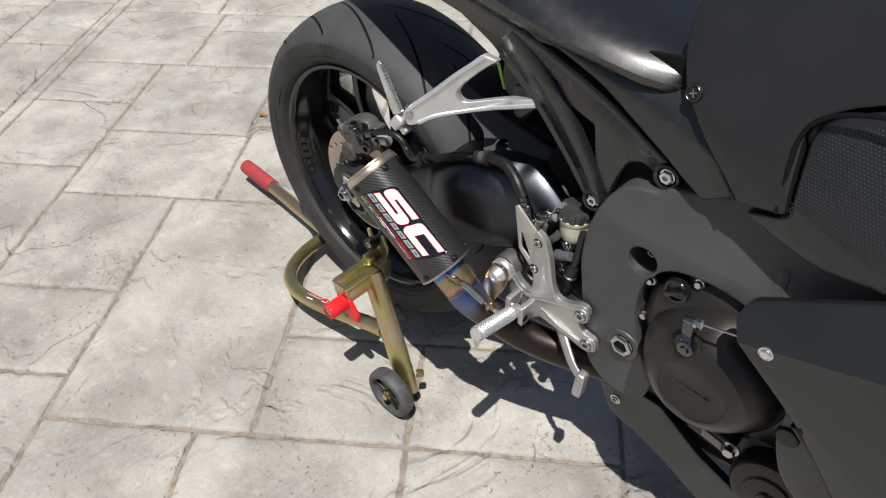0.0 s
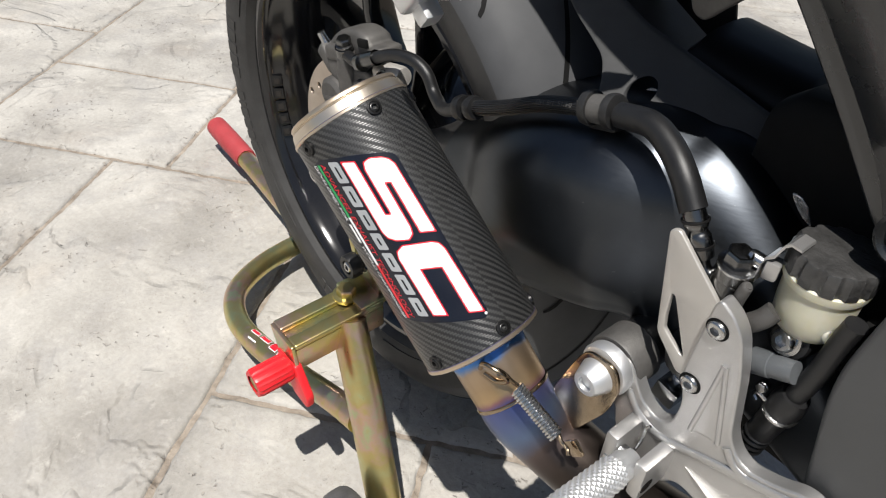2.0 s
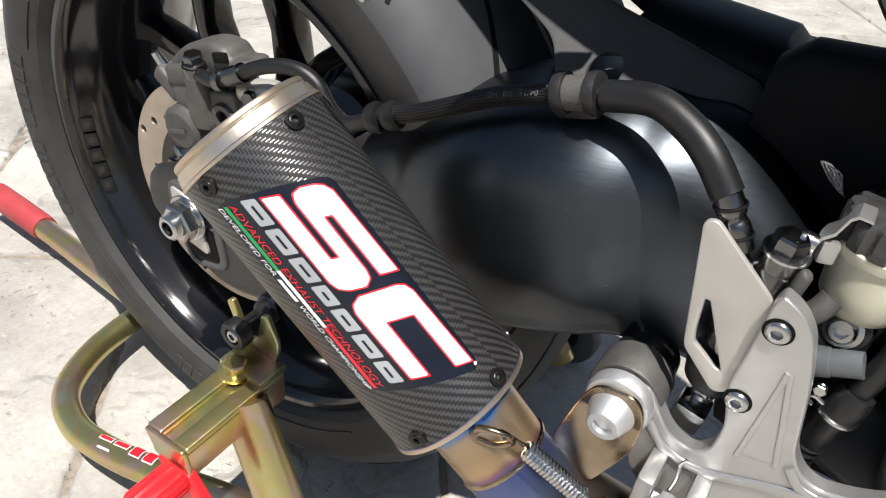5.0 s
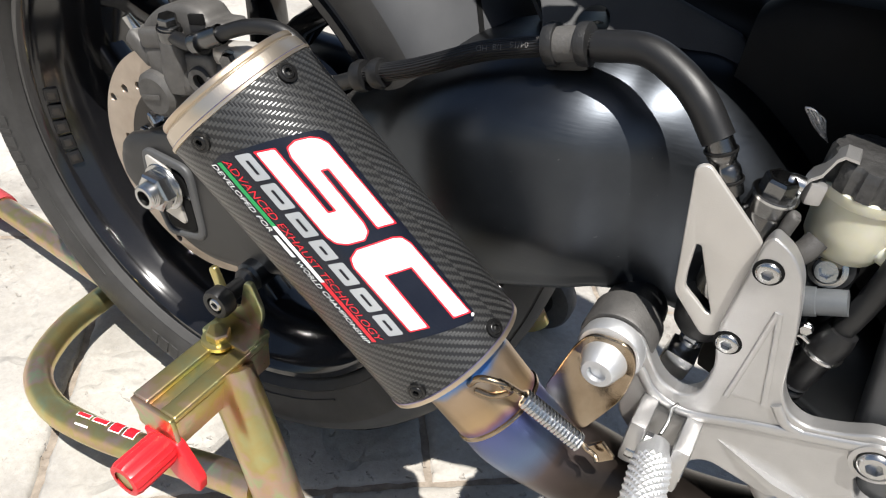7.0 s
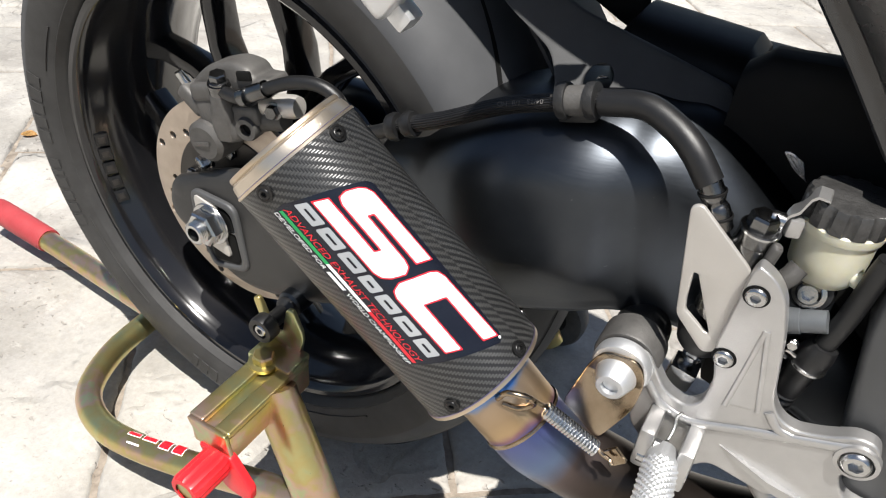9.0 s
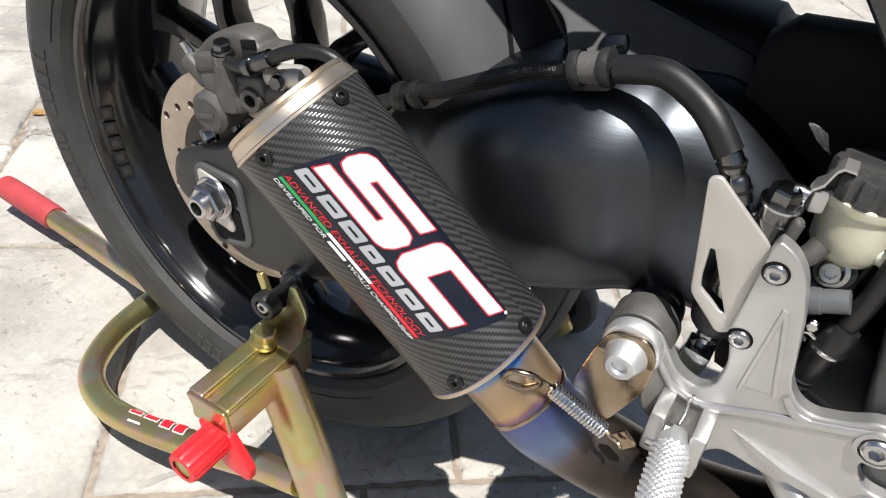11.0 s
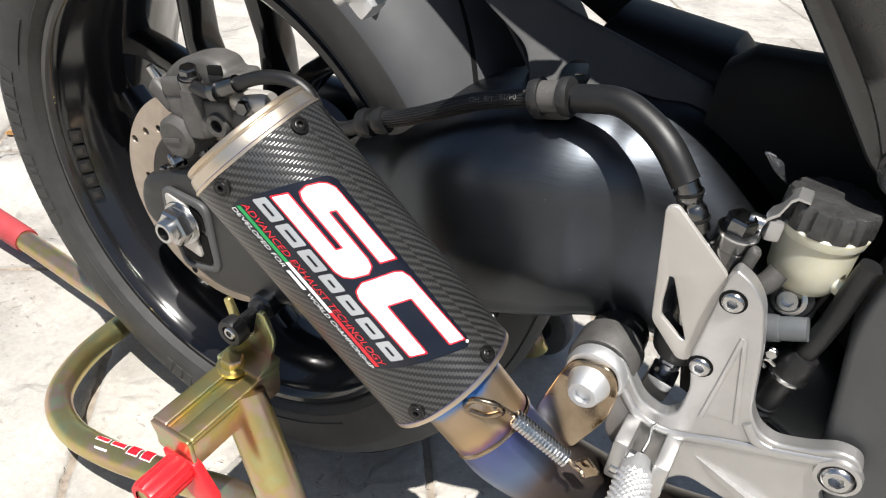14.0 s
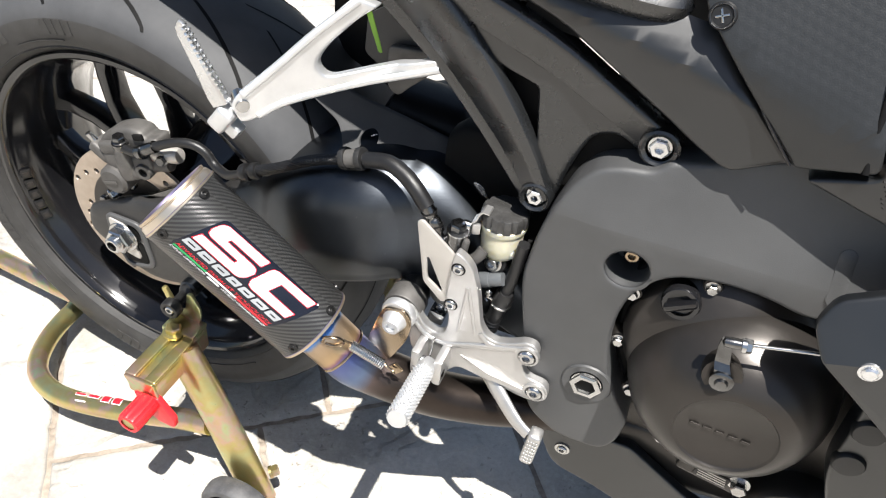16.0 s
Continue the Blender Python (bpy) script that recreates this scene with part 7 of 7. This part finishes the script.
                ring.append(bm.verts.new((0.1240 + q * math.cos(a), ax[1] * (0.2585 + h), 0.2180 + q * math.sin(a))))
            rows.append(ring)
        for a, b in zip(rows, rows[1:]):
            for i in range(72):
                bm.faces.new((a[i], a[(i + 1) % 72], b[(i + 1) % 72], b[i]))
        bm.faces.new(rows[0])
        part("knob", bm, RED_PLASTIC, br, "red ribbed plastic knob", 25)
        part("knob_end", lathe([(0, 0.0365), (0.0090, 0.0365), (0.0090, 0.030)], (0.1240, ax[1] * 0.2585, 0.2180), ax, 30), ZINC, br)
    # red printed mark on the loop: four plain bars with white rims, and small print
    def on_loop(i, w, h, name, material, lift, up=0.0):
        a, b = Vector(right[3]), Vector(right[2])
        ahead = (b - a).normalized()
        c = a + ahead * i
        out = Vector((0.10, 0.30, 1.0)).normalized()
        out = (out - ahead * out.dot(ahead)).normalized()
        side = ahead.cross(out)
        bm = bmesh.new()
        rows = []
        for k in range(7):
            t = up + h * (k / 6 - 0.5)
            ang = t / 0.0145
            n = out * math.cos(ang) + side * math.sin(ang)
            rows.append([bm.verts.new(c + ahead * (sx * w / 2 + t * 0.25) + n * (0.0146 + lift)) for sx in (-1, 1)])
        for p, q in zip(rows, rows[1:]):
            bm.faces.new((p[0], p[1], q[1], q[0]))
        part(name, bm, material, stand)
    for i, w, h in ((-0.004, 0.017, 0.0045), (0.019, 0.018, 0.0055), (0.041, 0.013, 0.012), (0.060, 0.013, 0.013), (0.136, 0.012, 0.012)):
        on_loop(i, w + 0.0022, h + 0.0022, "mark_rim", STICKER_WHITE, 0.0004)
        on_loop(i, w, h, "red_mark", STICKER_RED, 0.0007)
    on_loop(0.0, 0.018, 0.0020, "small_print", STICKER_WHITE, 0.0005, 0.011)


paddock_stand()


# ---- fallen leaf ----
def fallen_leaf(x, y, turn, size, material, label):
    bm = bmesh.new()
    mid, left, right = [], [], []
    for i in range(9):
        t = i / 8
        w = 0.30 * math.sin(math.pi * t) ** 0.8 + 0.01
        z = 0.10 * math.sin(math.pi * t) + 0.04
        mid.append(bm.verts.new((t - 0.5, 0, z)))
        left.append(bm.verts.new((t - 0.5, w, z + 0.07)))
        right.append(bm.verts.new((t - 0.5, -w, z + 0.02)))
    for i in range(8):
        bm.faces.new((mid[i], mid[i + 1], left[i + 1], left[i]))
        bm.faces.new((right[i], right[i + 1], mid[i + 1], mid[i]))
    bmesh.ops.solidify(bm, geom=bm.faces[:], thickness=0.012)
    bm.transform(pose(x, y, 0.001, 0, 0, turn) @ Matrix.Diagonal((size, size, size, 1)))
    return tagged(part("fallen_leaf", bm, material), label, "leaf")


fallen_leaf(-0.816, 0.194, 35, 0.030, LEAF_DRY, "dry orange-brown leaf lying on the paving")


# ---- ground and paving ----
GRID = radians(37.7)
EP, EQ = Vector((math.cos(GRID), math.sin(GRID), 0)), Vector((math.sin(GRID), -math.cos(GRID), 0))


def ground():
    bm = bmesh.new()
    bmesh.ops.create_grid(bm, x_segments=2, y_segments=2, size=400)
    bm.transform(Matrix.Translation((0, 0, -0.0062)))
    return tagged(part("ground", bm, JOINT), "sandy mortar bed under the stamped paving", "ground", kind="structure")


STONES = [(-1.27, -0.87, -1.335, -0.945), (-0.87, -0.42, -1.20, -0.945), (-0.42, 0.04, -1.335, -0.945), (0.04, 0.45, -1.335, -0.945), (-0.87, -0.42, -1.335, -1.20),
          (-1.27, -0.955, -0.945, -0.70), (-1.27, -0.955, -0.70, -0.366), (-1.27, -0.955, -0.366, 0.04), (-1.27, -0.955, 0.04, 0.44), (-1.27, -0.955, 0.44, 0.85),
          (-0.955, -0.545, -0.945, -0.55), (-0.955, -0.535, -0.55, -0.255), (-0.955, -0.640, -0.255, 0.087), (-0.955, -0.640, 0.087, 0.325), (-0.955, -0.640, 0.325, 0.85),
          (-0.545, -0.17, -0.945, -0.60), (-0.535, -0.17, -0.60, -0.255), (-0.17, 0.19, -0.945, -0.50), (0.19, 0.45, -0.945, -0.50), (-0.17, 0.45, -0.50, -0.255),
          (-0.640, -0.232, -0.255, 0.426), (-0.232, 0.17, -0.255, 0.180), (0.17, 0.45, -0.255, 0.180), (-0.232, 0.062, 0.180, 0.426), (0.062, 0.45, 0.180, 0.426),
          (-0.640, -0.336, 0.426, 0.85), (-0.336, 0.062, 0.426, 0.85), (0.062, 0.45, 0.426, 0.85),
          (-1.325, -1.27, -1.80, 0.85), (-1.58, -1.325, -1.40, -1.055), (-1.58, -1.325, -1.055, -0.62), (-1.58, -1.325, -0.62, -0.20), (-1.58, -1.325, -0.20, 0.30), (-1.58, -1.325, 0.30, 0.85),
          (-1.27, -0.90, -1.80, -1.335), (-0.90, -0.42, -1.80, -1.335), (-0.42, 0.04, -1.80, -1.335), (0.04, 0.45, -1.80, -1.335), (-1.58, -1.325, -1.80, -1.40)]


def stone(p0, p1, q0, q1, parent, n=12):
    """One stamped slab with a wavering, rounded edge and a slightly uneven face."""
    g = 0.0034
    w, h = p1 - p0, q1 - q0
    def rim(inset):
        pts = []
        a, b, c, d = p0 + g + inset, p1 - g - inset, q0 + g + inset, q1 - g - inset
        for x0, y0, x1, y1 in ((a, c, b, c), (b, c, b, d), (b, d, a, d), (a, d, a, c)):
            for i in range(n):
                t = i / n
                x, y = x0 + (x1 - x0) * t, y0 + (y1 - y0) * t
                k = noise.noise(Vector((x * 9, y * 9, 3.1))) * 0.0032 + noise.noise(Vector((x * 62, y * 62, 7.7))) * 0.0028
                if y0 == y1:
                    y += k
                else:
                    x += k
                pts.append((x, y))
        return pts
    bm = bmesh.new()
    rows = []
    for inset, z in ((0.0, -0.008), (0.0016, -0.0036), (0.0050, -0.0014), (0.013, -0.0003), (0.030, 0.0)):
        ring = []
        for x, y in rim(inset):
            lift = 0.0009 * noise.noise(Vector((x * 4, y * 4, 0))) if z > -0.004 else 0
            ring.append(bm.verts.new(EP * x + EQ * y + Vector((0, 0, z + lift))))
        rows.append(ring)
    for a, b in zip(rows, rows[1:]):
        for i in range(4 * n):
            bm.faces.new((a[i], a[(i + 1) % (4 * n)], b[(i + 1) % (4 * n)], b[i]))
    bm.faces.new(rows[-1])
    return part("slab", bm, STONE, parent, flat=60)


def paving():
    top = thing("paving", (0, 0, 0), "warm grey stamped-concrete paving in a random ashlar pattern", "paving", kind="structure")
    for s in STONES:
        stone(*s, top, 56)
    rng = random.Random(4)
    for p_lo, p_hi, q_lo, q_hi in ((-3.0, 2.6, -4.2, -1.80), (-3.0, -1.58, -1.80, 0.85), (0.45, 2.6, -1.80, 0.85), (-3.0, 2.6, 0.85, 2.0)):
        q = q_lo
        while q < q_hi - 0.01:
            dq = rng.choice((0.28, 0.36, 0.44))
            if q_hi - q - dq < 0.22:
                dq = q_hi - q
            p = p_lo
            while p < p_hi - 0.01:
                dp = rng.choice((0.30, 0.42, 0.56))
                if p_hi - p - dp < 0.24:
                    dp = p_hi - p
                stone(p, p + dp, q, q + dq, top)
                p += dp
            q += dq


ground()
paving()
